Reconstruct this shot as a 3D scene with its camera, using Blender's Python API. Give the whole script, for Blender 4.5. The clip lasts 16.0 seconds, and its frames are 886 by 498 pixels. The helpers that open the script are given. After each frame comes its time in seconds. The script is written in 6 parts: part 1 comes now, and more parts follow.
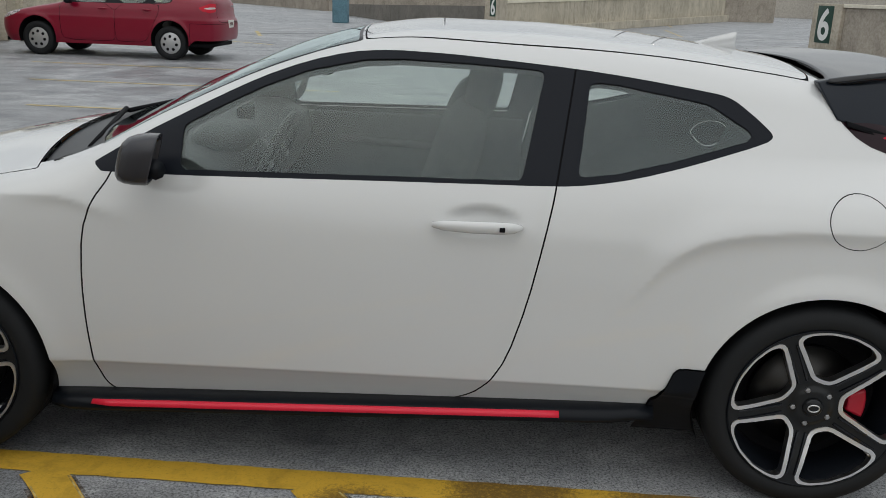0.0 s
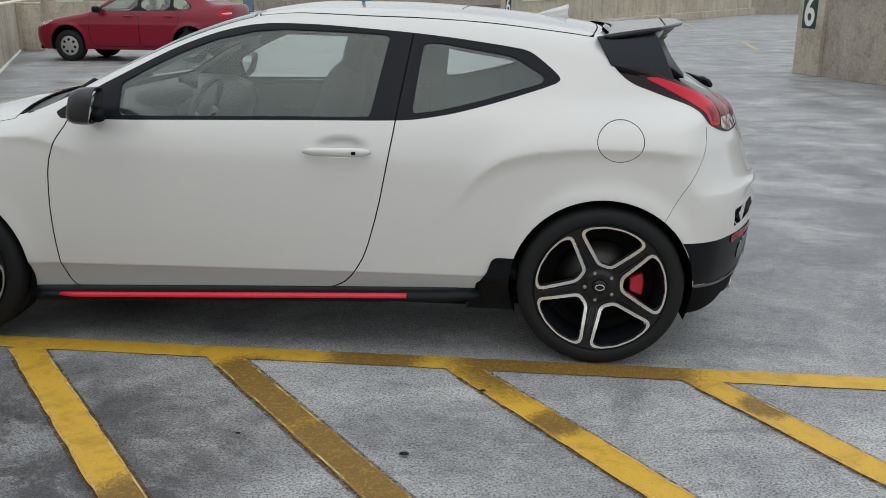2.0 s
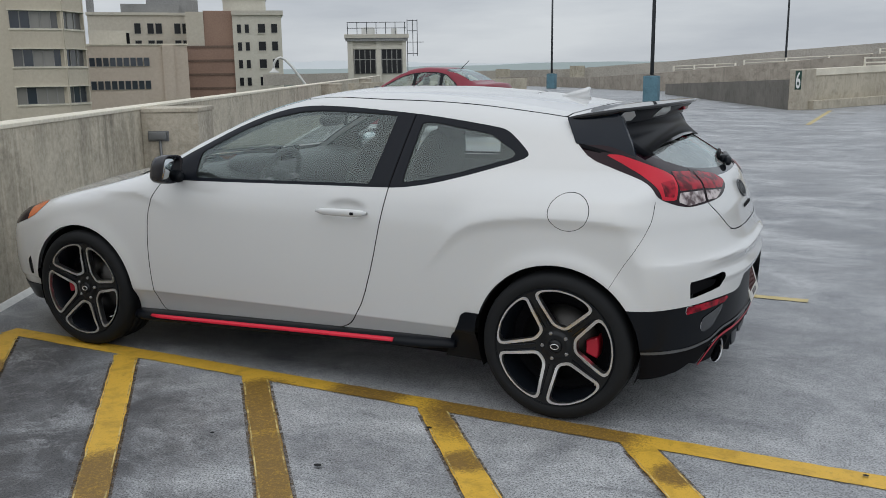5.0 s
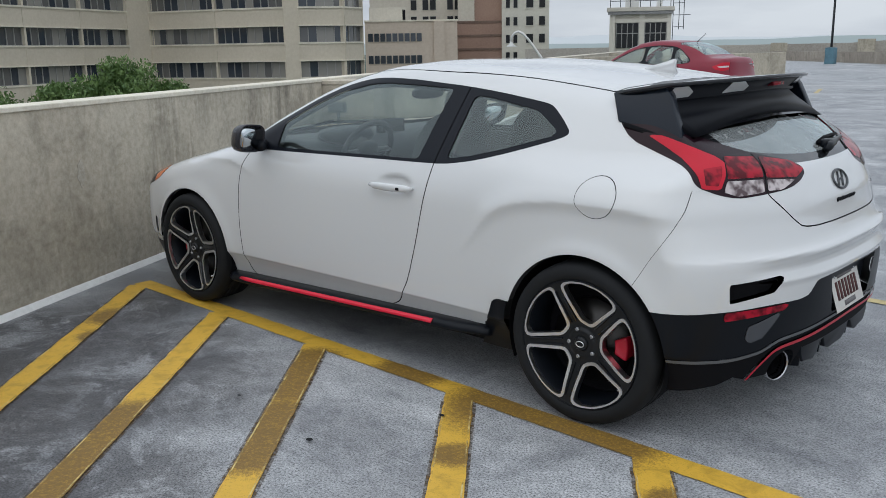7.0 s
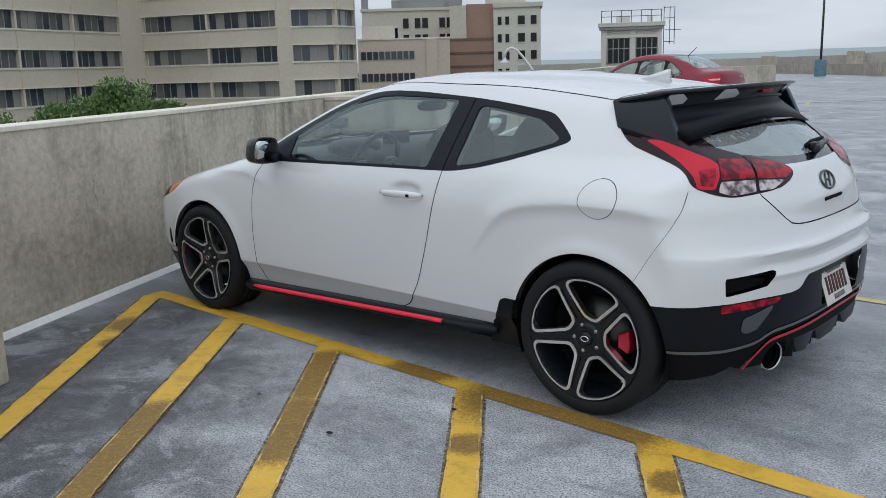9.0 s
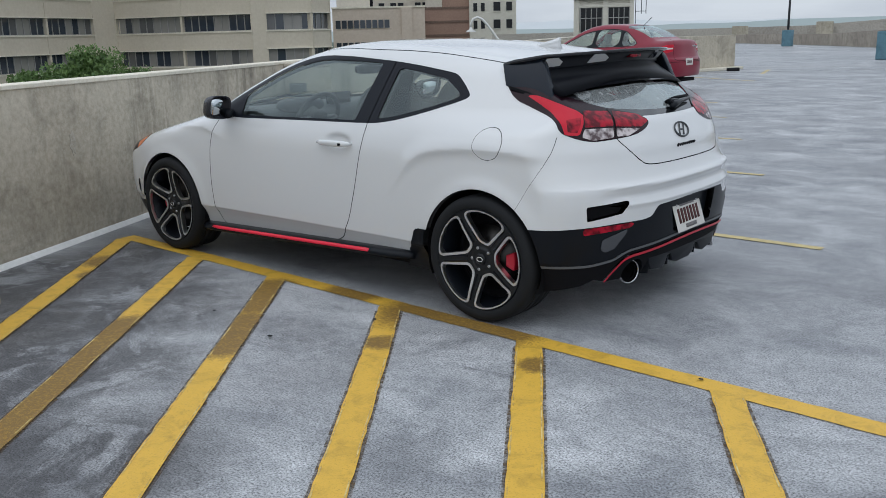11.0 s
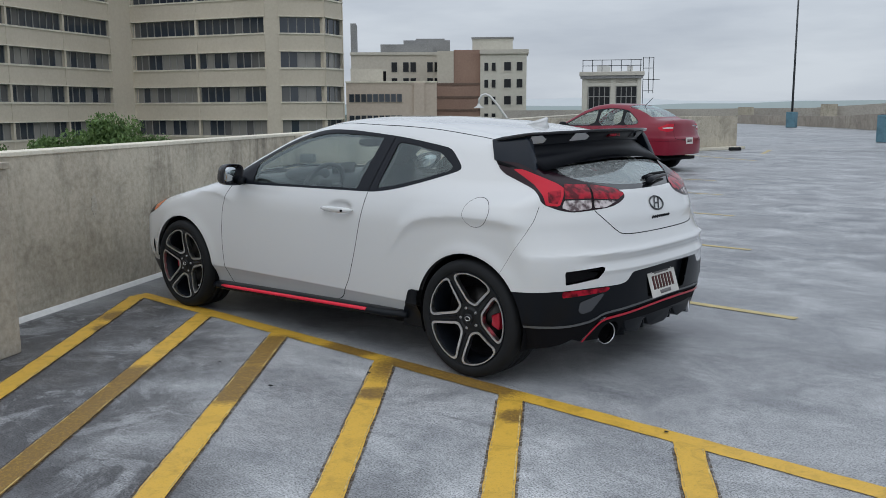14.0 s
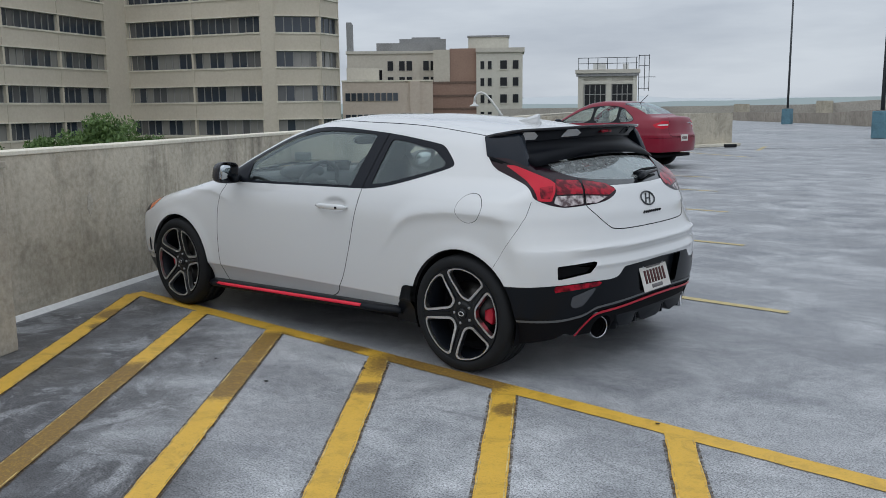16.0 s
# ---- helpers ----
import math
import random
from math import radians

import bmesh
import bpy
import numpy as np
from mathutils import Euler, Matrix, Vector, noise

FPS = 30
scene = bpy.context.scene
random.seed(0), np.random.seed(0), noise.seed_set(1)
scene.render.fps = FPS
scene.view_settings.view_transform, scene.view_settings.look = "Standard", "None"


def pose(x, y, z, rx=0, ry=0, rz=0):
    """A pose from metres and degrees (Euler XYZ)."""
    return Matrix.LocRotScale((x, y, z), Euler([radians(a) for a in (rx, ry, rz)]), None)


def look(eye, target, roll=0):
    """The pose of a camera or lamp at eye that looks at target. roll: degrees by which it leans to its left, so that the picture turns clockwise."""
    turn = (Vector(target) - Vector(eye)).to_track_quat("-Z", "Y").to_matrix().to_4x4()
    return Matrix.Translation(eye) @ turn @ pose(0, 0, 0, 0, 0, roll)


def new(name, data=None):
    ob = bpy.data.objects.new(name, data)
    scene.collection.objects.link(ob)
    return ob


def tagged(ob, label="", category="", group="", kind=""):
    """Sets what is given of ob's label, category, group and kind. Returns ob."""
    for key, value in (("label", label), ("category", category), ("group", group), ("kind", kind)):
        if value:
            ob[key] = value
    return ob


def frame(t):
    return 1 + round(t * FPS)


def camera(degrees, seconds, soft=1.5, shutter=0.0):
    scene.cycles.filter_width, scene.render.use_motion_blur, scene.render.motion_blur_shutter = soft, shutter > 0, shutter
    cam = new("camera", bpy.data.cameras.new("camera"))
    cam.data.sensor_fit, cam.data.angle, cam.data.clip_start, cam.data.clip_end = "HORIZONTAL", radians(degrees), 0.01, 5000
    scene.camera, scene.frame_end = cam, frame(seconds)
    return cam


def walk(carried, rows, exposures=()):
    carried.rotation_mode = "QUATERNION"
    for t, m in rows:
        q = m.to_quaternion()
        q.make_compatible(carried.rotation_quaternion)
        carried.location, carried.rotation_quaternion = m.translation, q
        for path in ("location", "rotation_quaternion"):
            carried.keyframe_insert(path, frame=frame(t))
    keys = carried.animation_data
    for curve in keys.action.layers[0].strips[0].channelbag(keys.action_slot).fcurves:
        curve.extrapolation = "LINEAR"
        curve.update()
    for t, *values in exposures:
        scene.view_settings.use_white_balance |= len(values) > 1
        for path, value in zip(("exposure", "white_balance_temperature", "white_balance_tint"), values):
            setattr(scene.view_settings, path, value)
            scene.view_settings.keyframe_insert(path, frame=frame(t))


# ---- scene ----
cam = camera(53.7, 16.0, soft=0.6)
PATH = [
    (0, (0.299, -3.294, 1.468), (0.228, -1.378, 0.901), 2.1),
    (0.5, (0.449, -3.531, 1.437), (0.272, -1.628, 0.849), 1.5),
    (1, (0.694, -3.672, 1.459), (0.534, -1.784, 0.819), 1.1),
    (1.5, (0.868, -3.886, 1.425), (0.74, -1.99, 0.8), 1.1),
    (2, (0.991, -4.134, 1.41), (0.829, -2.222, 0.847), 0.3),
    (2.5, (1.237, -4.26, 1.408), (0.997, -2.349, 0.871), 0.1),
    (3, (1.401, -4.413, 1.425), (1.041, -2.507, 0.94), 0.6),
    (3.5, (1.594, -4.541, 1.475), (1.107, -2.653, 1.032), 1.2),
    (3.7, (1.654, -4.614, 1.483), (1.15, -2.725, 1.059), 1.1),
    (5.8, (2.757, -3.776, 1.432), (1.665, -2.167, 0.965), -1.2),
    (6, (2.799, -3.679, 1.464), (1.657, -2.115, 0.965), -1.2),
    (6.5, (2.993, -3.634, 1.411), (1.751, -2.134, 0.953), -0.8),
    (7, (3.075, -3.566, 1.419), (1.759, -2.127, 0.973), -0.9),
    (7.5, (3.082, -3.588, 1.439), (1.709, -2.199, 1.006), -1.2),
    (8, (3.092, -3.577, 1.436), (1.711, -2.181, 1.06), -1.0),
    (8.5, (3.103, -3.624, 1.424), (1.753, -2.197, 1.048), -1.3),
    (9, (3.158, -3.752, 1.402), (1.846, -2.299, 0.993), -1.6),
    (9.5, (3.259, -3.97, 1.413), (1.963, -2.512, 0.976), -1.9),
    (10, (3.454, -4.019, 1.393), (2.198, -2.537, 0.917), -1.2),
    (10.2, (3.546, -4.024, 1.394), (2.283, -2.549, 0.913), -1.4),
    (12.3, (4.165, -4.374, 1.385), (2.903, -2.881, 0.966), -1.1),
    (12.5, (4.162, -4.369, 1.404), (2.905, -2.865, 1.004), -0.9),
    (13, (4.179, -4.352, 1.394), (2.905, -2.848, 1.054), -0.9),
    (13.5, (4.188, -4.354, 1.402), (2.894, -2.865, 1.071), -0.6),
    (14, (4.186, -4.367, 1.409), (2.888, -2.878, 1.094), -0.3),
    (14.5, (4.211, -4.406, 1.42), (2.908, -2.922, 1.109), 0.0),
    (15, (4.187, -4.376, 1.403), (2.877, -2.894, 1.108), 0.0),
    (15.5, (4.204, -4.379, 1.415), (2.889, -2.902, 1.118), -0.1),
    (16, (4.228, -4.385, 1.4), (2.935, -2.892, 1.082), -0.6),
]
walk(cam, [(t, look(eye, target, roll)) for t, eye, target, roll in PATH],
     [(0.0, -0.02, 6600, 7), (1.2, 0.11, 6600, 7), (2.5, 0.13, 6600, 7), (3.1, 0.15, 6550, 7.2), (3.7, 0.07, 6400, 7.5), (5.8, 0.05, 6300, 8), (7.5, 0.20, 6050, 8), (9.0, 0.17, 5980, 8), (10.2, 0.18, 5980, 8), (12.3, 0.06, 6080, 8), (16.0, 0.03, 6060, 8)])


# world: an overcast sky, with a wide weak sun behind the cloud
def make_world():
    w = bpy.data.worlds.new("overcast")
    scene.world = w
    w.use_nodes = True
    nt = w.node_tree
    nt.nodes.clear()
    out = nt.nodes.new("ShaderNodeOutputWorld")
    bg = nt.nodes.new("ShaderNodeBackground")
    sky = nt.nodes.new("ShaderNodeTexSky")
    sky.sky_type = "NISHITA"
    sky.sun_disc = False
    sky.sun_elevation = radians(SUN_ELEVATION)
    sky.sun_rotation = radians(SUN_ROTATION)
    sky.air_density, sky.dust_density, sky.ozone_density = 1.0, 4.0, 1.0
    dim = nt.nodes.new("ShaderNodeVectorMath")
    dim.operation = "SCALE"
    dim.inputs["Scale"].default_value = 0.05
    co = nt.nodes.new("ShaderNodeTexCoord")
    squash = nt.nodes.new("ShaderNodeMapping")
    squash.inputs["Scale"].default_value = (1.2, 1.2, 7.0)
    cloud = nt.nodes.new("ShaderNodeTexNoise")
    cloud.inputs["Scale"].default_value = 2.2
    cloud.inputs["Detail"].default_value = 6
    cloud.inputs["Roughness"].default_value = 0.55
    ramp = nt.nodes.new("ShaderNodeValToRGB")
    ramp.color_ramp.elements[0].position, ramp.color_ramp.elements[1].position = 0.36, 0.66
    ramp.color_ramp.elements[0].color = (0.54, 0.565, 0.61, 1)
    ramp.color_ramp.elements[1].color = (0.74, 0.76, 0.785, 1)
    mix = nt.nodes.new("ShaderNodeMix")
    mix.data_type = "RGBA"
    mix.inputs[0].default_value = 0.85
    nt.links.new(sky.outputs[0], dim.inputs[0])
    nt.links.new(co.outputs["Generated"], squash.inputs[0])
    nt.links.new(squash.outputs[0], cloud.inputs[0])
    nt.links.new(cloud.outputs[0], ramp.inputs[0])
    nt.links.new(dim.outputs[0], mix.inputs[6])
    nt.links.new(ramp.outputs[0], mix.inputs[7])
    # an overcast sky is brighter overhead than at the horizon
    up = nt.nodes.new("ShaderNodeSeparateXYZ")
    nt.links.new(co.outputs["Generated"], up.inputs[0])
    rise = nt.nodes.new("ShaderNodeMapRange")
    rise.inputs["To Min"].default_value, rise.inputs["To Max"].default_value = 0.94, 1.50
    nt.links.new(up.outputs["Z"], rise.inputs["Value"])
    lift = nt.nodes.new("ShaderNodeVectorMath")
    lift.operation = "SCALE"
    nt.links.new(mix.outputs[2], lift.inputs[0])
    nt.links.new(rise.outputs[0], lift.inputs["Scale"])
    nt.links.new(lift.outputs[0], bg.inputs[0])
    bg.inputs[1].default_value = 1.0
    nt.links.new(bg.outputs[0], out.inputs[0])


SUN_ELEVATION, SUN_ROTATION = 58.0, 200.0
make_world()
sun_data = bpy.data.lights.new("sun", "SUN")
sun_data.energy, sun_data.angle, sun_data.color = 0.6, radians(110), (1.0, 0.97, 0.92)
sun = new("sun", sun_data)
sun.matrix_world = look((6, -12, 22), (0, 0, 0))


# materials
def mat(name, color=(0.5, 0.5, 0.5), rough=0.5, metal=0.0, coat=0.0, spec=0.5):
    m = bpy.data.materials.new(name)
    m.use_nodes = True
    b = m.node_tree.nodes["Principled BSDF"]
    b.inputs["Base Color"].default_value = (*color, 1)
    b.inputs["Roughness"].default_value = rough
    b.inputs["Metallic"].default_value = metal
    b.inputs["Coat Weight"].default_value = coat
    b.inputs["Coat Roughness"].default_value = 0.04
    b.inputs["Specular IOR Level"].default_value = spec
    return m


def node(m, kind, **sets):
    n = m.node_tree.nodes.new(kind)
    for key, value in sets.items():
        n.inputs[key.replace("_", " ")].default_value = value
    return n


def link(m, a, b):
    m.node_tree.links.new(a, b)


def bsdf(m):
    return m.node_tree.nodes["Principled BSDF"]


def noise_tex(m, scale, detail=4.0, rough=0.55, stretch=(1, 1, 1), space="Object", warp=0.0):
    co = node(m, "ShaderNodeTexCoord")
    mp = node(m, "ShaderNodeMapping")
    mp.inputs["Scale"].default_value = stretch
    link(m, co.outputs[space], mp.inputs[0])
    n = node(m, "ShaderNodeTexNoise", Scale=scale, Detail=detail, Roughness=rough, Distortion=warp)
    link(m, mp.outputs[0], n.inputs["Vector"])
    return n.outputs[0]


def ramp(m, fac, *stops):
    n = node(m, "ShaderNodeValToRGB")
    e = n.color_ramp.elements
    while len(e) < len(stops):
        e.new(0.5)
    for el, (pos, col) in zip(e, stops):
        el.position = pos
        el.color = (*col, 1) if len(col) == 3 else (col[0], col[0], col[0], 1)
    link(m, fac, n.inputs[0])
    return n.outputs[0]


def blend(m, fac, a, b, how="MIX"):
    n = node(m, "ShaderNodeMix")
    n.data_type, n.blend_type = "RGBA", how
    for sock, value in ((n.inputs[0], fac), (n.inputs[6], a), (n.inputs[7], b)):
        if isinstance(value, (int, float)):
            sock.default_value = value
        elif isinstance(value, tuple):
            sock.default_value = (*value, 1)
        else:
            link(m, value, sock)
    return n.outputs[2]


def bump(m, height, strength, distance=0.01):
    n = node(m, "ShaderNodeBump", Strength=strength, Distance=distance)
    link(m, height, n.inputs["Height"])
    link(m, n.outputs[0], bsdf(m).inputs["Normal"])


def multiply(m, a, b):
    n = node(m, "ShaderNodeMath")
    n.operation = "MULTIPLY"
    for sock, v in zip(n.inputs, (a, b)):
        if isinstance(v, (int, float)):
            sock.default_value = v
        else:
            link(m, v, sock)
    return n.outputs[0]


def concrete(name, light, dark, streak=0.0, rough=0.85, scale=1.0, grain=0.55):
    m = mat(name, light, rough)
    big = noise_tex(m, 0.7 * scale, 5)
    fine = noise_tex(m, 22 * scale, 6, 0.7)
    c = ramp(m, big, (0.3, dark), (0.7, light))
    if streak:
        patch = ramp(m, noise_tex(m, 1.1, 4, 0.6, (1, 1, 0.6)), (0.42, (0.15,)), (0.6, (1.0,)))
        runs = noise_tex(m, 3.2, 7, 0.72, (1.6, 1.6, 0.13), warp=0.25)
        pale = noise_tex(m, 4.5, 6, 0.72, (1.8, 1.8, 0.16), warp=0.3)
        blot = noise_tex(m, 2.6, 7, 0.66, (1, 1, 1), warp=0.7)
        c = blend(m, ramp(m, blot, (0.34, (0.55,)), (0.52, (0.0,))), c, tuple(0.62 * v for v in dark))
        c = blend(m, multiply(m, patch, ramp(m, pale, (0.55, (0.0,)), (0.70, (streak * 0.7,)))), c, tuple(min(1, 1.3 * v) for v in light))
        c = blend(m, multiply(m, patch, ramp(m, runs, (0.50, (0.0,)), (0.68, (streak,)))), c, tuple(0.45 * v for v in dark))
    c = blend(m, grain, c, ramp(m, fine, (0.28, (0.15, 0.15, 0.14)), (0.75, (0.95, 0.95, 0.93))), "SOFT_LIGHT")
    link(m, c, bsdf(m).inputs["Base Color"])
    bump(m, fine, 0.35, 0.006)
    return m


WHITE_PAINT = mat("white_paint", (0.64, 0.645, 0.645), 0.25, coat=1.0)
GLOSS_BLACK = mat("gloss_black", (0.007, 0.008, 0.011), 0.06, spec=0.45)
FRAME_BLACK = mat("frame_black", (0.009, 0.011, 0.016), 0.3, spec=0.14)
FRIT = mat("glass_frit", (0.012, 0.013, 0.015), 0.03, spec=0.9)
SATIN_BLACK = mat("satin_black", (0.006, 0.0075, 0.0105), 0.3, spec=0.16)
DULL_BLACK = mat("dull_black", (0.006, 0.006, 0.0075), 0.7, spec=0.1)
RUBBER = mat("rubber", (0.011, 0.012, 0.0135), 0.7, spec=0.25)
RED_TRIM = mat("red_trim", (0.46, 0.010, 0.03), 0.35)
RED_PAINT = mat("red_paint", (0.20, 0.002, 0.020), 0.3, coat=0.3, spec=0.3)
WALL_CONCRETE = concrete("wall_concrete", (0.56, 0.508, 0.412), (0.38, 0.34, 0.27), 0.8)
DARK_CONCRETE = concrete("dark_concrete", (0.41, 0.365, 0.31), (0.28, 0.247, 0.21), 0.5)
RAMP_DARK = concrete("ramp_concrete", (0.20, 0.185, 0.165), (0.14, 0.13, 0.115), 0.3)
COPING = concrete("coping_concrete", (0.78, 0.73, 0.61), (0.58, 0.54, 0.45))
DECK = mat("deck_concrete", (0.36, 0.37, 0.38), 0.6)
YELLOW = mat("yellow_line", (0.60, 0.39, 0.035), 0.55)
BEIGE = concrete("beige_facade", (0.62, 0.555, 0.450), (0.545, 0.487, 0.390), 0, 0.9, 0.15, 0.22)
WHEEL_BLACK = mat("wheel_black", (0.008, 0.009, 0.0105), 0.28, spec=0.35)
MACHINED = mat("machined_alloy", (0.80, 0.80, 0.81), 0.3, 1.0)
STEEL = mat("steel", (0.45, 0.45, 0.46), 0.35, 1.0)
DISC = mat("brake_steel", (0.06, 0.058, 0.056), 0.4, 1.0)
RED_LENS = mat("red_lens", (0.50, 0.010, 0.028), 0.22, spec=0.25)
DARK_LENS = mat("dark_red_lens", (0.20, 0.003, 0.012), 0.16, spec=0.22)
CLEAR_LENS = mat("clear_lens", (0.36, 0.29, 0.295), 0.14, spec=0.35)
for lens, low, high in ((DARK_LENS, (0.09, 0.002, 0.008), (0.36, 0.006, 0.022)), (CLEAR_LENS, (0.10, 0.07, 0.075), (0.56, 0.50, 0.50))):
    link(lens, ramp(lens, noise_tex(lens, 24, 2, 0.5), (0.40, low), (0.60, high)), bsdf(lens).inputs["Base Color"])
LAMP_BLACK = mat("smoked_lamp", (0.016, 0.006, 0.010), 0.12, spec=0.2)
LENS_WHITE = mat("pale_lens", (0.62, 0.50, 0.52), 0.2)
AMBER = mat("amber_lens", (0.60, 0.16, 0.05), 0.15, coat=0.4)
GREY_TRIM = mat("grey_trim", (0.10, 0.105, 0.11), 0.4)
LINING = mat("grey_lining", (0.040, 0.041, 0.043), 0.9)
CABIN = mat("cabin_plastic", (0.02, 0.021, 0.023), 0.5)
CLOTH = mat("seat_cloth", (0.018, 0.019, 0.021), 0.85)
CHROME = mat("chrome", (0.42, 0.42, 0.43), 0.12, 1.0)


def glass_mat(name, tint, gloss=1.0, film=0.0):
    m = bpy.data.materials.new(name)
    m.use_nodes = True
    nt = m.node_tree
    nt.nodes.remove(nt.nodes["Principled BSDF"])
    clear = node(m, "ShaderNodeBsdfTransparent", Color=(*tint, 1))
    shine = node(m, "ShaderNodeBsdfGlossy", Color=(gloss * 0.88, gloss * 0.99, gloss, 1), Roughness=0.02)
    facing = node(m, "ShaderNodeLayerWeight", Blend=0.5)
    rise = node(m, "ShaderNodeMath")
    rise.operation = "POWER"
    link(m, facing.outputs["Facing"], rise.inputs[0])
    rise.inputs[1].default_value = 3.2
    fres = node(m, "ShaderNodeMath")
    fres.operation = "MULTIPLY_ADD"
    link(m, rise.outputs[0], fres.inputs[0])
    fres.inputs[1].default_value, fres.inputs[2].default_value = 0.92, 0.08
    mx = node(m, "ShaderNodeMixShader")
    link(m, fres.outputs[0], mx.inputs[0])
    link(m, clear.outputs[0], mx.inputs[1])
    link(m, shine.outputs[0], mx.inputs[2])
    last = mx
    # a pale diffuse haze paints the sheen of reflected sky on the pane
    if film:
        haze = node(m, "ShaderNodeBsdfDiffuse", Color=(0.55, 0.58, 0.58, 1))
        last = node(m, "ShaderNodeMixShader")
        mottle = noise_tex(m, 30, 5, 0.7)
        link(m, ramp(m, mottle, (0.3, (film * 0.7,)), (0.7, (film * 1.3,))), last.inputs[0])
        link(m, mx.outputs[0], last.inputs[1])
        link(m, haze.outputs[0], last.inputs[2])
    link(m, last.outputs[0], nt.nodes["Material Output"].inputs[0])
    return m


HAZE_GLASS = glass_mat("hazed_rear_glass", (0.84, 0.90, 0.87), 1.0, 0.3)
GLASS = glass_mat("tinted_glass", (0.84, 0.90, 0.87))
PILASTER = concrete("pilaster_concrete", (0.53, 0.475, 0.39), (0.38, 0.34, 0.275), 0.6)
FAR_CONCRETE = concrete("far_concrete", (0.48, 0.445, 0.395), (0.36, 0.33, 0.295), 0, 0.9, 0.3)
SCUFF = concrete("chipped_concrete", (0.60, 0.56, 0.48), (0.42, 0.385, 0.32), 0.3, 0.9, 2.0)
CANT = concrete("cant_strip", (0.82, 0.82, 0.80), (0.68, 0.68, 0.66))
STEEL_DULL = mat("dull_steel", (0.20, 0.205, 0.21), 0.5, 0.6)
CREAM_RAIL = mat("cream_rail", (0.66, 0.62, 0.53), 0.5)
WHITE_RAIL = mat("white_rail", (0.62, 0.62, 0.60), 0.5)
SIGN_GREEN = mat("sign_green", (0.012, 0.05, 0.035), 0.4)
SIGN_WHITE = mat("sign_white", (0.75, 0.75, 0.74), 0.5)
BLUE_BASE = concrete("blue_base", (0.13, 0.24, 0.30), (0.09, 0.18, 0.23), 0.2)
POLE_DARK = mat("pole_dark", (0.05, 0.055, 0.06), 0.5, 0.3)
LAMP_GLOW = mat("lamp_glow", (0.9, 0.9, 0.88), 0.4)
bsdf(LAMP_GLOW).inputs["Emission Color"].default_value = (1, 0.97, 0.92, 1)
bsdf(LAMP_GLOW).inputs["Emission Strength"].default_value = 3.0
WORN_WHITE = mat("worn_white_line", (0.45, 0.45, 0.45), 0.6)
YELLOW_THIN = mat("thin_yellow_line", (0.50, 0.37, 0.10), 0.6)
FRAME_GREY = mat("window_frame", (0.27, 0.265, 0.25), 0.5)
WINDOW_GLASS = mat("office_glass", (0.035, 0.045, 0.06), 0.06, spec=0.8)
WINDOW_DARK = mat("dark_glass", (0.014, 0.015, 0.017), 0.12, spec=0.3)
WINDOW_PALE = mat("blind_glass", (0.27, 0.26, 0.24), 0.12, spec=0.6)
WINDOW_MID = mat("curtain_glass", (0.12, 0.12, 0.12), 0.1, spec=0.7)
WHITE_FRAME = mat("white_frame", (0.50, 0.49, 0.46), 0.5)
PINK = concrete("pink_concrete", (0.60, 0.51, 0.425), (0.53, 0.45, 0.37), 0, 0.9, 0.1, 0.25)
CREAM = concrete("cream_stucco", (0.55, 0.52, 0.45), (0.49, 0.46, 0.40), 0, 0.9, 0.1, 0.25)
CREAM_DARK = concrete("cream_brick", (0.559, 0.514, 0.436), (0.494, 0.455, 0.384), 0, 0.9, 0.1, 0.25)
BROWN = concrete("brown_brick", (0.325, 0.215, 0.163), (0.273, 0.176, 0.137), 0, 0.9, 0.2, 0.25)
BROWN_DARK = concrete("brown_band", (0.17, 0.115, 0.09), (0.14, 0.095, 0.075), 0, 0.9, 0.2)
TOWER = concrete("tower_stone", (0.611, 0.585, 0.507), (0.546, 0.520, 0.448), 0, 0.9, 0.1, 0.25)
GREY_ROOF = concrete("grey_roof", (0.30, 0.30, 0.30), (0.22, 0.22, 0.22), 0, 0.9, 0.3)
BARK = mat("bark", (0.08, 0.06, 0.045), 0.9)
LEAF = mat("leaf", (0.06, 0.11, 0.03), 0.6)
link(LEAF, ramp(LEAF, noise_tex(LEAF, 3.0), (0.3, (0.06, 0.12, 0.033)), (0.75, (0.20, 0.30, 0.085))), bsdf(LEAF).inputs["Base Color"])
LAND = mat("wooded_land", (0.05, 0.075, 0.05), 0.95)
link(LAND, ramp(LAND, noise_tex(LAND, 0.01), (0.35, (0.035, 0.06, 0.04)), (0.7, (0.09, 0.11, 0.08))), bsdf(LAND).inputs["Base Color"])
# the haze of distance is mixed into both hill colours
HILL_NEAR = mat("near_hills", (0.31, 0.36, 0.355), 1.0)
HILL_FAR = mat("far_hills", (0.53, 0.56, 0.575), 1.0)
VISOR = mat("visor_black", (0.006, 0.007, 0.010), 0.35, spec=0.12)
SPOILER_SIDE = mat("spoiler_side", (0.011, 0.015, 0.023), 0.22, spec=0.28)
# the scoop's reflection of the deck is put into its grey colour
SCOOP_SHEEN = mat("scoop_sheen", (0.045, 0.048, 0.055), 0.2, spec=0.8)
MIRROR_GREY = mat("mirror_grey", (0.03, 0.03, 0.036), 0.25)
MIRROR = mat("mirror_silver", (0.55, 0.58, 0.60), 0.02, 1.0)
RED_STRIPE = mat("red_stripe", (0.72, 0.015, 0.045), 0.4)
PLATE_WHITE = mat("plate_white", (0.62, 0.60, 0.56), 0.5)
PLATE_BAR = mat("plate_bar", (0.07, 0.014, 0.012), 0.6)
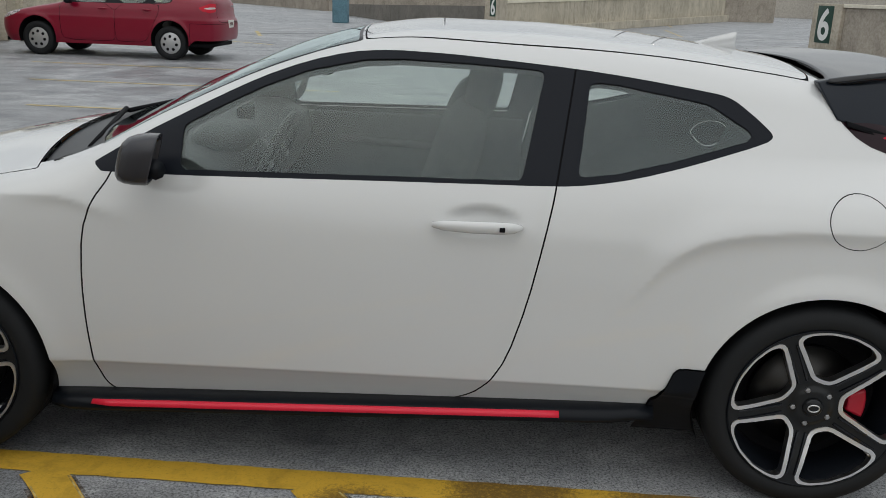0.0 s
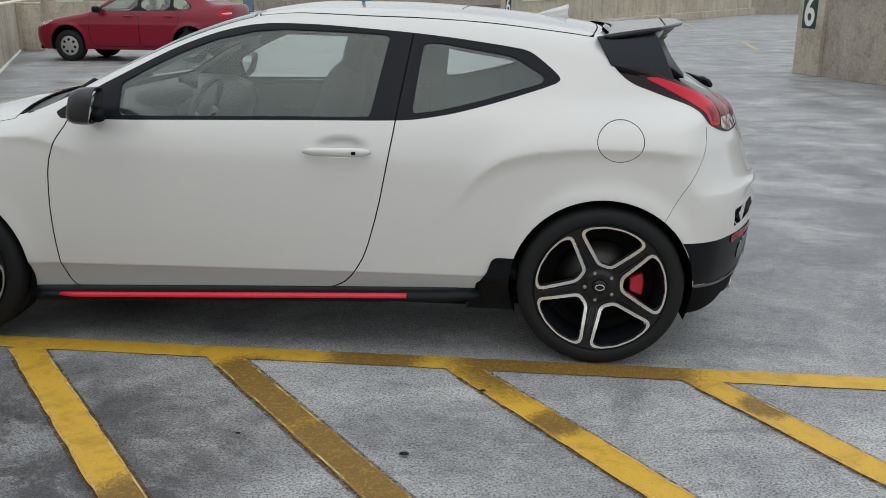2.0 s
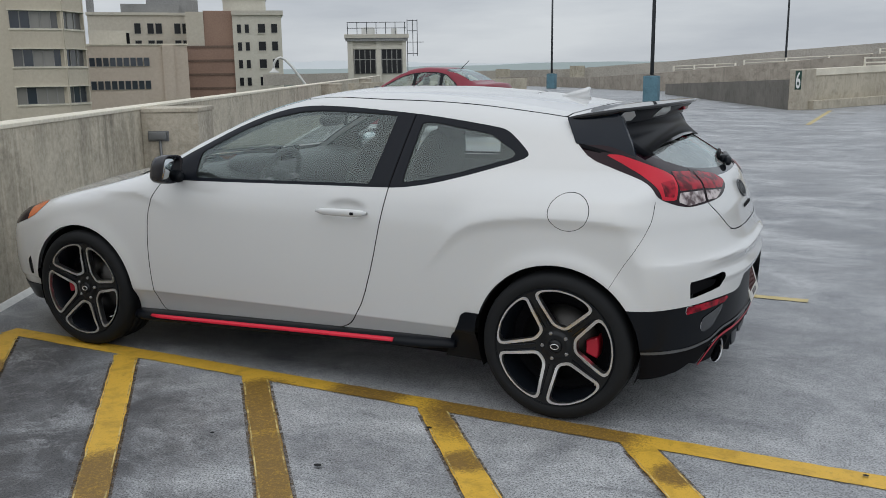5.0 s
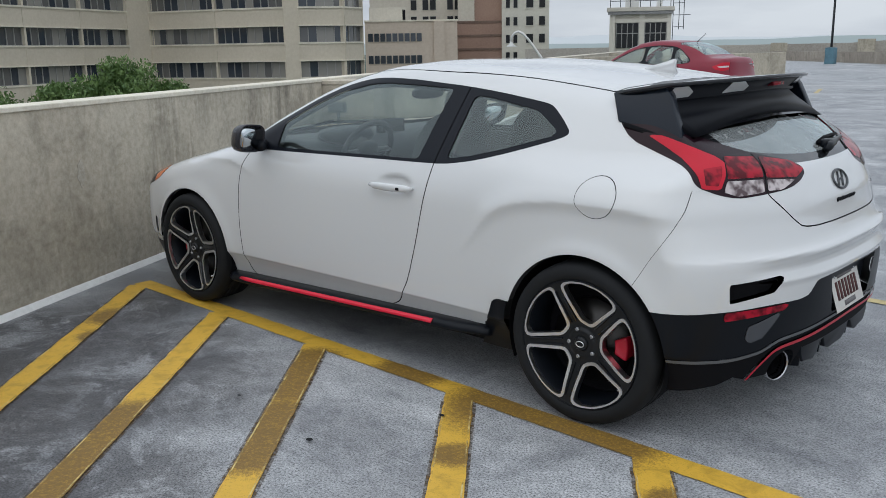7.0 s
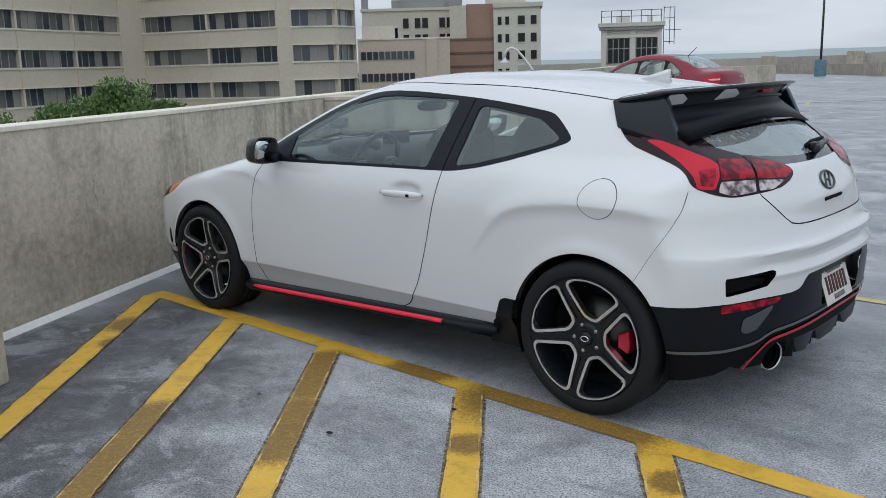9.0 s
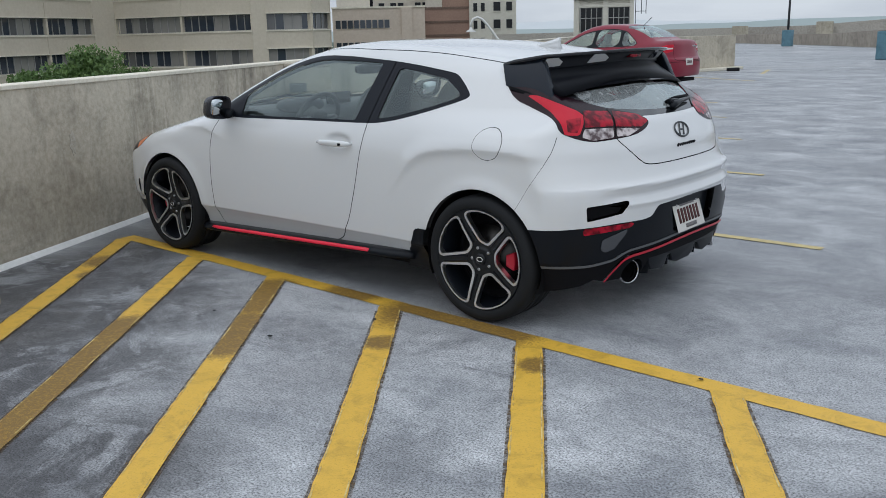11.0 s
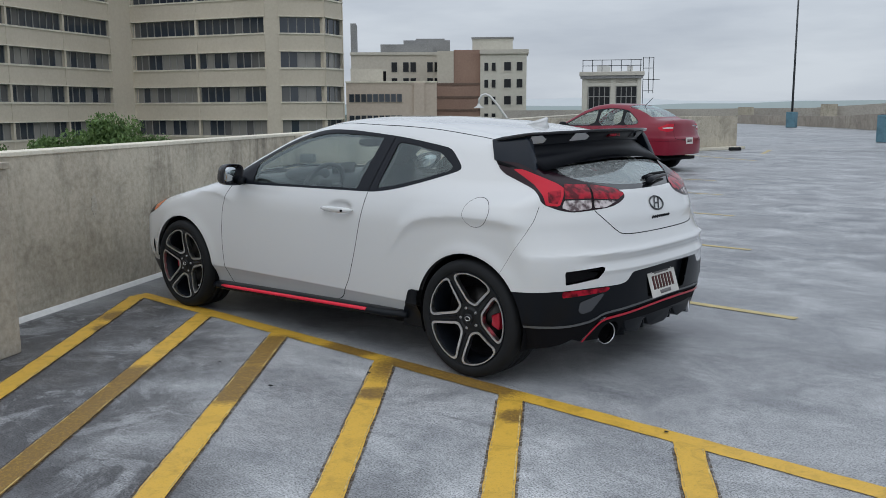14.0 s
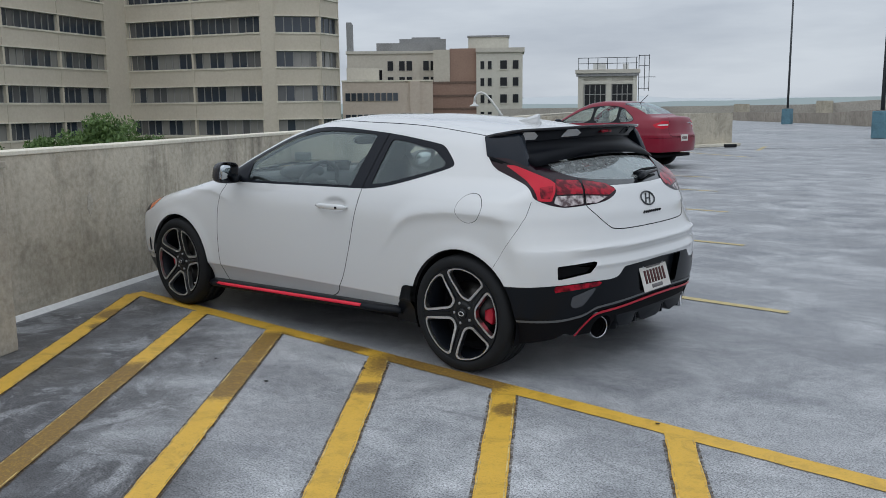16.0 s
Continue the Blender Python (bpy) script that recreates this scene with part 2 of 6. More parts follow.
PLATE_TINT = mat("plate_tint", (0.16, 0.15, 0.15), 0.6)
EMBLEM = mat("dark_chrome", (0.08, 0.085, 0.09), 0.2, 0.8)


def world_noise(m, scale, detail=5.0, rough=0.55, stretch=(1, 1, 1), warp=0.0):
    g = node(m, "ShaderNodeNewGeometry")
    mp = node(m, "ShaderNodeMapping")
    mp.inputs["Scale"].default_value = stretch
    link(m, g.outputs["Position"], mp.inputs[0])
    n = node(m, "ShaderNodeTexNoise", Scale=scale, Detail=detail, Roughness=rough, Distortion=warp)
    link(m, mp.outputs[0], n.inputs["Vector"])
    return n.outputs[0]


def stain_mask(m, spots):
    """One where a stain lies: soft discs of (x, y, radius) on the deck, broken up by noise."""
    g = node(m, "ShaderNodeNewGeometry")
    total = None
    for x, y, r in spots:
        d = node(m, "ShaderNodeVectorMath")
        d.operation = "DISTANCE"
        link(m, g.outputs["Position"], d.inputs[0])
        d.inputs[1].default_value = (x, y, 0.006)
        k = node(m, "ShaderNodeMapRange")
        k.inputs["From Min"].default_value, k.inputs["From Max"].default_value = r, r * 0.5
        link(m, d.outputs["Value"], k.inputs["Value"])
        if total is None:
            total = k.outputs[0]
        else:
            mx = node(m, "ShaderNodeMath")
            mx.operation = "MAXIMUM"
            link(m, total, mx.inputs[0])
            link(m, k.outputs[0], mx.inputs[1])
            total = mx.outputs[0]
    return total


STAINS = ((-1.35, -1.9, 0.9), (-0.6, -2.5, 0.95), (0.0, -2.95, 1.1), (-1.45, -1.25, 0.5), (0.7, -3.5, 0.9), (-0.3, -1.75, 0.75), (0.42, -2.35, 0.5), (1.15, -3.0, 0.7), (-0.75, -1.35, 0.45))


# patches of paler concrete: x, y, radius
PALE_PATCHES = ((0.75, -1.70, 0.85), (0.15, -1.35, 0.6), (1.15, -1.40, 0.7), (-0.55, -1.05, 0.5))


def dress_deck(m):
    speck = world_noise(m, 120, 4, 0.8)
    grit = world_noise(m, 17, 6, 0.75)
    damp = world_noise(m, 0.9, 8, 0.62, (1, 1, 1), 0.9)
    bloom = world_noise(m, 1.7, 7, 0.6, (1, 1.2, 1), 0.6)
    runs = world_noise(m, 0.55, 6, 0.6, (0.35, 1.5, 1), 0.4)
    far = world_noise(m, 0.16, 5, 0.6, (1, 1, 1), 0.5)
    c = ramp(m, bloom, (0.34, (0.21, 0.22, 0.237)), (0.50, (0.33, 0.34, 0.353)), (0.68, (0.50, 0.51, 0.523)))
    c = blend(m, ramp(m, damp, (0.40, (0.7,)), (0.52, (0.0,))), c, (0.13, 0.135, 0.148))
    # long pale streaks put the wet sheen into the deck's colour
    c = blend(m, ramp(m, runs, (0.50, (0.0,)), (0.68, (0.45,))), c, (0.52, 0.525, 0.535))
    c = blend(m, ramp(m, far, (0.42, (0.25,)), (0.60, (0.0,))), c, (0.20, 0.205, 0.22))
    near = multiply(m, stain_mask(m, STAINS), ramp(m, world_noise(m, 2.6, 8, 0.68, (1, 1, 1), 1.2), (0.42, (0.42,)), (0.50, (1.0,))))
    c = blend(m, multiply(m, near, 0.93), c, (0.070, 0.070, 0.076))
    pale = multiply(m, stain_mask(m, PALE_PATCHES), ramp(m, world_noise(m, 3.2, 7, 0.65, (1, 1, 1), 0.8), (0.36, (0.05,)), (0.58, (0.33,))))
    c = blend(m, pale, c, (0.52, 0.525, 0.53))
    edge = ramp(m, world_noise(m, 1.5, 6, 0.6, (1, 1, 1), 1.6), (0.485, (0.0,)), (0.50, (0.16,)), (0.515, (0.0,)))
    c = blend(m, multiply(m, edge, stain_mask(m, STAINS)), c, (0.50, 0.50, 0.51))
    scuff = world_noise(m, 5.0, 6, 0.7, (0.5, 2.2, 1), 0.8)
    c = blend(m, ramp(m, scuff, (0.28, (0.6,)), (0.44, (0.0,))), c, (0.12, 0.125, 0.135))
    c = blend(m, 1.0, c, ramp(m, speck, (0.36, (0.06, 0.06, 0.06)), (0.5, (0.5, 0.5, 0.5)), (0.72, (0.92, 0.92, 0.92))), "OVERLAY")
    c = blend(m, 0.6, c, ramp(m, grit, (0.3, (0.2, 0.2, 0.2)), (0.72, (0.85, 0.85, 0.85))), "SOFT_LIGHT")
    link(m, c, bsdf(m).inputs["Base Color"])
    rough = ramp(m, damp, (0.38, (0.38,)), (0.56, (0.72,)))
    rough = blend(m, ramp(m, far, (0.44, (0.5,)), (0.58, (0.0,))), rough, (0.28, 0.28, 0.28))
    link(m, rough, bsdf(m).inputs["Roughness"])
    bump(m, speck, 0.35, 0.004)


def dress_paint(m, clean, dirty, spots, amount):
    speck = world_noise(m, 120, 4, 0.75)
    wear = world_noise(m, 9, 6, 0.7, (1, 1, 1), 0.5)
    c = ramp(m, wear, (0.25, tuple(0.62 * v for v in clean)), (0.5, clean), (0.8, tuple(min(1, 1.12 * v) for v in clean)))
    c = blend(m, ramp(m, wear, (0.62, (0.0,)), (0.80, (amount,))), c, dirty)
    if spots:
        total = node(m, "ShaderNodeMath")
        total.operation = "MULTIPLY_ADD"
        link(m, world_noise(m, 75, 5, 0.85), total.inputs[0])
        total.inputs[1].default_value = 1.1
        link(m, multiply(m, stain_mask(m, spots), 0.4), total.inputs[2])
        c = blend(m, ramp(m, total.outputs[0], (0.68, (0.0,)), (0.80, (0.55,)), (0.97, (0.95,))), c, dirty)
    c = blend(m, ramp(m, speck, (0.55, (0.0,)), (0.70, (0.55,))), c, tuple(0.45 * v for v in clean))
    link(m, c, bsdf(m).inputs["Base Color"])
    bump(m, speck, 0.3, 0.003)


dress_deck(DECK)
dress_paint(YELLOW, (0.66, 0.40, 0.045), (0.165, 0.095, 0.024), ((-0.02, -1.12, 0.22), (0.16, -1.35, 0.32), (0.42, -1.66, 0.32), (0.58, -1.86, 0.26), (0.85, -3.05, 0.45), (-0.02, -2.05, 0.30), (0.25, -2.36, 0.46), (0.55, -2.72, 0.48), (-1.40, -1.36, 0.22), (-1.15, -1.60, 0.14), (0.45, -0.92, 0.26), (1.05, -0.93, 0.40), (1.45, -0.94, 0.36), (1.15, -1.42, 0.13), (1.9, -1.22, 0.13)), 0.55)
dress_paint(YELLOW_THIN, (0.52, 0.42, 0.19), (0.26, 0.24, 0.18), (), 0.8)
dress_paint(WORN_WHITE, (0.55, 0.55, 0.54), (0.33, 0.33, 0.34), (), 0.9)
HUBCAP = mat("hubcap_silver", (0.50, 0.50, 0.51), 0.35, 0.7)
SEAT_GREY = mat("seat_grey", (0.16, 0.155, 0.145), 0.9)
PAINT_EDGE = mat("paint_edge", (0.66, 0.53, 0.22), 0.6)


def broken(name, color, lo, hi, scale):
    """A thin film of dirt, broken up by holes."""
    m = mat(name, color, 0.8)
    clear = node(m, "ShaderNodeBsdfTransparent")
    mx = node(m, "ShaderNodeMixShader")
    link(m, ramp(m, world_noise(m, scale, 6, 0.7), (lo, (0.0,)), (hi, (1.0,))), mx.inputs[0])
    link(m, clear.outputs[0], mx.inputs[1])
    link(m, bsdf(m).outputs[0], mx.inputs[2])
    link(m, mx.outputs[0], m.node_tree.nodes["Material Output"].inputs[0])
    return m


FRINGE = broken("dirt_fringe", (0.11, 0.068, 0.03), 0.36, 0.66, 34.0)
PALE_EDGE = broken("pale_paint_edge", (0.62, 0.49, 0.20), 0.44, 0.60, 6.0)


# shared mesh tools
def part(name, bm, material, parent=None, label="", smooth=True):
    me = bpy.data.meshes.new(name)
    bm.to_mesh(me)
    bm.free()
    me.materials.append(material)
    if smooth:
        me.shade_smooth()
    ob = new(name, me)
    if parent is not None:
        ob.parent = parent
    if label:
        ob["label"] = label
    return ob


def thing(name, label, category, at=None, group="", kind=""):
    ob = new(name)
    ob.empty_display_size = 0.1
    if at is not None:
        ob.matrix_world = at
    return tagged(ob, label, category, group, kind)


def box(bm, lo, hi, m=None, bevel=0.0):
    """A box from corner lo to corner hi, moved by m, with its edges eased."""
    size, mid = [b - a for a, b in zip(lo, hi)], [(a + b) / 2 for a, b in zip(lo, hi)]
    made = bmesh.ops.create_cube(bm, size=1.0, matrix=(m or Matrix()) @ Matrix.Translation(mid) @ Matrix.Diagonal((*size, 1)))
    if bevel:
        edges = list({e for v in made["verts"] for e in v.link_edges})
        bmesh.ops.bevel(bm, geom=edges, offset=bevel, segments=2, profile=0.6, affect="EDGES")
    return bm


def boxed(lo, hi, m=None, bevel=0.0):
    return box(bmesh.new(), lo, hi, m, bevel)


def along(a, b, z=0.0):
    """A frame whose x runs from a to b on the ground, y to its left."""
    return Matrix.Translation((a[0], a[1], z)) @ Matrix.Rotation(math.atan2(b[1] - a[1], b[0] - a[0]), 4, "Z")


def curve(xs, ys):
    """A smooth curve through control points, without overshoot."""
    xs, ys = np.array(xs, float), np.array(ys, float)
    h, d = np.diff(xs), np.diff(ys) / np.diff(xs)
    m = np.r_[d[0], np.where(d[1:] * d[:-1] > 0, 2 * d[1:] * d[:-1] / (d[1:] + d[:-1] + 1e-12), 0), d[-1]]

    def at(x):
        x = np.clip(x, xs[0], xs[-1])
        i = np.clip(np.searchsorted(xs, x) - 1, 0, len(xs) - 2)
        t = (x - xs[i]) / h[i]
        return (1 + 2 * t) * (1 - t) ** 2 * ys[i] + t * (1 - t) ** 2 * h[i] * m[i] + t * t * (3 - 2 * t) * ys[i + 1] + t * t * (t - 1) * h[i] * m[i + 1]

    return at


def smax(a, b, k):
    h = np.maximum(k - np.abs(a - b), 0) / k
    return np.maximum(a, b) + h * h * k / 4


def step(a, b, x):
    t = np.clip((x - a) / (b - a), 0, 1)
    return t * t * (3 - 2 * t)


def sweep(points, radius, closed=False, rings=8):
    """A round bar along points."""
    bm = bmesh.new()
    pts = [Vector(p) for p in points]
    last = None
    first = None
    for i, p in enumerate(pts):
        a = pts[i - 1] if i or closed else p
        b = pts[(i + 1) % len(pts)] if i < len(pts) - 1 or closed else p
        way = (b - a).normalized()
        side = way.orthogonal().normalized() if last is None else (keep - way * keep.dot(way)).normalized()
        keep = side
        up = way.cross(side)
        r = radius[i] if isinstance(radius, (list, tuple)) else radius
        ring = [bm.verts.new(p + r * (math.cos(k / rings * 2 * math.pi) * side + math.sin(k / rings * 2 * math.pi) * up)) for k in range(rings)]
        if last:
            for k in range(rings):
                bm.faces.new((last[k], last[(k + 1) % rings], ring[(k + 1) % rings], ring[k]))
        else:
            first = ring
        last = ring
    if closed:
        for k in range(rings):
            bm.faces.new((last[k], last[(k + 1) % rings], first[(k + 1) % rings], first[k]))
    else:
        bm.faces.new(list(reversed(first)))
        bm.faces.new(last)
    bmesh.ops.recalc_face_normals(bm, faces=bm.faces)
    return bm


def lathe(profile, segments=64, m=None):
    """A profile of (along, radius) turned round the y axis."""
    bm = bmesh.new()
    rings = []
    for along_y, r in profile:
        if r < 1e-5:
            rings.append([bm.verts.new((0, along_y, 0))])
        else:
            rings.append([bm.verts.new((r * math.cos(k / segments * 2 * math.pi), along_y, r * math.sin(k / segments * 2 * math.pi))) for k in range(segments)])
    for a, b in zip(rings, rings[1:]):
        for k in range(segments):
            v = [a[k % len(a)], a[(k + 1) % len(a)], b[(k + 1) % len(b)], b[k % len(b)]]
            v = list(dict.fromkeys(v))
            if len(v) > 2:
                bm.faces.new(v)
    bmesh.ops.recalc_face_normals(bm, faces=bm.faces)
    if m is not None:
        bm.transform(m)
    return bm


def slab(points, thick, m=None, bevel=0.0, axis="y"):
    """A flat plate: an outline drawn in x and z, thick along y."""
    bm = bmesh.new()
    n = len(points)
    a = [bm.verts.new((u, 0, v)) for u, v in points]
    b = [bm.verts.new((u, thick, v)) for u, v in points]
    bm.faces.new(a)
    bm.faces.new(list(reversed(b)))
    for k in range(n):
        bm.faces.new((a[k], b[k], b[(k + 1) % n], a[(k + 1) % n]))
    bmesh.ops.recalc_face_normals(bm, faces=bm.faces)
    if bevel:
        bmesh.ops.bevel(bm, geom=[e for e in bm.edges if len(e.link_faces) == 2 and e.calc_face_angle(0) > 0.6], offset=bevel, segments=2, profile=0.6, affect="EDGES")
    if m is not None:
        bm.transform(m)
    return bm


# the deck and its walls
WALL_A, WALL_WAY = Vector((-1.765, -1.92)), Vector((-0.4490, 0.8935))


def wall_at(s, out=0.0):
    p = WALL_A + WALL_WAY * s + Vector((WALL_WAY.y, -WALL_WAY.x)) * out
    return (p.x, p.y)


def polar(az, r, eye=(4.35, -4.65)):
    """A place on the ground by the degrees left of +y and the distance from a spot beside the car."""
    return (eye[0] - r * math.sin(radians(az)), eye[1] + r * math.cos(radians(az)))


def flat(points, z0, z1):
    """A level slab over an outline."""
    bm = bmesh.new()
    a = [bm.verts.new((x, y, z0)) for x, y in points]
    b = [bm.verts.new((x, y, z1)) for x, y in points]
    bm.faces.new(list(reversed(a)))
    bm.faces.new(b)
    for k in range(len(points)):
        n = (k + 1) % len(points)
        bm.faces.new((a[k], a[n], b[n], b[k]))
    bmesh.ops.recalc_face_normals(bm, faces=bm.faces)
    return bm


def setting(name, bm, material, label, category, smooth=False):
    return tagged(part(name, bm, material, smooth=smooth), label, category, kind="structure")


def sloped_wall(a, b, ha, hb, thick=0.22):
    """A wall whose top runs from height ha at a to hb at b."""
    length = math.dist(a, b)
    bm = slab([(0, 0), (length, 0), (length, hb), (0, ha)], thick, along(a, b) @ Matrix.Translation((0, -thick / 2, 0)))
    return bm


def make_deck():
    edge = [wall_at(-30, -0.1), wall_at(90, -0.1), (60, 120), (90, 20), (60, -45), wall_at(-30, 40)]
    setting("deck", flat(edge, -0.5, 0.0), DECK, "damp grey concrete parking deck with dark stains", "floor")
    m = along(wall_at(-30), wall_at(60))
    setting("wall_west", boxed((0, 0, -0.5), (90, 0.2, 1.115), m), WALL_CONCRETE, "streaked concrete parapet wall of the deck", "wall")
    setting("coping", boxed((0, -0.012, 1.115), (90, 0.212, 1.145), m, 0.006), COPING, "pale concrete coping along the parapet top", "wall")
    # the pale cant strip at the wall's foot
    strip = slab([(0.0, 0.0), (0.034, 0.0), (0.012, 0.030), (0.0, 0.034)], 90, Matrix.Rotation(0, 4, "Z"))
    strip.transform(Matrix(((0, 1, 0, 0), (-1, 0, 0, -0.002), (0, 0, 1, 0), (0, 0, 0, 1))))
    strip.transform(m)
    setting("baseboard", strip, CANT, "pale sealant strip along the foot of the wall", "trim")
    for s, w in ((-1.62, 1.01), (4.66, 0.62), (20.8, 0.6), (37, 0.6), (-14, 0.6)):
        mm = along(wall_at(s), wall_at(s + 1))
        bm = boxed((0, -0.55, 0), (w, 0.0, 1.085), mm, 0.012)
        box(bm, (-0.012, -0.562, 1.085), (w + 0.012, 0.0, 1.125), mm, 0.008)
        setting("pilaster", bm, PILASTER, "stained concrete pilaster on the parapet", "pilaster")
    # steel bracket and rust run on the second pilaster
    mm = along(wall_at(4.66), wall_at(5.66))
    br = thing("wall_bracket", "grey steel junction box on the concrete pilaster", "bracket", mm @ Matrix.Translation((-0.001, -0.16, 0.86)))
    part("back_plate", boxed((-0.012, -0.10, -0.05), (0.0, 0.10, 0.05), None, 0.004), STEEL_DULL, br)
    part("cover", boxed((-0.055, -0.085, -0.035), (-0.012, 0.085, 0.04), None, 0.01), STEEL_DULL, br)
    part("conduit", sweep([(-0.03, -0.02, -0.03), (-0.03, -0.02, -0.3), (-0.03, -0.02, -0.84)], 0.014), STEEL_DULL, br)
    rng = random.Random(5)
    rim = [(0.035 * math.cos(q) * rng.uniform(0.6, 1.2), 0.085 * math.sin(q) * rng.uniform(0.7, 1.2)) for q in np.linspace(0, 2 * math.pi, 18, endpoint=False)]
    scuff = slab(rim, 0.004, along(wall_at(0.9), wall_at(1.9), 0.71) @ Matrix.Translation((0, -0.003, 0)))
    setting("wall_scuff", scuff, SCUFF, "pale chipped scuff on the parapet wall", "wall")
    # return wall behind the red car
    a, b = (-10.35, 17.0), (-8.35, 25.5)
    m = along(a, b)
    bm = boxed((0, -0.11, 0), (math.dist(a, b), 0.11, 1.14), m, 0.01)
    setting("wall_back", bm, WALL_CONCRETE, "weathered concrete dividing wall on the deck", "wall")
    setting("kerb", boxed((6.5, -0.3, 0), (math.dist(a, b) + 0.25, -0.11, 0.1), m, 0.02), COPING, "low concrete kerb at the wall end", "kerb")
    # wall with the first number
    a = Vector((6.2, 12.95))
    b = a + 9 * Vector((0.31, -0.951))
    m = along(a, b)
    setting("wall_east", boxed((0.73, -0.10, 0), (9, 0.14, 1.42), m, 0.01), DARK_CONCRETE, "stained concrete ramp wall with a number post", "wall")
    setting("coping", boxed((0.72, -0.15, 1.42), (9, 0.17, 1.48), m, 0.01), COPING, "concrete ramp wall coping", "wall")
    setting("pilaster", boxed((0, -0.17, 0), (0.73, 0.17, 1.48), m, 0.012), PILASTER, "concrete end post with a number sign", "pilaster")
    number_sign(m @ Matrix.Translation((0.34, -0.171, 1.13)), 0.40, 0.62)
    # wall with the second number, rising along the ramp, its plinth and rails
    a, b = (1.2, 29.0), (20.05, 68.5)
    m = along(a, b)
    n = math.dist(a, b)
    tilt = Matrix(((1, 0, 0, 0), (0, 1, 0, 0), (0.0195, 0, 1, 0), (0, 0, 0, 1)))

    def rising(lo, hi, bevel=0.01):
        """A bar along the ramp whose upper side climbs with it."""
        bm = boxed(lo, hi, None, bevel)
        for v in bm.verts:
            v.co.z += 0.0195 * v.co.x * min(1.0, max(0.0, v.co.z / 1.3))
        bm.transform(m)
        return bm

    setting("wall_north", rising((-0.8, -0.12, 0), (n, 0.12, 1.27)), WALL_CONCRETE, "long concrete ramp wall with rails", "wall")
    setting("pilaster", rising((-1.7, -0.22, 0), (-0.8, 0.22, 1.36), 0.015), PILASTER, "concrete end post with a number sign", "pilaster")
    setting("coping", rising((-0.81, -0.17, 1.12), (n, 0.17, 1.35)), COPING, "concrete ramp wall coping", "wall")
    setting("kerb", rising((-1.2, -0.42, 0), (n, -0.12, 0.30), 0.02), WALL_CONCRETE, "concrete plinth along the ramp wall", "kerb")
    number_sign(m @ Matrix.Translation((-1.7, 0, 0)) @ Matrix.Rotation(radians(-90), 4, "Z") @ Matrix.Translation((0.09, -0.001, 0.98)), 0.22, 0.62)
    for s0, s1 in ((3.0, 8.0), (8.3, 15.0), (15.4, 24.0), (26.5, 37.0), (37.4, 43.5)):
        w = s1 - s0
        rail = thing("guard_rail", "cream painted steel guard rail on the ramp wall", "railing", m @ Matrix.Translation((s0, 0, 1.345 + 0.0195 * s0)) @ tilt, "guard rails")
        for z in (0.12, 0.29):
            part("rail", boxed((0, -0.02, z - 0.028), (w, 0.02, z + 0.028), None, 0.008), CREAM_RAIL, rail)
        for k in range(3):
            x = 0.04 + (w - 0.08) * k / 2
            part("post", boxed((x - 0.035, -0.028, 0), (x + 0.035, 0.028, 0.33), None, 0.006), CREAM_RAIL, rail)
    setting("wall_ramp", sloped_wall((0.35, 27.6), (-7.2, 45.5), 1.0, 0.55), RAMP_DARK, "dark sloping ramp wall", "wall")
    # further ramps
    eye = (1.66, -4.69)
    far = [(21, 86, 0.75), (15.1, 68, 0.78), (11, 57, 1.1), (5.9, 60, 1.5), (-1.3, 62, 2.1), (-6.9, 65, 2.2), (-16, 72, 2.3)]
    for (z0, r0, h0), (z1, r1, h1) in zip(far, far[1:]):
        a, b = polar(z0, r0, eye), polar(z1, r1, eye)
        setting("wall_ramp", sloped_wall(a, b, h0, h1), DARK_CONCRETE, "distant concrete ramp wall", "wall")
    far = [(36, 104, 1.25), (28, 104, 1.3), (16.9, 100, 1.39), (10.7, 100, 2.05), (3.5, 100, 3.03), (-2.8, 98, 3.66), (-7.6, 98, 3.55), (-11.2, 98, 3.67), (-14.7, 98, 3.93), (-26, 98, 4.6)]
    for (z0, r0, h0), (z1, r1, h1) in zip(far, far[1:]):
        a, b = polar(z0, r0, eye), polar(z1, r1, eye)
        setting("wall_ramp", sloped_wall(a, b, h0, h1), FAR_CONCRETE, "distant concrete parapet of the upper ramp", "wall")
    for az, r, h in ((16.5, 99, 1.75), (21.2, 99, 1.5), (-3.4, 96, 3.5)):
        m = along(polar(az, r, eye), polar(az - 1, r, eye))
        setting("pilaster", boxed((0, -0.3, 0), (1.6, 0.3, h), m), WALL_CONCRETE, "distant concrete pilaster of the ramp", "pilaster")
    for z0, z1, r, h0, h1 in ((9.8, 6.2, 59.0, 1.2, 1.48), (5.7, -1.2, 61.0, 1.52, 2.09), (-1.6, -6.7, 63.5, 2.11, 2.2), (-7.4, -15.0, 68.5, 2.21, 2.29)):
        a, b = polar(z0, r if z0 > 6 else r - 1.0, eye), polar(z1, r + 1.0, eye)
        w = math.dist(a, b)
        rail = thing("guard_rail", "cream painted steel guard rail on the upper ramp", "railing", along(a, b, h0) @ Matrix(((1, 0, 0, 0), (0, 1, 0, 0), ((h1 - h0) / w, 0, 1, 0), (0, 0, 0, 1))), "guard rails")
        for z in (0.12, 0.30):
            part("rail", boxed((0, -0.03, z - 0.035), (w, 0.03, z + 0.035)), CREAM_RAIL, rail)
        for n in range(4):
            part("post", boxed((w * n / 3 - 0.05, -0.04, -0.3), (w * n / 3 + 0.05, 0.04, 0.34)), CREAM_RAIL, rail)


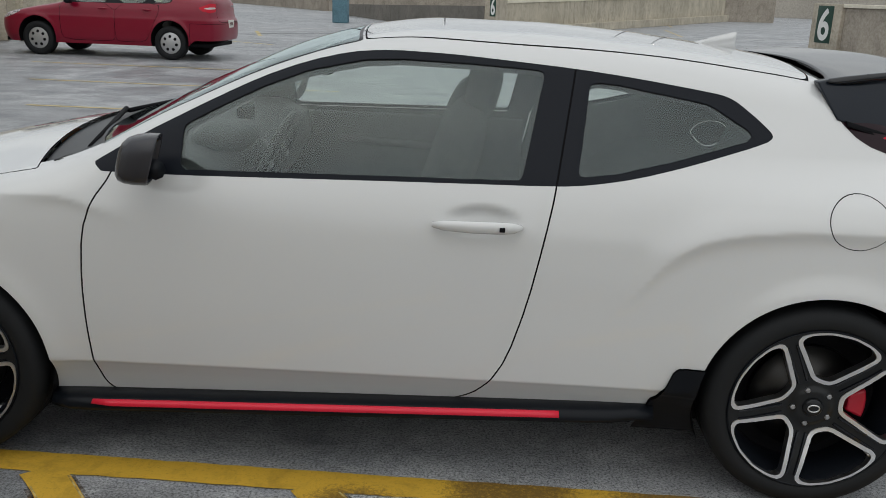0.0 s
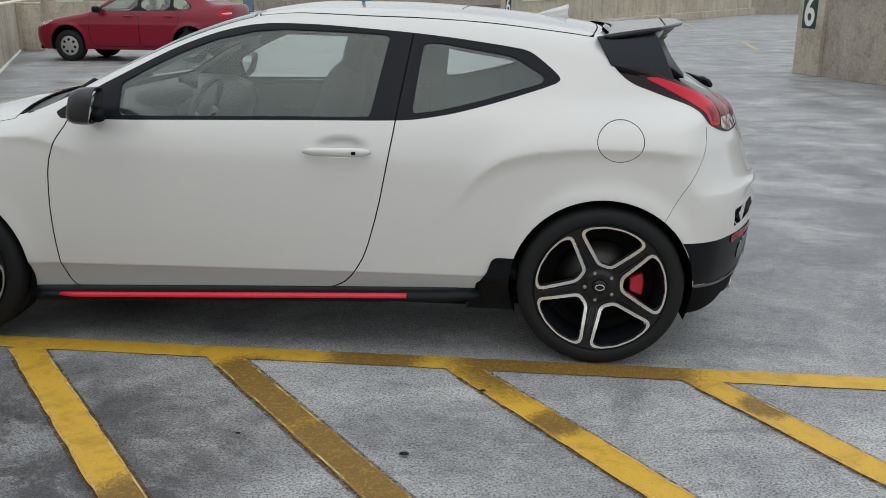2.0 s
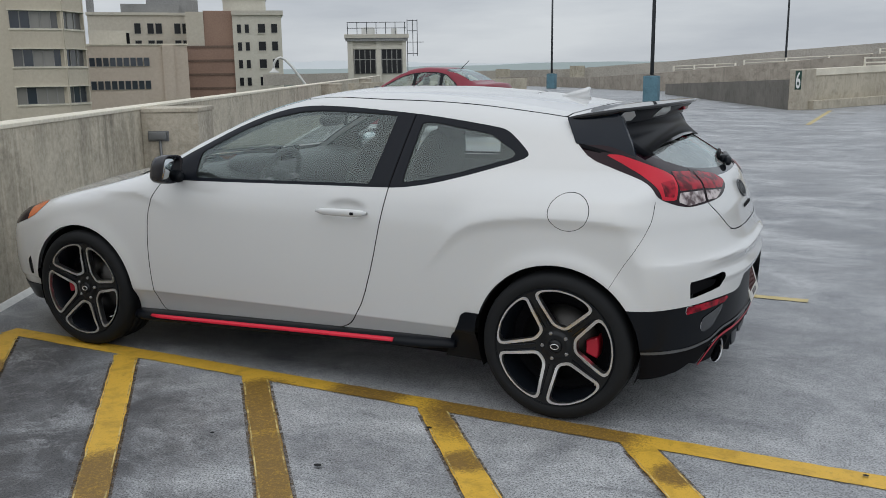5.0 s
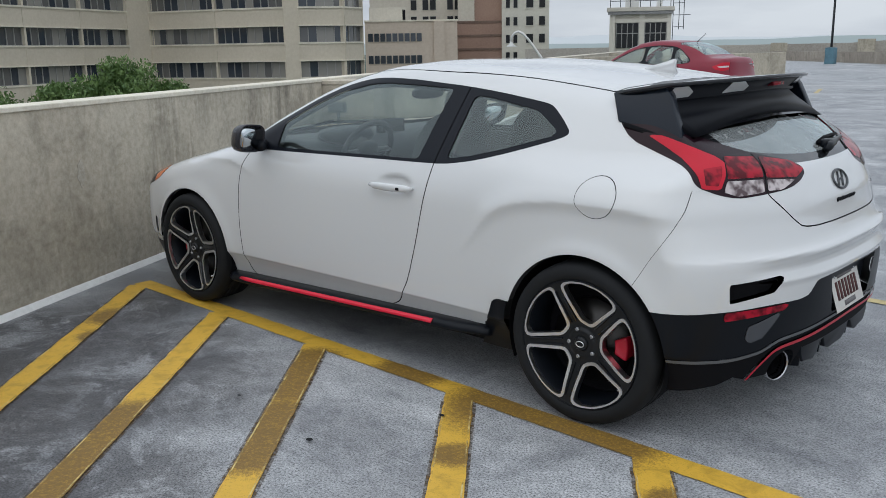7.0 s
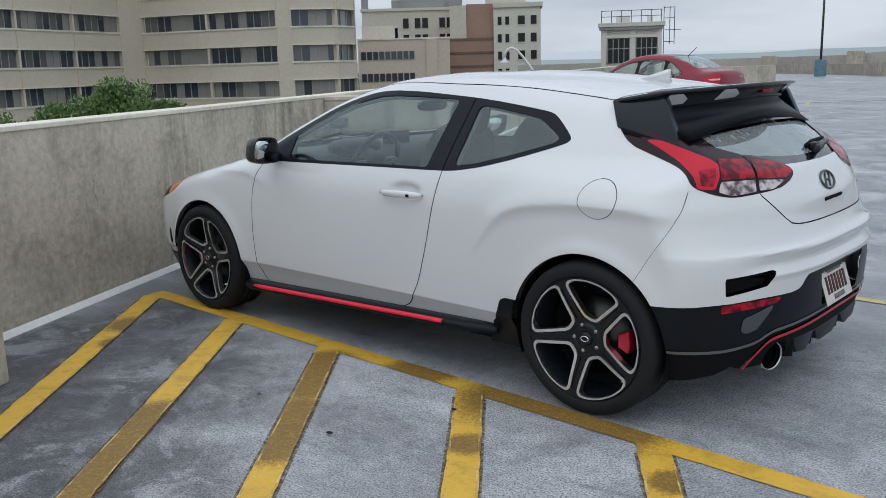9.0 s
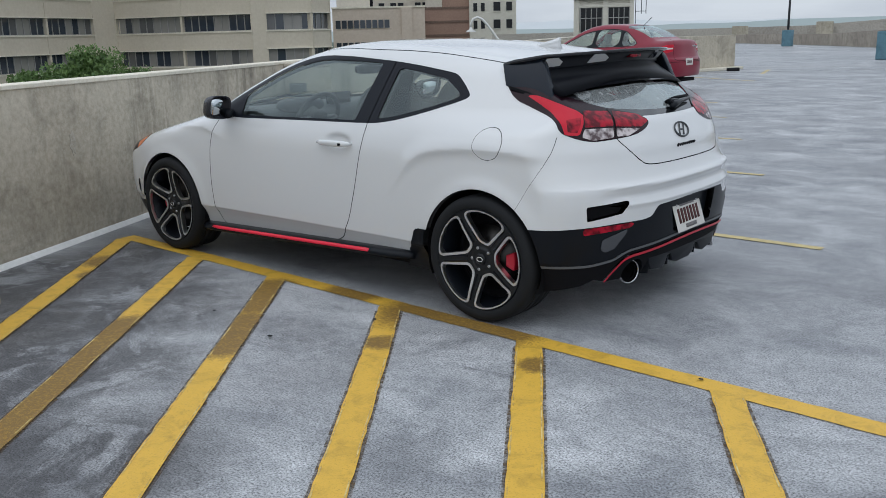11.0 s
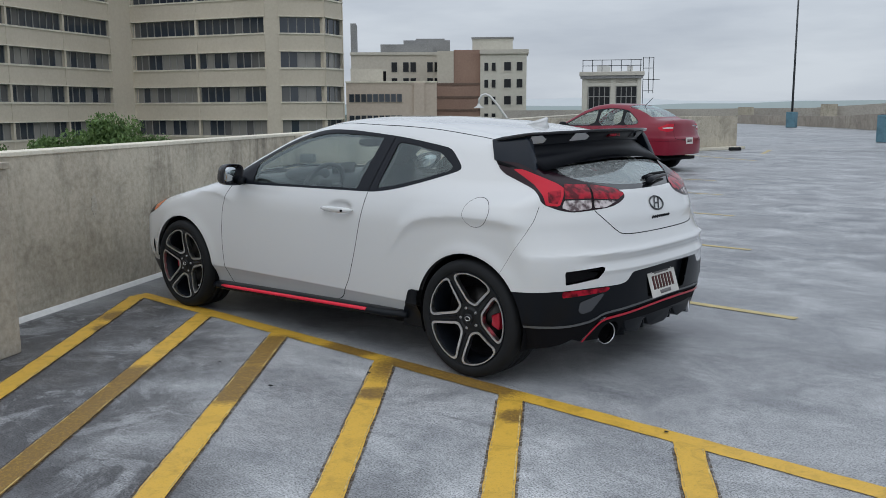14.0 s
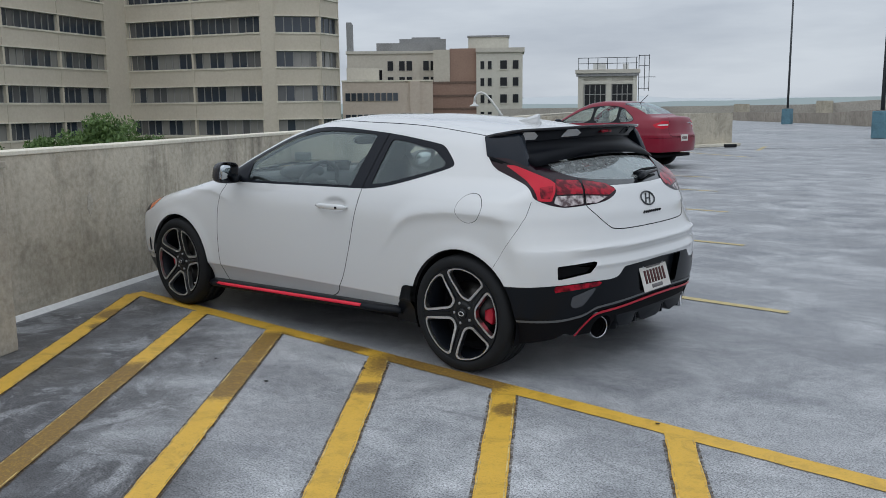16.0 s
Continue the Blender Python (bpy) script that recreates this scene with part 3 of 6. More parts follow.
def number_sign(m, w, h):
    s = thing("number_sign", "dark green sign with a white numeral six", "sign", m)
    part("sign_plate", boxed((-w / 2, -0.006, -h / 2), (w / 2, 0.0, h / 2), None, 0.003), SIGN_GREEN, s)
    txt = bpy.data.curves.new("numeral", "FONT")
    txt.body, txt.align_x, txt.size, txt.extrude, txt.offset = "6", "CENTER", h * 1.18, 0.002, 0.014
    ob = new("numeral", txt)
    ob.parent = s
    ob.matrix_basis = Matrix.Translation((0, -0.009, 0)) @ Matrix.Rotation(radians(90), 4, "X") @ Matrix.Translation((0, -h * 0.405, 0)) @ Matrix.Diagonal((w / h * 1.3, 1, 1, 1))
    txt.materials.append(SIGN_WHITE)


def paint_line(parent, a, b, width, z, material, name="line"):
    """One thin painted stripe with slightly wandering edges."""
    bm = bmesh.new()
    n = max(2, int(math.dist(a, b) / 0.06))
    rng = random.Random(int(1000 * (abs(a[0]) + abs(b[1]) + abs(a[1]))))
    rows = []
    for k in range(n + 1):
        wob = [rng.uniform(-0.003, 0.003) for _ in range(2)]
        rows.append([bm.verts.new((math.dist(a, b) * k / n, -width / 2 + wob[0], 0)), bm.verts.new((math.dist(a, b) * k / n, width / 2 + wob[1], 0))])
    for p, q in zip(rows, rows[1:]):
        bm.faces.new((p[0], q[0], q[1], p[1]))
    ob = part(name, bm, material, parent, smooth=False)
    ob.matrix_basis = along(a, b, z)
    return ob


def stripe_edges(parent, a, b, width, z):
    """The dirt beside a stripe and the pale rims of its paint."""
    n = math.dist(a, b)
    for s in (-1, 1):
        for nm, lo, hi, dz, m in (("dirt_edge", 0.42, 0.60, -0.003, FRINGE), ("paint_rim", 0.42, 0.468, 0.002, PALE_EDGE)):
            bm = bmesh.new()
            bm.faces.new([bm.verts.new(p) for p in ((0, s * lo * width, 0), (n, s * lo * width, 0), (n, s * hi * width, 0), (0, s * hi * width, 0))])
            bmesh.ops.recalc_face_normals(bm, faces=bm.faces)
            part(nm, bm, m, parent, smooth=False).matrix_basis = along(a, b, z + dz)


def make_markings():
    hatch = thing("hatched_marking", "worn yellow hatched no-parking marking on the deck", "road marking", kind="structure")
    paint_line(hatch, (-1.97, -0.887), (4.8, -1.038), 0.112, 0.004, YELLOW, "border_line")
    for k, (x, y, slope, length) in enumerate(((-1.915, -0.935, 0.940, 3.0), (-1.005, -0.950, 0.850, 3.3), (-0.172, -0.955, 0.840, 3.4), (0.785, -0.970, 0.778, 3.3), (1.68, -0.980, 0.680, 3.2), (2.628, -1.000, 0.600, 3.0))):
        d = math.hypot(slope, 1)
        paint_line(hatch, (x, y), (x + slope / d * length, y - length / d), 0.122, 0.0065, YELLOW, "stripe")
        stripe_edges(hatch, (x + slope / d * 0.09, y - 0.09 / d), (x + slope / d * length, y - length / d), 0.122, 0.0065)
    bays = thing("bay_marking", "thin yellow parking bay lines on the deck", "road marking", kind="structure")
    for x, y in ((2.20, 1.57), (0.82, 4.22), (-0.45, 6.82), (-1.75, 9.45), (-3.05, 12.1)):
        paint_line(bays, (x - 4.6, y), (x, y - 0.03), 0.08, 0.004, YELLOW_THIN)
    for a, b in (((4.7, 31.0), (4.15, 22.0)), ((8.9, 40.2), (8.2, 33.0)), ((-7.0, 25.3), (-6.2, 22.6)), ((11.5, 55), (10.2, 45)), ((7.8, 24.3), (7.2, 20.0)), ((-9.2, 21.5), (-5.0, 19.0)), ((1.6, 27.2), (1.3, 19.5))):
        paint_line(bays, a, b, 0.12, 0.004, YELLOW_THIN)
    white = thing("arrow_marking", "faded white arrow and joint lines on the deck", "road marking", kind="structure")
    paint_line(white, (-9.0, 27.2), (20.0, 36.0), 0.22, 0.004, WORN_WHITE)
    for a, b, w in (((-13.8, 47.0), (-12.2, 45.6), 0.3), ((-12.2, 45.6), (-11.2, 47.2), 0.25), ((-14.4, 43.5), (-12.4, 44.6), 0.35), ((-18.0, 58.0), (-15.5, 55.0), 0.4), ((-16.8, 58.5), (-14.6, 56.8), 0.4), ((-9.9, 42.4), (-6.2, 46.2), 0.2), ((-13.5, 37.2), (-11.8, 37.6), 0.4)):
        paint_line(white, a, b, w, 0.004, WORN_WHITE)
    paint_line(white, (-6.6, 23.8), (4.0, 32.7), 0.07, 0.004, RUBBER, "joint")
    stop = thing("wheel_stop", "short black rubber wheel stop by the wall end", "wheel stop", along((-7.92, 24.1), (-7.6, 24.4)))
    part("stop_bar", boxed((0, -0.07, 0), (0.4, 0.07, 0.11), None, 0.025), RUBBER, stop)
    for x, y, r in ((0.891, -1.201, 0.016), (0.663, -1.682, 0.02), (2.515, -0.968, 0.014), (0.1, -1.6, 0.012)):
        spot = bmesh.new()
        bmesh.ops.create_circle(spot, cap_ends=True, segments=14, radius=r * 0.6, matrix=Matrix.Translation((x, y, 0.011)) @ Matrix.Diagonal((1.3, 1, 1, 1)))
        tagged(part("gum_spot", spot, RUBBER, smooth=False), "small dark gum spot on the deck", "gum", "gum spots")


def lamp_post(at, height, label="tall dark steel lamp post on a blue concrete base"):
    p = thing("lamp_post", label, "lamp post", Matrix.Translation((*at, 0)), "deck lamp posts")
    part("base_block", boxed((-0.31, -0.31, 0), (0.31, 0.31, 1.1), None, 0.04), BLUE_BASE, p, "blue painted concrete base")
    part("base_plate", boxed((-0.2, -0.2, 1.1), (0.2, 0.2, 1.13)), STEEL_DULL, p)
    part("pole", sweep([(0, 0, 1.12), (0, 0, height)], [0.085, 0.06]), POLE_DARK, p)
    part("lamp_head", boxed((-0.28, -0.16, height), (0.28, 0.16, height + 0.12), None, 0.03), POLE_DARK, p)
    part("lamp_lens", boxed((-0.2, -0.11, height - 0.02), (0.2, 0.11, height)), LAMP_GLOW, p, "pale lit lamp lens")


def gooseneck():
    b = (-11.87, 17.18)
    side = Vector((-math.cos(radians(37.5)), -math.sin(radians(37.5)), 0))
    p = thing("street_lamp", "white gooseneck street lamp rising beside the parapet", "street lamp", Matrix.Translation((*b, 0)))
    pts = [(0.45, -14), (0.42, -6), (0.3, 0.3), (0.0, 0.95), (-0.08, 1.1), (-0.45, 1.62), (-0.62, 1.80), (-0.75, 1.86), (-0.86, 1.82), (-0.93, 1.72), (-0.95, 1.58)]
    part("pole", sweep([Vector((0, 0, z)) - side * u for u, z in pts], [0.09, 0.08, 0.05, 0.04, 0.04, 0.035, 0.035, 0.035, 0.035, 0.035, 0.035]), WHITE_RAIL, p)
    part("lamp_head", lathe([(0.0, 0.03), (-0.08, 0.05), (-0.14, 0.15), (-0.16, 0.15), (-0.16, 0.0)], 20, Matrix.Translation(side * 0.95 + Vector((0, 0, 1.6))) @ Matrix.Rotation(radians(90), 4, "X")), WHITE_RAIL, p)


make_deck()
make_markings()
for spot, high in (((-18.53, 59.7), 9.2), ((-5.74, 34.4), 10.0), (polar(3.49, 75, (1.594, -4.541)), 12), (polar(-7.94, 76, (1.594, -4.541)), 12), (polar(-10.2, 60, (1.594, -4.541)), 11)):
    lamp_post(spot, high)
gooseneck()


def loft(rings, closed=True, caps=True):
    """Faces between successive rings of points."""
    bm = bmesh.new()
    last = None
    made = []
    for ring in rings:
        row = [bm.verts.new(p) for p in ring]
        made.append(row)
        if last:
            n = len(row)
            for k in range(n if closed else n - 1):
                bm.faces.new((last[k], last[(k + 1) % n], row[(k + 1) % n], row[k]))
        last = row
    if caps and closed:
        bm.faces.new(list(reversed(made[0])))
        bm.faces.new(made[-1])
    bmesh.ops.recalc_face_normals(bm, faces=bm.faces)
    return bm


# tools for bodies: a smooth implicit shell, cut into panels along lines
roof_line = curve([-2.25, -2.15, -2.05, -1.85, -1.6, -1.3, -1.10, -0.95, -0.6, -0.3, -0.1, 0.15, 0.45, 0.8, 1.15, 1.4, 1.7, 2.1],
                  [0.50, 0.66, 0.735, 0.81, 0.885, 0.95, 0.987, 1.02, 1.187, 1.315, 1.365, 1.392, 1.39, 1.37, 1.33, 1.29, 1.23, 1.14])
crown = curve([-2.2, -1.3, -1.0, -0.5, 0.2, 1.4], [0.16, 0.13, 0.11, 0.10, 0.085, 0.10])
plan_line = curve([-2.2, -2.0, -1.8, -1.5, -1.2, -0.8, 0.0, 0.6, 1.0, 1.4, 1.7, 1.95, 2.1], [0.74, 0.82, 0.865, 0.895, 0.898, 0.888, 0.884, 0.886, 0.894, 0.905, 0.893, 0.85, 0.80])
section = curve([0.1, 0.22, 0.30, 0.342, 0.358, 0.5, 0.65, 0.78, 0.88, 0.96, 1.02, 1.15, 1.3, 1.42], [-0.085, -0.060, -0.034, -0.013, -0.004, 0.0, -0.004, -0.012, -0.03, -0.058, -0.088, -0.165, -0.262, -0.35])
greenhouse = curve([-1.5, 0.2, 0.7, 1.15, 1.6, 2.0], [0.0, 0.0, -0.006, -0.03, -0.09, -0.17])
tail_line = curve([0.1, 0.25, 0.4, 0.5, 0.60, 0.665, 0.694, 0.708, 0.73, 0.77, 0.81, 0.86, 0.92, 0.985, 1.03, 1.10, 1.20, 1.28, 1.36],
                  [1.90, 1.970, 2.008, 2.016, 2.020, 2.018, 2.014, 2.004, 1.991, 1.976, 1.964, 1.952, 1.925, 1.888, 1.83, 1.72, 1.55, 1.40, 1.25])
tail_bow = curve([0.2, 0.6, 0.9, 1.1, 1.3], [0.42, 0.42, 0.46, 0.40, 0.36])
nose_line = curve([0.1, 0.3, 0.45, 0.6, 0.7, 0.8, 1.0], [-2.02, -2.14, -2.18, -2.175, -2.14, -2.08, -1.9])
haunch_line = curve([0.60, 0.77, 0.85, 0.945, 1.07, 1.3, 1.45, 1.65, 2.0], [0.50, 0.663, 0.757, 0.822, 0.853, 0.871, 0.868, 0.855, 0.80])


def hatch_field(x, y, z):
    """Below nought inside the hatchback's body."""
    a = np.abs(y)
    side = plan_line(x) + section(z) + greenhouse(x) * step(0.93, 1.06, z)
    up = z - haunch_line(x)
    hump = np.where(up > 0, np.exp(-(up / 0.075) ** 2), np.exp(-(np.abs(up) / 0.030) ** 1.5))
    side = side + 0.022 * hump * step(0.66, 1.0, x) * (1 - step(1.7, 2.0, x))
    fore = z - (0.872 - 0.07 * step(-0.95, -0.66, x) - 0.03 * step(-1.4, -2.0, x))
    ridge = np.where(fore > 0, np.exp(-(fore / 0.07) ** 2), np.exp(-(np.abs(fore) / 0.022) ** 1.4))
    side = side + 0.012 * ridge * (1 - step(-0.95, -0.64, x))
    for xw in (-1.325, 1.325):
        r = np.hypot(x - xw, z - 0.325)
        side = side + 0.012 * np.exp(-((r - 0.352) / 0.05) ** 2) * step(0.25, 0.4, z)
    dish = np.exp(-(((x - 0.318) / 0.085) ** 2 + ((z - 0.852) / 0.034) ** 2) ** 2)
    side = side - 0.022 * dish
    f_side = a - side
    f_top = z - (roof_line(x) - crown(x) * a ** 2)
    wrap = step(0.98, 1.06, z)
    tail = tail_line(z) - (1 - wrap) * tail_bow(z) * a ** 3.0 - wrap * 0.25 * a ** 2
    tail = tail + (1 - step(0.55, 0.74, a)) * (0.009 * np.exp(-((z - 0.698) / 0.011) ** 2) - 0.013 * np.exp(-((z - 0.652) / 0.022) ** 2) + 0.007 * np.exp(-((z - 0.608) / 0.012) ** 2))
    f_tail = x - tail
    f_nose = nose_line(z) - 0.012 + 0.43 * a ** 2.8 - x
    f = smax(f_side, f_top, 0.09)
    f = smax(f, f_tail, 0.06)
    return smax(f, f_nose, 0.12)


class Soup:
    """Points, and polygons that can be cut along lines."""

    def __init__(self):
        self.points, self.polys = [], []

    def split(self, polys, line):
        """The polygons inside (line below nought) and outside, cut along the line."""
        p = np.array(self.points)
        v = line(p[:, 0], p[:, 1], p[:, 2])
        neg, made, inside, outside = (v < 0).tolist(), {}, [], []
        for poly in polys:
            n = sum(neg[i] for i in poly)
            if n == len(poly):
                inside.append(poly)
            elif n == 0:
                outside.append(poly)
            else:
                a, b = [], []
                for i, j in zip(poly, poly[1:] + poly[:1]):
                    (a if neg[i] else b).append(i)
                    if neg[i] != neg[j]:
                        key = (min(i, j), max(i, j))
                        if key not in made:
                            t = min(max(v[key[0]] / (v[key[0]] - v[key[1]]), 0.002), 0.998)
                            made[key] = len(self.points)
                            self.points.append((p[key[0]] + t * (p[key[1]] - p[key[0]])).tolist())
                        a.append(made[key])
                        b.append(made[key])
                inside.append(a)
                outside.append(b)
        return inside, outside


class Shell(Soup):
    """Points and polygons of one half (y below nought) of a body, with the body's own normals."""

    def __init__(self, field, xs, ys, zs, lo=(-2.1, 0.15), hi=(2.0, 1.3), wide=0.9, heart=0.62, ends=(-1.5, 1.35)):
        self.field, self.points, self.polys, self.heart, self.ends = field, [], [], heart, ends
        self.patch(xs, zs, lambda u, v: (u, 0 * u - wide, v))
        self.patch(xs, ys, lambda u, v: (u, v, 0 * u + hi[1]))
        self.patch(ys, zs, lambda u, v: (0 * u + hi[0], u, v), flip=False)
        self.patch(ys, zs, lambda u, v: (0 * u + lo[0], u, v), flip=True)

    def patch(self, us, vs, place, flip=False):
        u, v = np.meshgrid(us, vs, indexing="ij")
        b = np.stack(place(u.ravel(), v.ravel()), 1)
        q = np.stack([np.clip(b[:, 0] * 0.8, *self.ends), 0 * b[:, 0], 0 * b[:, 0] + self.heart], 1)
        lo, hi = np.zeros(len(b)), np.full(len(b), 2.2)
        for _ in range(34):
            mid = (lo + hi) / 2
            inside = self.field(*(q + (b - q) * mid[:, None]).T) < 0
            lo, hi = np.where(inside, mid, lo), np.where(inside, hi, mid)
        p = q + (b - q) * lo[:, None]
        i = np.arange(len(us) * len(vs)).reshape(len(us), len(vs)) + len(self.points)
        quads = np.stack([i[:-1, :-1], i[1:, :-1], i[1:, 1:], i[:-1, 1:]], -1).reshape(-1, 4)
        self.points += p.tolist()
        self.polys += (quads[:, ::-1] if flip else quads).tolist()

    def groove(self, polys, line, width):
        """Inside, outside, and the narrow band between them."""
        inside, outside = self.split(polys, line)
        band, outside = self.split(outside, lambda x, y, z: line(x, y, z) - width)
        return inside, outside, band

    def mesh(self, name, polys, material, parent, label="", offset=0.0, sides=(1,), inward=False):
        """One mesh of these polygons, moved along the body's normals; sides: 1 as built, -1 mirrored."""
        used = sorted({i for poly in polys for i in poly})
        if not used:
            return None
        at = {i: n for n, i in enumerate(used)}
        p = np.array([self.points[i] for i in used])
        e, n = 0.002, np.zeros_like(p)
        for k in range(3):
            d = np.zeros(3)
            d[k] = e
            n[:, k] = self.field(*(p + d).T) - self.field(*(p - d).T)
        n /= np.linalg.norm(n, axis=1)[:, None] + 1e-9
        p = p + n * offset
        verts, faces, normals = [], [], []
        for side in sides:
            start = sum(len(v) for v in verts)
            turn = (side < 0) != inward
            faces += [[start + at[i] for i in (reversed(poly) if turn else poly)] for poly in polys]
            verts.append(p * (1, side, 1))
            normals.append(n * (1, side, 1) * (-1 if inward else 1))
        me = bpy.data.meshes.new(name)
        me.from_pydata(np.concatenate(verts).tolist(), [], faces)
        me.update()
        me.materials.append(material)
        me.shade_smooth()
        me.normals_split_custom_set_from_vertices(np.concatenate(normals).tolist())
        ob = new(name, me)
        ob.parent = parent
        ob.visible_shadow = material not in (GLASS, HAZE_GLASS)
        if label:
            ob["label"] = label
        return ob


def rounded(points, times=2):
    """A closed outline with its corners cut round."""
    p = np.array(points, float)
    for _ in range(times):
        q = np.roll(p, -1, 0)
        p = np.stack([0.78 * p + 0.22 * q, 0.22 * p + 0.78 * q], 1).reshape(-1, 2)
    return p


def outline(points, times=2):
    """The signed distance to a closed outline, below nought inside."""
    p = rounded(points, times)
    q = np.roll(p, -1, 0)
    lo, hi = p.min(0) - 0.08, p.max(0) + 0.08

    def at(u, v):
        out = np.full(np.shape(u), 1.0)
        near = (u > lo[0]) & (u < hi[0]) & (v > lo[1]) & (v < hi[1])
        w = np.stack([np.asarray(u)[near], np.asarray(v)[near]], 1)
        if not len(w):
            return out
        d = q - p
        rel = w[:, None] - p
        t = np.clip((rel * d).sum(-1) / ((d * d).sum(-1) + 1e-12), 0, 1)
        dist = np.linalg.norm(rel - t[..., None] * d, axis=-1).min(1)
        over = (p[:, 1] > w[:, 1:]) != (q[:, 1] > w[:, 1:])
        cross = p[:, 0] + (w[:, 1:] - p[:, 1]) / (q[:, 1] - p[:, 1] + 1e-12) * d[:, 0]
        odd = (over & (w[:, :1] < cross)).sum(1) % 2 == 1
        out[near] = np.where(odd, -dist, dist)
        return out

    return at


def on_side(points, times=2, deep=0.45):
    """A line on the flank, drawn in x and z."""
    f = outline(points, times)
    return lambda x, y, z: np.where(y < -deep, f(x, z), 1.0)


def on_rear(points, times=2, fore=1.2):
    """A line round the rear corner, drawn in x less distance from the middle, and z."""
    f = outline(points, times)
    return lambda x, y, z: np.where(x > fore, f(x - np.abs(y), z), 1.0)


def eased(points, cut):
    """A closed outline with each corner rounded over the same short length."""
    out = []
    for a, p, b in zip(points[-1:] + points[:-1], points, points[1:] + points[:1]):
        a, p, b = Vector(a), Vector(p), Vector(b)
        u, v = p + (a - p).normalized() * min(cut, (a - p).length * 0.45), p + (b - p).normalized() * min(cut, (b - p).length * 0.45)
        out += [tuple(u), tuple(0.27 * u + 0.46 * p + 0.27 * v), tuple(v)]
    return out


# the sport wheel of the hatchback
def alloy_wheel(parent, at, mirrored=False, turn=0.0, caliper=0.0):
    """Built with its outer face towards -y."""
    wheel = new("wheel")
    wheel.parent = parent
    wheel.matrix_basis = at @ (Matrix.Rotation(math.pi, 4, "Z") if mirrored else Matrix())
    tyre = [(0.02, 0.246), (-0.002, 0.252), (-0.010, 0.257), (-0.015, 0.264), (-0.019, 0.278), (-0.018, 0.292), (-0.012, 0.306), (-0.003, 0.315), (0.012, 0.3205),
            (0.05, 0.3233), (0.06, 0.3233), (0.061, 0.3165), (0.068, 0.3165), (0.069, 0.3235), (0.108, 0.3237), (0.109, 0.317), (0.117, 0.317), (0.118, 0.3237),
            (0.156, 0.3233), (0.157, 0.3165), (0.164, 0.3165), (0.165, 0.323), (0.205, 0.3205), (0.22, 0.306), (0.226, 0.28), (0.215, 0.25), (0.2, 0.236)]
    part("tyre", lathe(tyre, 96), RUBBER, wheel, "low profile black rubber tyre")
    part("rim", lathe([(-0.006, 0.2575), (-0.014, 0.2565), (-0.016, 0.2535), (-0.013, 0.2515), (0.01, 0.240), (0.06, 0.222), (0.18, 0.218), (0.20, 0.236)], 96), SATIN_BLACK, wheel)
    # the face: a dished disc with five windows
    us, vs = np.linspace(0, 2 * math.pi, 241), np.linspace(0.030, 0.2525, 40)
    dish = curve([0.0, 0.045, 0.07, 0.12, 0.19, 0.2525], [0.012, 0.012, 0.020, 0.010, -0.006, -0.0135])
    face = Soup()
    for u in us[:-1]:
        for v in vs:
            face.points.append([v * math.sin(u + turn), float(dish(v)), v * math.cos(u + turn)])
    n, k = len(us) - 1, len(vs)
    for i in range(n):
        for j in range(k - 1):
            face.polys.append([i * k + j, ((i + 1) % n) * k + j, ((i + 1) % n) * k + j + 1, i * k + j + 1])
    windows = []
    for s in range(5):
        a = radians(72 * s + 11) + turn

        def pol(r, deg):
            return (r * math.sin(a + radians(deg)), r * math.cos(a + radians(deg)))

        windows.append(outline(eased([pol(0.096, -13), pol(0.091, 15), pol(0.234, 29.5), pol(0.2445, 22), pol(0.2462, 8), pol(0.2462, -8), pol(0.2445, -21.5), pol(0.234, -29)], 0.013), 0))

    def opening(x, y, z):
        return np.minimum.reduce([w(x, z) for w in windows])

    _, rest = face.split(face.polys, opening)
    edge, dark = face.split(rest, lambda x, y, z: opening(x, y, z) - np.where(np.hypot(x, z) > 0.2475, 0.004, 0.0125))

    def lid(name, polys, material, lift, label=""):
        used = sorted({i for q in polys for i in q})
        ids = {i: c for c, i in enumerate(used)}
        bm = bmesh.new()
        vs_ = [bm.verts.new((face.points[i][0], face.points[i][1] - lift, face.points[i][2])) for i in used]
        for q in polys:
            try:
                bm.faces.new([vs_[ids[i]] for i in q])
            except ValueError:
                pass
        bmesh.ops.remove_doubles(bm, verts=bm.verts, dist=1e-5)
        for f in bm.faces:
            if f.normal.y > 0:
                f.normal_flip()
        rim = [e for e in bm.edges if e.is_boundary]
        out = bmesh.ops.extrude_edge_only(bm, edges=rim)
        bmesh.ops.translate(bm, vec=(0, 0.03, 0), verts=[v for v in out["geom"] if isinstance(v, bmesh.types.BMVert)])
        bmesh.ops.recalc_face_normals(bm, faces=bm.faces)
        ob = part(name, bm, material, wheel, label)
        ob.data.set_sharp_from_angle(angle=radians(40))
        return ob

    lid("spokes", dark, WHEEL_BLACK, 0.0, "gloss black twin spokes")
    lid("machined_edge", edge, MACHINED, 0.003, "bright machined spoke edge")
    for s in range(5):
        a = radians(72 * s + 47) + turn
        for off in (-0.0125, 0.0125):
            rings = []
            for r in np.linspace(0.088, 0.222, 7):
                w, d = 0.0055 + 0.010 * (0.222 - r), float(dish(r))
                ring = [(off - w, d + 0.004), (off - w * 0.4, d - 0.0055), (off + w * 0.4, d - 0.0055), (off + w, d + 0.004)]
                rings.append([(u * math.cos(a) + r * math.sin(a), v, r * math.cos(a) - u * math.sin(a)) for u, v in ring])
            part("spoke_rib", loft(rings), GLOSS_BLACK, wheel, smooth=False)
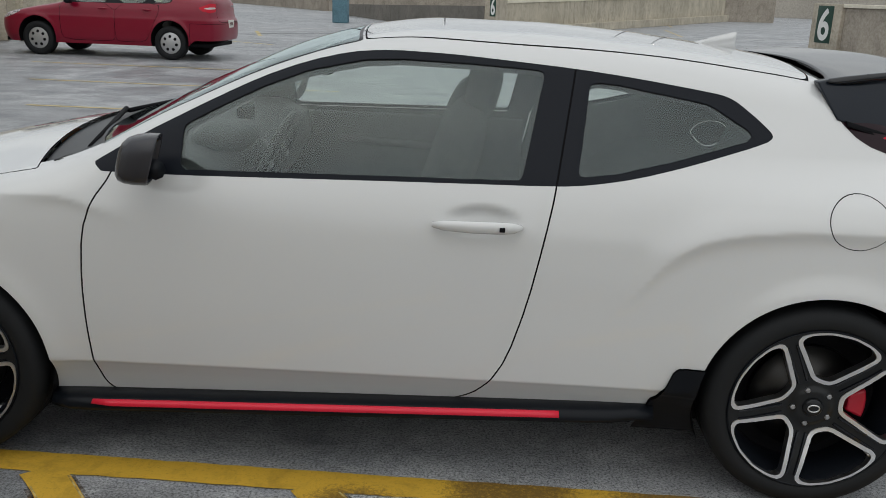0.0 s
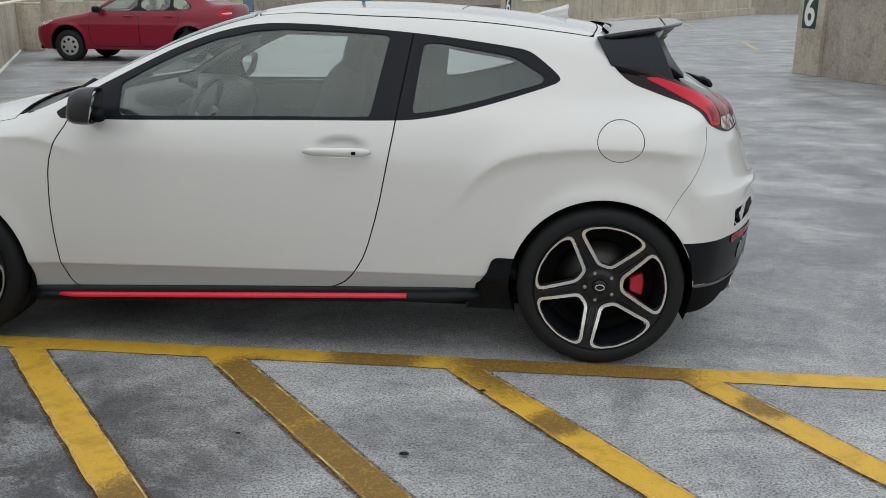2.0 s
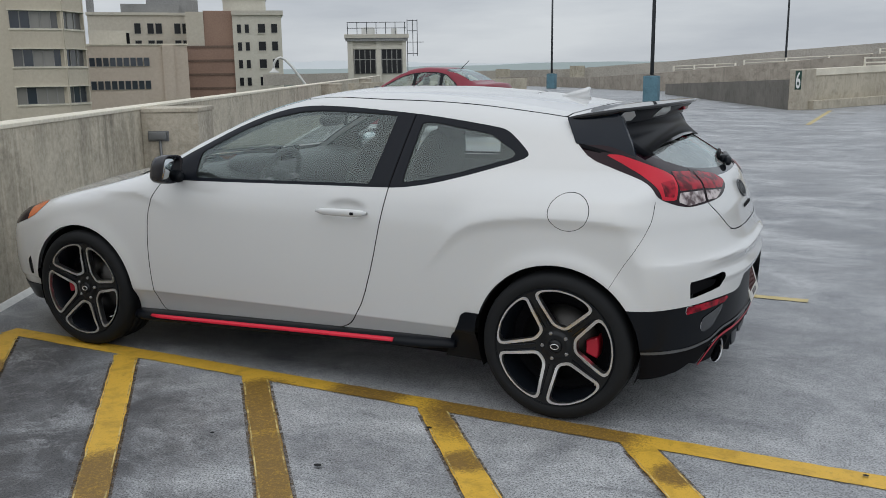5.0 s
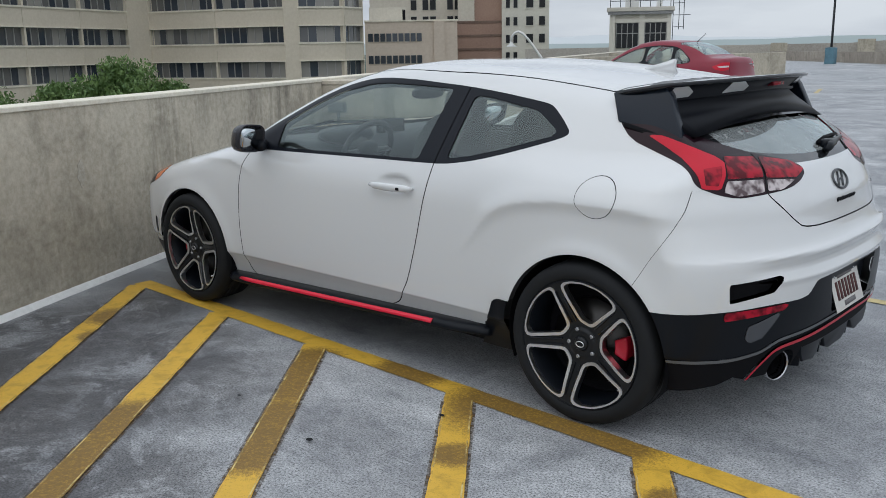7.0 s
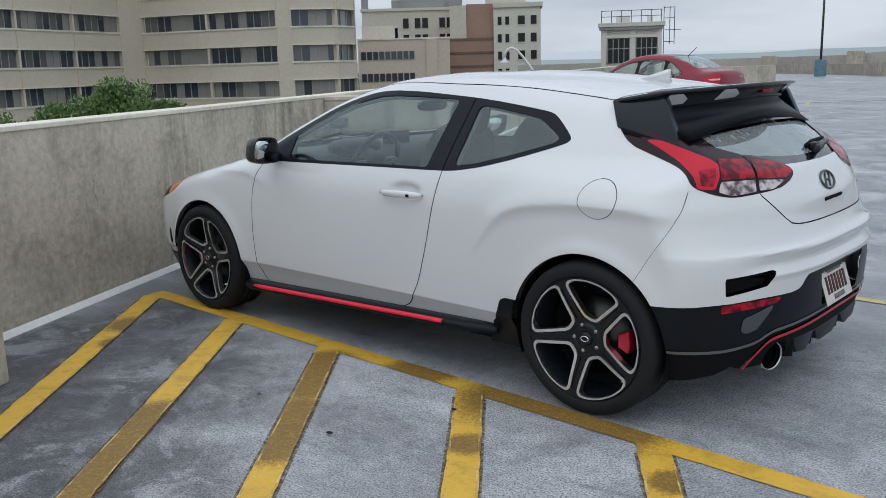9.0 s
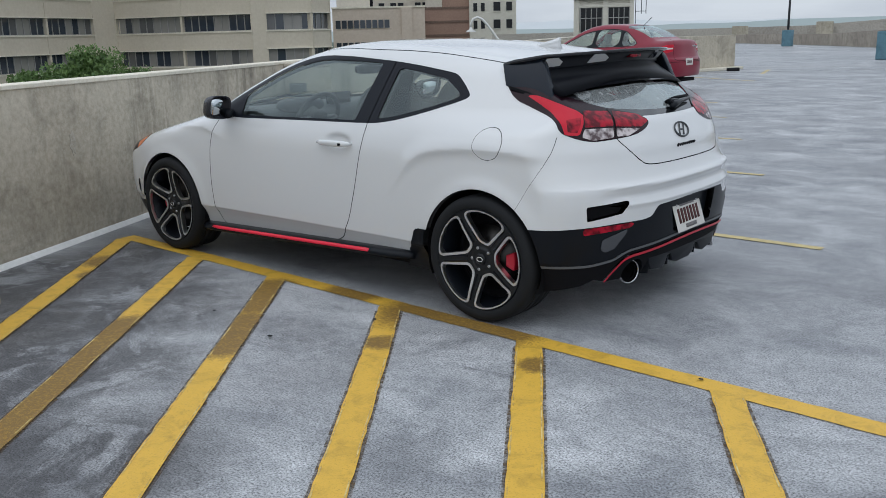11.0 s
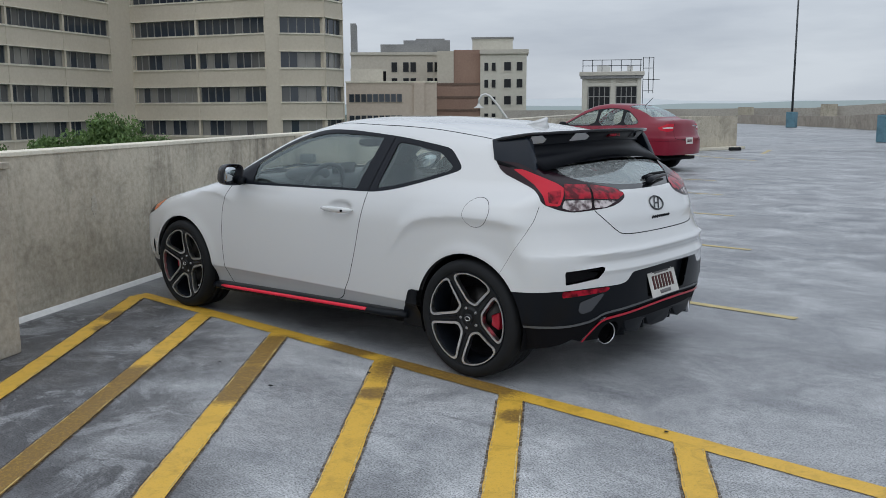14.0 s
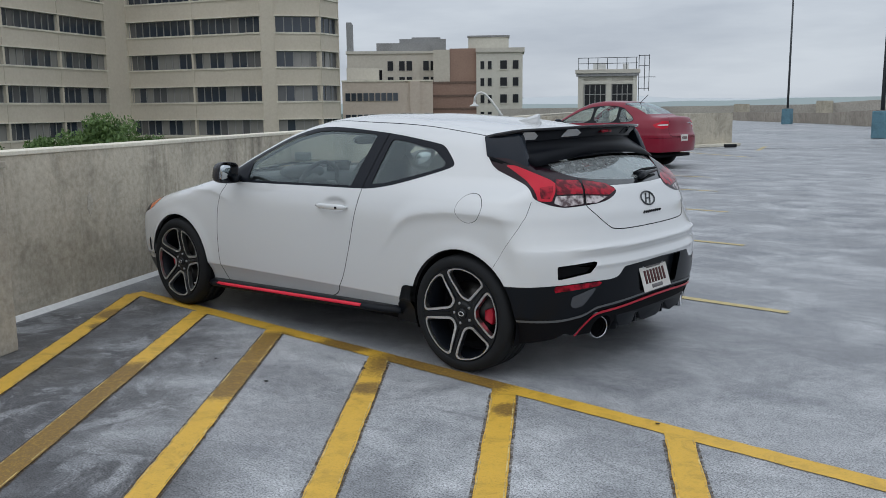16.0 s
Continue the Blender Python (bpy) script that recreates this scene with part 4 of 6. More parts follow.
    part("cap", lathe([(0.002, 0.0), (0.002, 0.024), (0.006, 0.028), (0.02, 0.030)], 32), WHEEL_BLACK, wheel, "black centre cap")
    bm = sweep([(0.017 * math.cos(q), 0.0005, 0.011 * math.sin(q)) for q in np.linspace(0, 2 * math.pi, 24, endpoint=False)], 0.0022, True, 6)
    part("cap_emblem", bm, MACHINED, wheel, "silver oval emblem")
    for s in range(5):
        a = radians(72 * s + 51) + turn
        nut = lathe([(-0.004, 0.0), (-0.004, 0.006), (-0.001, 0.0085), (0.02, 0.009)], 6, Matrix.Translation((0.057 * math.sin(a), 0.012, 0.057 * math.cos(a))))
        part("lug_nut", nut, STEEL, wheel, smooth=False)
    part("valve", lathe([(-0.012, 0.0), (-0.012, 0.004), (0.02, 0.004)], 8, Matrix.Translation((0.226 * math.sin(radians(128)), 0.0, 0.226 * math.cos(radians(128))))), STEEL, wheel)
    disc = part("brake_disc", lathe([(0.075, 0.0), (0.075, 0.085), (0.082, 0.09), (0.082, 0.168), (0.104, 0.168), (0.104, 0.05)], 64), DISC, wheel, "bare steel brake disc")
    # caliper over the disc, held by the knuckle
    pts = [(0.174 * math.sin(q), 0.174 * math.cos(q)) for q in np.linspace(radians(74), radians(106), 9)]
    pts += [(0.120 * math.sin(q), 0.120 * math.cos(q)) for q in np.linspace(radians(103), radians(77), 7)]
    c = slab(pts, 0.075, Matrix.Rotation(caliper, 4, "Y") @ Matrix.Translation((0, 0.052, 0)), 0.008)
    part("brake_caliper", c, RED_TRIM, wheel, "red painted brake caliper")
    part("hub_well", lathe([(0.12, 0.0), (0.12, 0.222)], 48), DULL_BLACK, wheel)
    return wheel


def build_hatchback():
    car = thing("hatchback", "glossy white two-door hot hatchback with black wheels and red trim", "car", Matrix.Diagonal((1, 1, 0.984, 1)))
    xs = np.r_[np.linspace(-2.1, -1.75, 10)[:-1], np.linspace(-1.75, 2.0, 196)]
    ys = np.linspace(-0.9, 0.0, 46)
    zs = np.linspace(0.13, 1.3, 100)
    sh = Shell(hatch_field, xs, ys, zs)
    body = sh.polys
    gaps = []
    # wheel openings and the lower edge
    for xw in (-1.325, 1.325):
        _, body = sh.split(body, lambda x, y, z: np.where((y < -0.5) & (z < 0.8), np.hypot(x - xw, z - 0.325) - 0.353, 1.0))
    _, body = sh.split(body, lambda x, y, z: z - (0.205 + step(1.66, 1.90, x) * (0.03 + 0.08 * (1 - step(0.37, 0.41, np.abs(y))))))
    # side glass
    dlo = on_side([(-0.86, 0.944), (-0.70, 1.045), (-0.49, 1.157), (-0.36, 1.221), (-0.23, 1.270), (-0.10, 1.302), (0.02, 1.312), (0.2, 1.307), (0.34, 1.297), (0.57, 1.279), (0.75, 1.259), (0.98, 1.226),
                   (1.035, 1.213), (1.107, 1.158), (1.155, 1.113), (1.129, 1.092), (0.92, 1.028), (0.75, 0.984), (0.62, 0.962), (0.53, 0.955), (0.14, 0.951), (-0.28, 0.945), (-0.57, 0.941)], 1)
    trim, body = sh.split(body, dlo)
    door_trim, quarter_trim, post_gap = sh.groove(trim, lambda x, y, z: x - (0.573 - (1.279 - z) * 0.155), 0.006)
    gaps += post_gap
    door_glass, door_trim = sh.split(door_trim, on_side([(-0.550, 0.958), (-0.565, 0.968), (-0.568, 1.078), (-0.555, 1.088), (-0.478, 1.131), (-0.349, 1.196), (-0.217, 1.247), (-0.053, 1.282), (0.061, 1.288), (0.288, 1.281), (0.470, 1.271), (0.484, 1.262), (0.428, 0.978), (0.418, 0.968)], 0))
    quarter_glass, quarter_trim = sh.split(quarter_trim, on_side([(0.618, 1.232), (0.632, 1.243), (0.70, 1.238), (0.955, 1.196), (0.980, 1.186), (1.080, 1.126), (1.088, 1.114), (1.075, 1.096), (0.863, 1.036), (0.70, 0.997), (0.60, 0.983), (0.588, 0.990)], 0))
    for s in (1, -1):
        sh.mesh("window_frame", door_trim + quarter_trim, FRAME_BLACK, car, "gloss black window surround", -0.001, (s,))
        sh.mesh("door_glass", door_glass, GLASS, car, "tinted side window", -0.005, (s,))
        sh.mesh("quarter_glass", quarter_glass, GLASS, car, "tinted rear quarter window", -0.005, (s,))
    # windscreen and cowl
    screen_line = lambda x, y, z: np.maximum.reduce([-0.985 + 0.30 * np.abs(y) ** 2 - x, x - (-0.125 + 0.14 * np.abs(y) ** 2), np.abs(y) - (0.735 - (x + 0.80) * 0.26), 0.9 - z])
    screen, body, rim = sh.groove(body, screen_line, 0.012)
    sh.mesh("windscreen", screen, GLASS, car, "clear laminated windscreen", -0.004, (1, -1))
    sh.mesh("windscreen_seal", rim, SATIN_BLACK, car, "", -0.002, (1, -1))
    hood_side = curve([-2.2, -2.0, -1.7, -1.44, -1.2, -1.0], [0.50, 0.60, 0.69, 0.735, 0.775, 0.79])
    hood_line = lambda x, y, z: np.maximum.reduce([np.abs(y) - hood_side(x), x - (-1.135 + 0.20 * np.abs(y) ** 2), -2.02 + 0.25 * np.abs(y) ** 2 - x, 0.6 - z])
    hood, body, band = sh.groove(body, hood_line, 0.005)
    gaps += band
    cowl, body = sh.split(body, lambda x, y, z: np.maximum.reduce([np.abs(y) - 0.745, -1.135 + 0.20 * np.abs(y) ** 2 - x, x - (-0.985 + 0.30 * np.abs(y) ** 2), 0.8 - z]))
    sh.mesh("hood", hood, WHITE_PAINT, car, "", 0.0, (1, -1))
    sh.mesh("cowl", cowl, SATIN_BLACK, car, "black plastic wiper cowl", -0.012, (1, -1))
    # roof between its ditches
    roof_line_f = lambda x, y, z: np.maximum.reduce([np.abs(y) - (0.545 + 0.025 * step(-0.1, 0.5, x) + 0.012 * step(0.6, 1.3, x)), -0.10 + 0.14 * np.abs(y) ** 2 - x, x - (1.318 - 0.17 * np.abs(y) ** 2.4), 1.15 - z])
    roof, body, band = sh.groove(body, roof_line_f, 0.006)
    gaps += band
    sh.mesh("roof", roof, WHITE_PAINT, car, "", 0.0, (1, -1))
    # door
    door, body, band = sh.groove(body, on_side([(-0.755, 0.99), (-0.765, 0.932), (-0.818, 0.855), (-0.848, 0.766), (-0.856, 0.614), (-0.851, 0.474), (-0.838, 0.335), (-0.826, 0.27), (-0.80, 0.240), (-0.76, 0.232), (-0.45, 0.238), (-0.15, 0.245), (0.09, 0.256), (0.24, 0.268),
                                                 (0.31, 0.295), (0.357, 0.345), (0.408, 0.433), (0.459, 0.612), (0.497, 0.805), (0.522, 0.938), (0.527, 1.0)], 1), 0.005)
    gaps += band
    for s in (1, -1):
        d = sh.mesh("door", door, WHITE_PAINT, car, "", 0.0, (s,))
        door_handle(d, s)
    flap, body, band = sh.groove(body, lambda x, y, z: np.where(y < -0.5, np.hypot(x - 1.372, (z - 0.898) * 1.12) - 0.084, 1.0), 0.003)
    gaps += band
    sh.mesh("fuel_flap", flap, WHITE_PAINT, car, "round white fuel filler flap", 0.0005)
    sh.mesh("filler_panel", flap, WHITE_PAINT, car, "", 0.0, (-1,))
    # the tail: lamps
    lamp, body = sh.split(body, on_rear([(0.66, 1.172), (0.700, 1.100), (0.80, 1.062), (0.89, 1.027), (0.917, 1.003), (0.930, 0.956), (1.055, 0.922), (1.154, 0.908), (1.243, 0.910), (1.48, 0.922), (1.575, 0.945), (1.617, 0.968), (1.607, 0.990),
                                         (1.536, 1.012), (1.41, 1.033), (1.273, 1.054), (0.949, 1.128), (0.74, 1.184)], 1))
    split_line = lambda x, y, z: (x - np.abs(y)) - (1.325 - 0.35 * np.maximum(z - 1.01, 0) * 2)
    outer, inner, band = sh.groove(lamp, split_line, 0.008)
    gaps += band
    wedge, outer = sh.split(outer, on_rear([(0.775, 1.120), (0.845, 1.118), (1.075, 1.048), (1.112, 1.028), (1.098, 0.985), (1.065, 0.940), (0.965, 0.946), (0.948, 0.995), (0.905, 1.046), (0.845, 1.082)], 0))
    block, wedge = sh.split(wedge, on_rear([(0.985, 1.012), (1.090, 1.018), (1.078, 0.985), (1.052, 0.953), (0.985, 0.958)], 0))
    mid_red, outer = sh.split(outer, on_rear([(1.120, 1.046), (1.318, 1.035), (1.318, 0.972), (1.107, 0.975)], 0))
    mid_clear, outer = sh.split(outer, on_rear([(1.103, 0.968), (1.316, 0.965), (1.312, 0.921), (1.155, 0.914), (1.082, 0.932)], 0))
    in_red, inner = sh.split(inner, on_rear([(1.336, 1.036), (1.54, 1.011), (1.612, 0.980), (1.545, 0.957), (1.336, 0.969)], 0))
    in_clear, inner = sh.split(inner, on_rear([(1.336, 0.963), (1.535, 0.951), (1.43, 0.923), (1.336, 0.924)], 0))
    for s in (1, -1):
        tl = sh.mesh("tail_lamp", outer + inner, LAMP_BLACK, car, "wraparound rear lamp, red over clear", 0.001, (s,))
        for nm, polys, m, lab in (("red_lens", wedge, RED_LENS, ""), ("red_lens", block, DARK_LENS, "dark red lens"), ("red_lens", mid_red, DARK_LENS, "dark red lens"), ("clear_lens", mid_clear, CLEAR_LENS, "clear reversing lens"), ("red_lens", in_red, DARK_LENS, "dark red lens"), ("clear_lens", in_clear, CLEAR_LENS, "clear lens")):
            sh.mesh(nm, polys, m, tl, lab, 0.0025, (s,))
    # the black lip over the rear glass, enlarged where the spoiler's shade and reflection fall, and the glass with its
    # dark band
    lip_top = curve([0.0, 0.30, 0.48, 0.56, 0.61, 0.66], [1.290, 1.288, 1.270, 1.225, 1.165, 1.10])
    lip_low = curve([0.0, 0.15, 0.468, 0.55, 0.62, 0.72], [1.142, 1.138, 1.126, 1.118, 1.108, 1.05])
    lip, body = sh.split(body, lambda x, y, z: np.where(x > 1.2, np.maximum.reduce([z - lip_top(np.abs(y)), lip_low(np.abs(y)) - z, np.abs(y) - 0.655]), 1.0))
    glass_line = lambda x, y, z: np.maximum.reduce([1.2 - x, 0.997 + 0.06 * np.abs(y) ** 2 - z, z - lip_low(np.abs(y)) - 0.001, np.abs(y) - (0.66 - 0.35 * np.maximum(1.09 - z, 0))])
    rear_glass, body = sh.split(body, glass_line)
    clear, frit = sh.split(rear_glass, lambda x, y, z: np.maximum(1.022 + 0.16 * np.abs(y) ** 2 - z, np.abs(y) - 0.52))
    # the pane's pale sky sheen is in its material
    sh.mesh("rear_glass", clear, HAZE_GLASS, car, "tinted tailgate window with a pale haze for reflected sky", -0.003, (1, -1))
    sh.mesh("glass_border", frit, FRIT, car, "black border of the tailgate window", -0.003, (1, -1))
    sh.mesh("tailgate_lip", lip, GLOSS_BLACK, car, "gloss black lip, enlarged to stand for spoiler shade and reflection", 0.014, (1, -1))
    gate, body, band = sh.groove(body, on_rear([(1.333, 0.94), (1.333, 0.915), (1.415, 0.865), (1.5, 0.812), (1.555, 0.785), (1.7, 0.778), (2.3, 0.776), (2.3, 1.10), (1.30, 1.10)], 1), 0.005)
    gaps += band
    tailgate = sh.mesh("tailgate", gate, WHITE_PAINT, car, "", 0.0, (1, -1))
    # bumper: black lower half, vents, reflectors, lines
    black_top = curve([0.5, 0.734, 1.09, 1.355, 1.50, 1.575, 1.65, 2.1], [0.516, 0.516, 0.520, 0.528, 0.528, 0.536, 0.585, 0.595])
    lower, body = sh.split(body, lambda x, y, z: np.where(x > 1.5, z - black_top(x - np.abs(y)), 1.0))
    _, lower = sh.split(lower, lambda x, y, z: np.where(x > 1.7, np.hypot(np.abs(y) - 0.470, z - 0.262) - 0.064, 1.0))
    vent, body = sh.split(body, on_rear([(1.085, 0.618), (1.375, 0.632), (1.402, 0.624), (1.345, 0.574), (1.092, 0.548)], 0))
    refl, lower = sh.split(lower, on_rear([(1.065, 0.517), (1.450, 0.525), (1.410, 0.500), (1.065, 0.484)], 0))
    scoop, lower = sh.split(lower, on_rear([(1.20, 0.455), (1.40, 0.500), (1.365, 0.465), (1.29, 0.405), (1.22, 0.392), (1.19, 0.410)], 0))
    recess, lower = sh.split(lower, on_rear([(1.76, 0.585), (1.80, 0.425), (2.4, 0.425), (2.4, 0.585)], 0))
    sh.mesh("plate_recess", recess, SATIN_BLACK, car, "", -0.035, (1, -1))
    part("recess_back", boxed((1.80, -0.42, 0.36), (1.915, 0.42, 0.60), None, 0.01), DULL_BLACK, car)
    red_path = curve([1.12, 1.205, 1.305, 1.39, 1.44, 1.56, 1.87, 2.2], [0.14, 0.205, 0.288, 0.338, 0.347, 0.354, 0.370, 0.374])
    red_f = lambda x, y, z: np.where(x > 1.6, z - red_path(x - np.abs(y)), 1.0)
    below, lower, red = sh.groove(lower, red_f, 0.0135)
    grey_path = curve([0.8, 1.08, 1.275, 1.415, 1.55, 1.87, 2.2], [0.332, 0.324, 0.340, 0.378, 0.386, 0.401, 0.405])
    grey_f = lambda x, y, z: np.where(x > 1.6, z - grey_path(x - np.abs(y)), 1.0)
    under, lower, grey = sh.groove(lower, grey_f, 0.0125)
    sh.mesh("lower_bumper", lower, SATIN_BLACK, car, "black plastic lower bumper", 0.0, (1, -1))
    sh.mesh("bumper_base", under + below, DULL_BLACK, car, "", -0.004, (1, -1))
    sh.mesh("red_line", red, RED_TRIM, car, "thin red pinstripe on the bumper", 0.004, (1, -1))
    sh.mesh("grey_line", grey, GREY_TRIM, car, "dull grey bumper moulding", 0.003, (1, -1))
    for s in (1, -1):
        sh.mesh("bumper_vent", vent, DULL_BLACK, car, "black bumper vent", -0.03, (s,))
        sh.mesh("reflector", refl, DARK_LENS, car, "dark red bumper reflector", 0.003, (s,))
        sh.mesh("bumper_scoop", scoop, SCOOP_SHEEN, car, "smooth black bumper scoop, greyed for the reflected deck", 0.003, (s,))
    seam_at = curve([0.55, 0.611, 0.69, 0.76, 0.83, 0.88, 0.95], [1.52, 1.556, 1.60, 1.645, 1.68, 1.695, 1.698])
    bumper, body, band = sh.groove(body, lambda x, y, z: np.where((z < 0.945) & (x > 1.4), seam_at(z) - x, 1.0), 0.002)
    gaps += band
    sh.mesh("rear_bumper", bumper, WHITE_PAINT, car, "", 0.0, (1, -1))
    # sills and front
    guard, body = sh.split(body, on_side([(0.80, 0.20), (0.836, 0.268), (0.846, 0.322), (0.866, 0.330), (0.872, 0.352), (0.884, 0.362), (0.905, 0.424), (0.925, 0.433), (1.06, 0.437), (1.06, 0.18)], 0))
    sill, body = sh.split(body, lambda x, y, z: np.where((y < -0.4) & (x < 1.3), z - (0.226 + 0.031 * (x + 0.95)), 1.0))
    chin, body = sh.split(body, lambda x, y, z: np.where(x < -1.6, z - 0.30, 1.0))
    head, body = sh.split(body, on_side([(-2.02, 0.69), (-1.80, 0.755), (-1.62, 0.790), (-1.60, 0.772), (-1.69, 0.695), (-1.92, 0.625)], 1, 0.3))
    amber, head = sh.split(head, lambda x, y, z: -1.735 - x)
    slotf, body = sh.split(body, on_side([(-1.775, 0.475), (-1.735, 0.475), (-1.715, 0.365), (-1.755, 0.365)], 1, 0.3))
    for s in (1, -1):
        sh.mesh("mud_guard", guard, SATIN_BLACK, car, "black plastic side guard", 0.012, (s,))
        sh.mesh("sill", sill, DULL_BLACK, car, "", -0.01, (s,))
        hl = sh.mesh("headlamp", head, LAMP_BLACK, car, "swept back headlamp", 0.001, (s,))
        sh.mesh("side_marker", amber, AMBER, hl, "amber side marker", 0.002, (s,))
        sh.mesh("air_curtain", slotf, DULL_BLACK, car, "black vertical bumper slot", -0.012, (s,))
    sh.mesh("front_lip", chin, SATIN_BLACK, car, "black front lip", 0.004, (1, -1))
    sh.mesh("body_shell", body, WHITE_PAINT, car, "", 0.0, (1, -1))
    sh.mesh("panel_gap", gaps, DULL_BLACK, car, "", -0.004, (1, -1))
    lining = [q for q in body + flap + roof + door + door_trim + quarter_trim + hood if min(sh.points[i][2] for i in q) > 0.35 and min(sh.points[i][0] for i in q) > -1.0]
    sh.mesh("cabin_lining", lining, LINING, car, "", -0.035, (1, -1), inward=True)
    return car, sh


def door_handle(door, s):
    pts = [(0.175, -0.893), (0.21, -0.903), (0.29, -0.909), (0.37, -0.908), (0.41, -0.901), (0.435, -0.888)]
    bm = bmesh.new()
    zc, half = 0.840, [0.008, 0.0155, 0.018, 0.0185, 0.016, 0.006]
    last = None
    for (x, y), h in zip(pts, half):
        ring = [bm.verts.new((x, (y + 0.012 - 0.012 * math.cos(q)) * s, zc + h * math.sin(q))) for q in np.linspace(0, 2 * math.pi, 10, endpoint=False)]
        if last:
            for k in range(10):
                bm.faces.new((last[k], last[(k + 1) % 10], ring[(k + 1) % 10], ring[k]))
        else:
            bm.faces.new(ring)
        last = ring
    bm.faces.new(last)
    bmesh.ops.recalc_face_normals(bm, faces=bm.faces)
    part("door_handle", bm, WHITE_PAINT, door, "white grab handle")
    part("keyhole", boxed((0.368, min(s * -0.912, s * -0.900), 0.832), (0.384, max(s * -0.912, s * -0.900), 0.845), None, 0.002), DULL_BLACK, door)


CAR, SHELL = build_hatchback()


# wheels and other parts of the hatchback
def body_x(field, y, z, lo=0.8, hi=2.4):
    """The rearmost x of a body at y, z."""
    for _ in range(40):
        mid = (lo + hi) / 2
        if field(np.array([mid]), np.array([y]), np.array([z]))[0] < 0:
            lo = mid
        else:
            hi = mid
    return lo


def blob(center, radii, power=3.0, seg=28, rings=18):
    """A rounded box: a super-ellipsoid."""
    def e(v, p):
        return math.copysign(abs(v) ** p, v)

    rows = []
    for i in range(1, rings):
        t = math.pi * i / rings - math.pi / 2
        rows.append([(center[0] + radii[0] * e(math.cos(t), 2 / power) * e(math.cos(q), 2 / power), center[1] + radii[1] * e(math.cos(t), 2 / power) * e(math.sin(q), 2 / power), center[2] + radii[2] * e(math.sin(t), 2 / power))
                     for q in np.linspace(0, 2 * math.pi, seg, endpoint=False)])
    return loft(rows)


def wheel_well(car, x, s, r=0.352):
    rows = []
    for y in (-0.875, -0.48):
        rows.append([(x + r * math.cos(q), y * s, 0.325 + r * math.sin(q)) for q in np.linspace(radians(-22), radians(202), 30)])
    bm = loft(rows, closed=False, caps=False)
    part("wheel_liner", bm, DULL_BLACK, car)
    part("well_wall", boxed((x - 0.36, min(-0.47 * s, -0.45 * s), 0.2), (x + 0.36, max(-0.47 * s, -0.45 * s), 0.7)), DULL_BLACK, car)


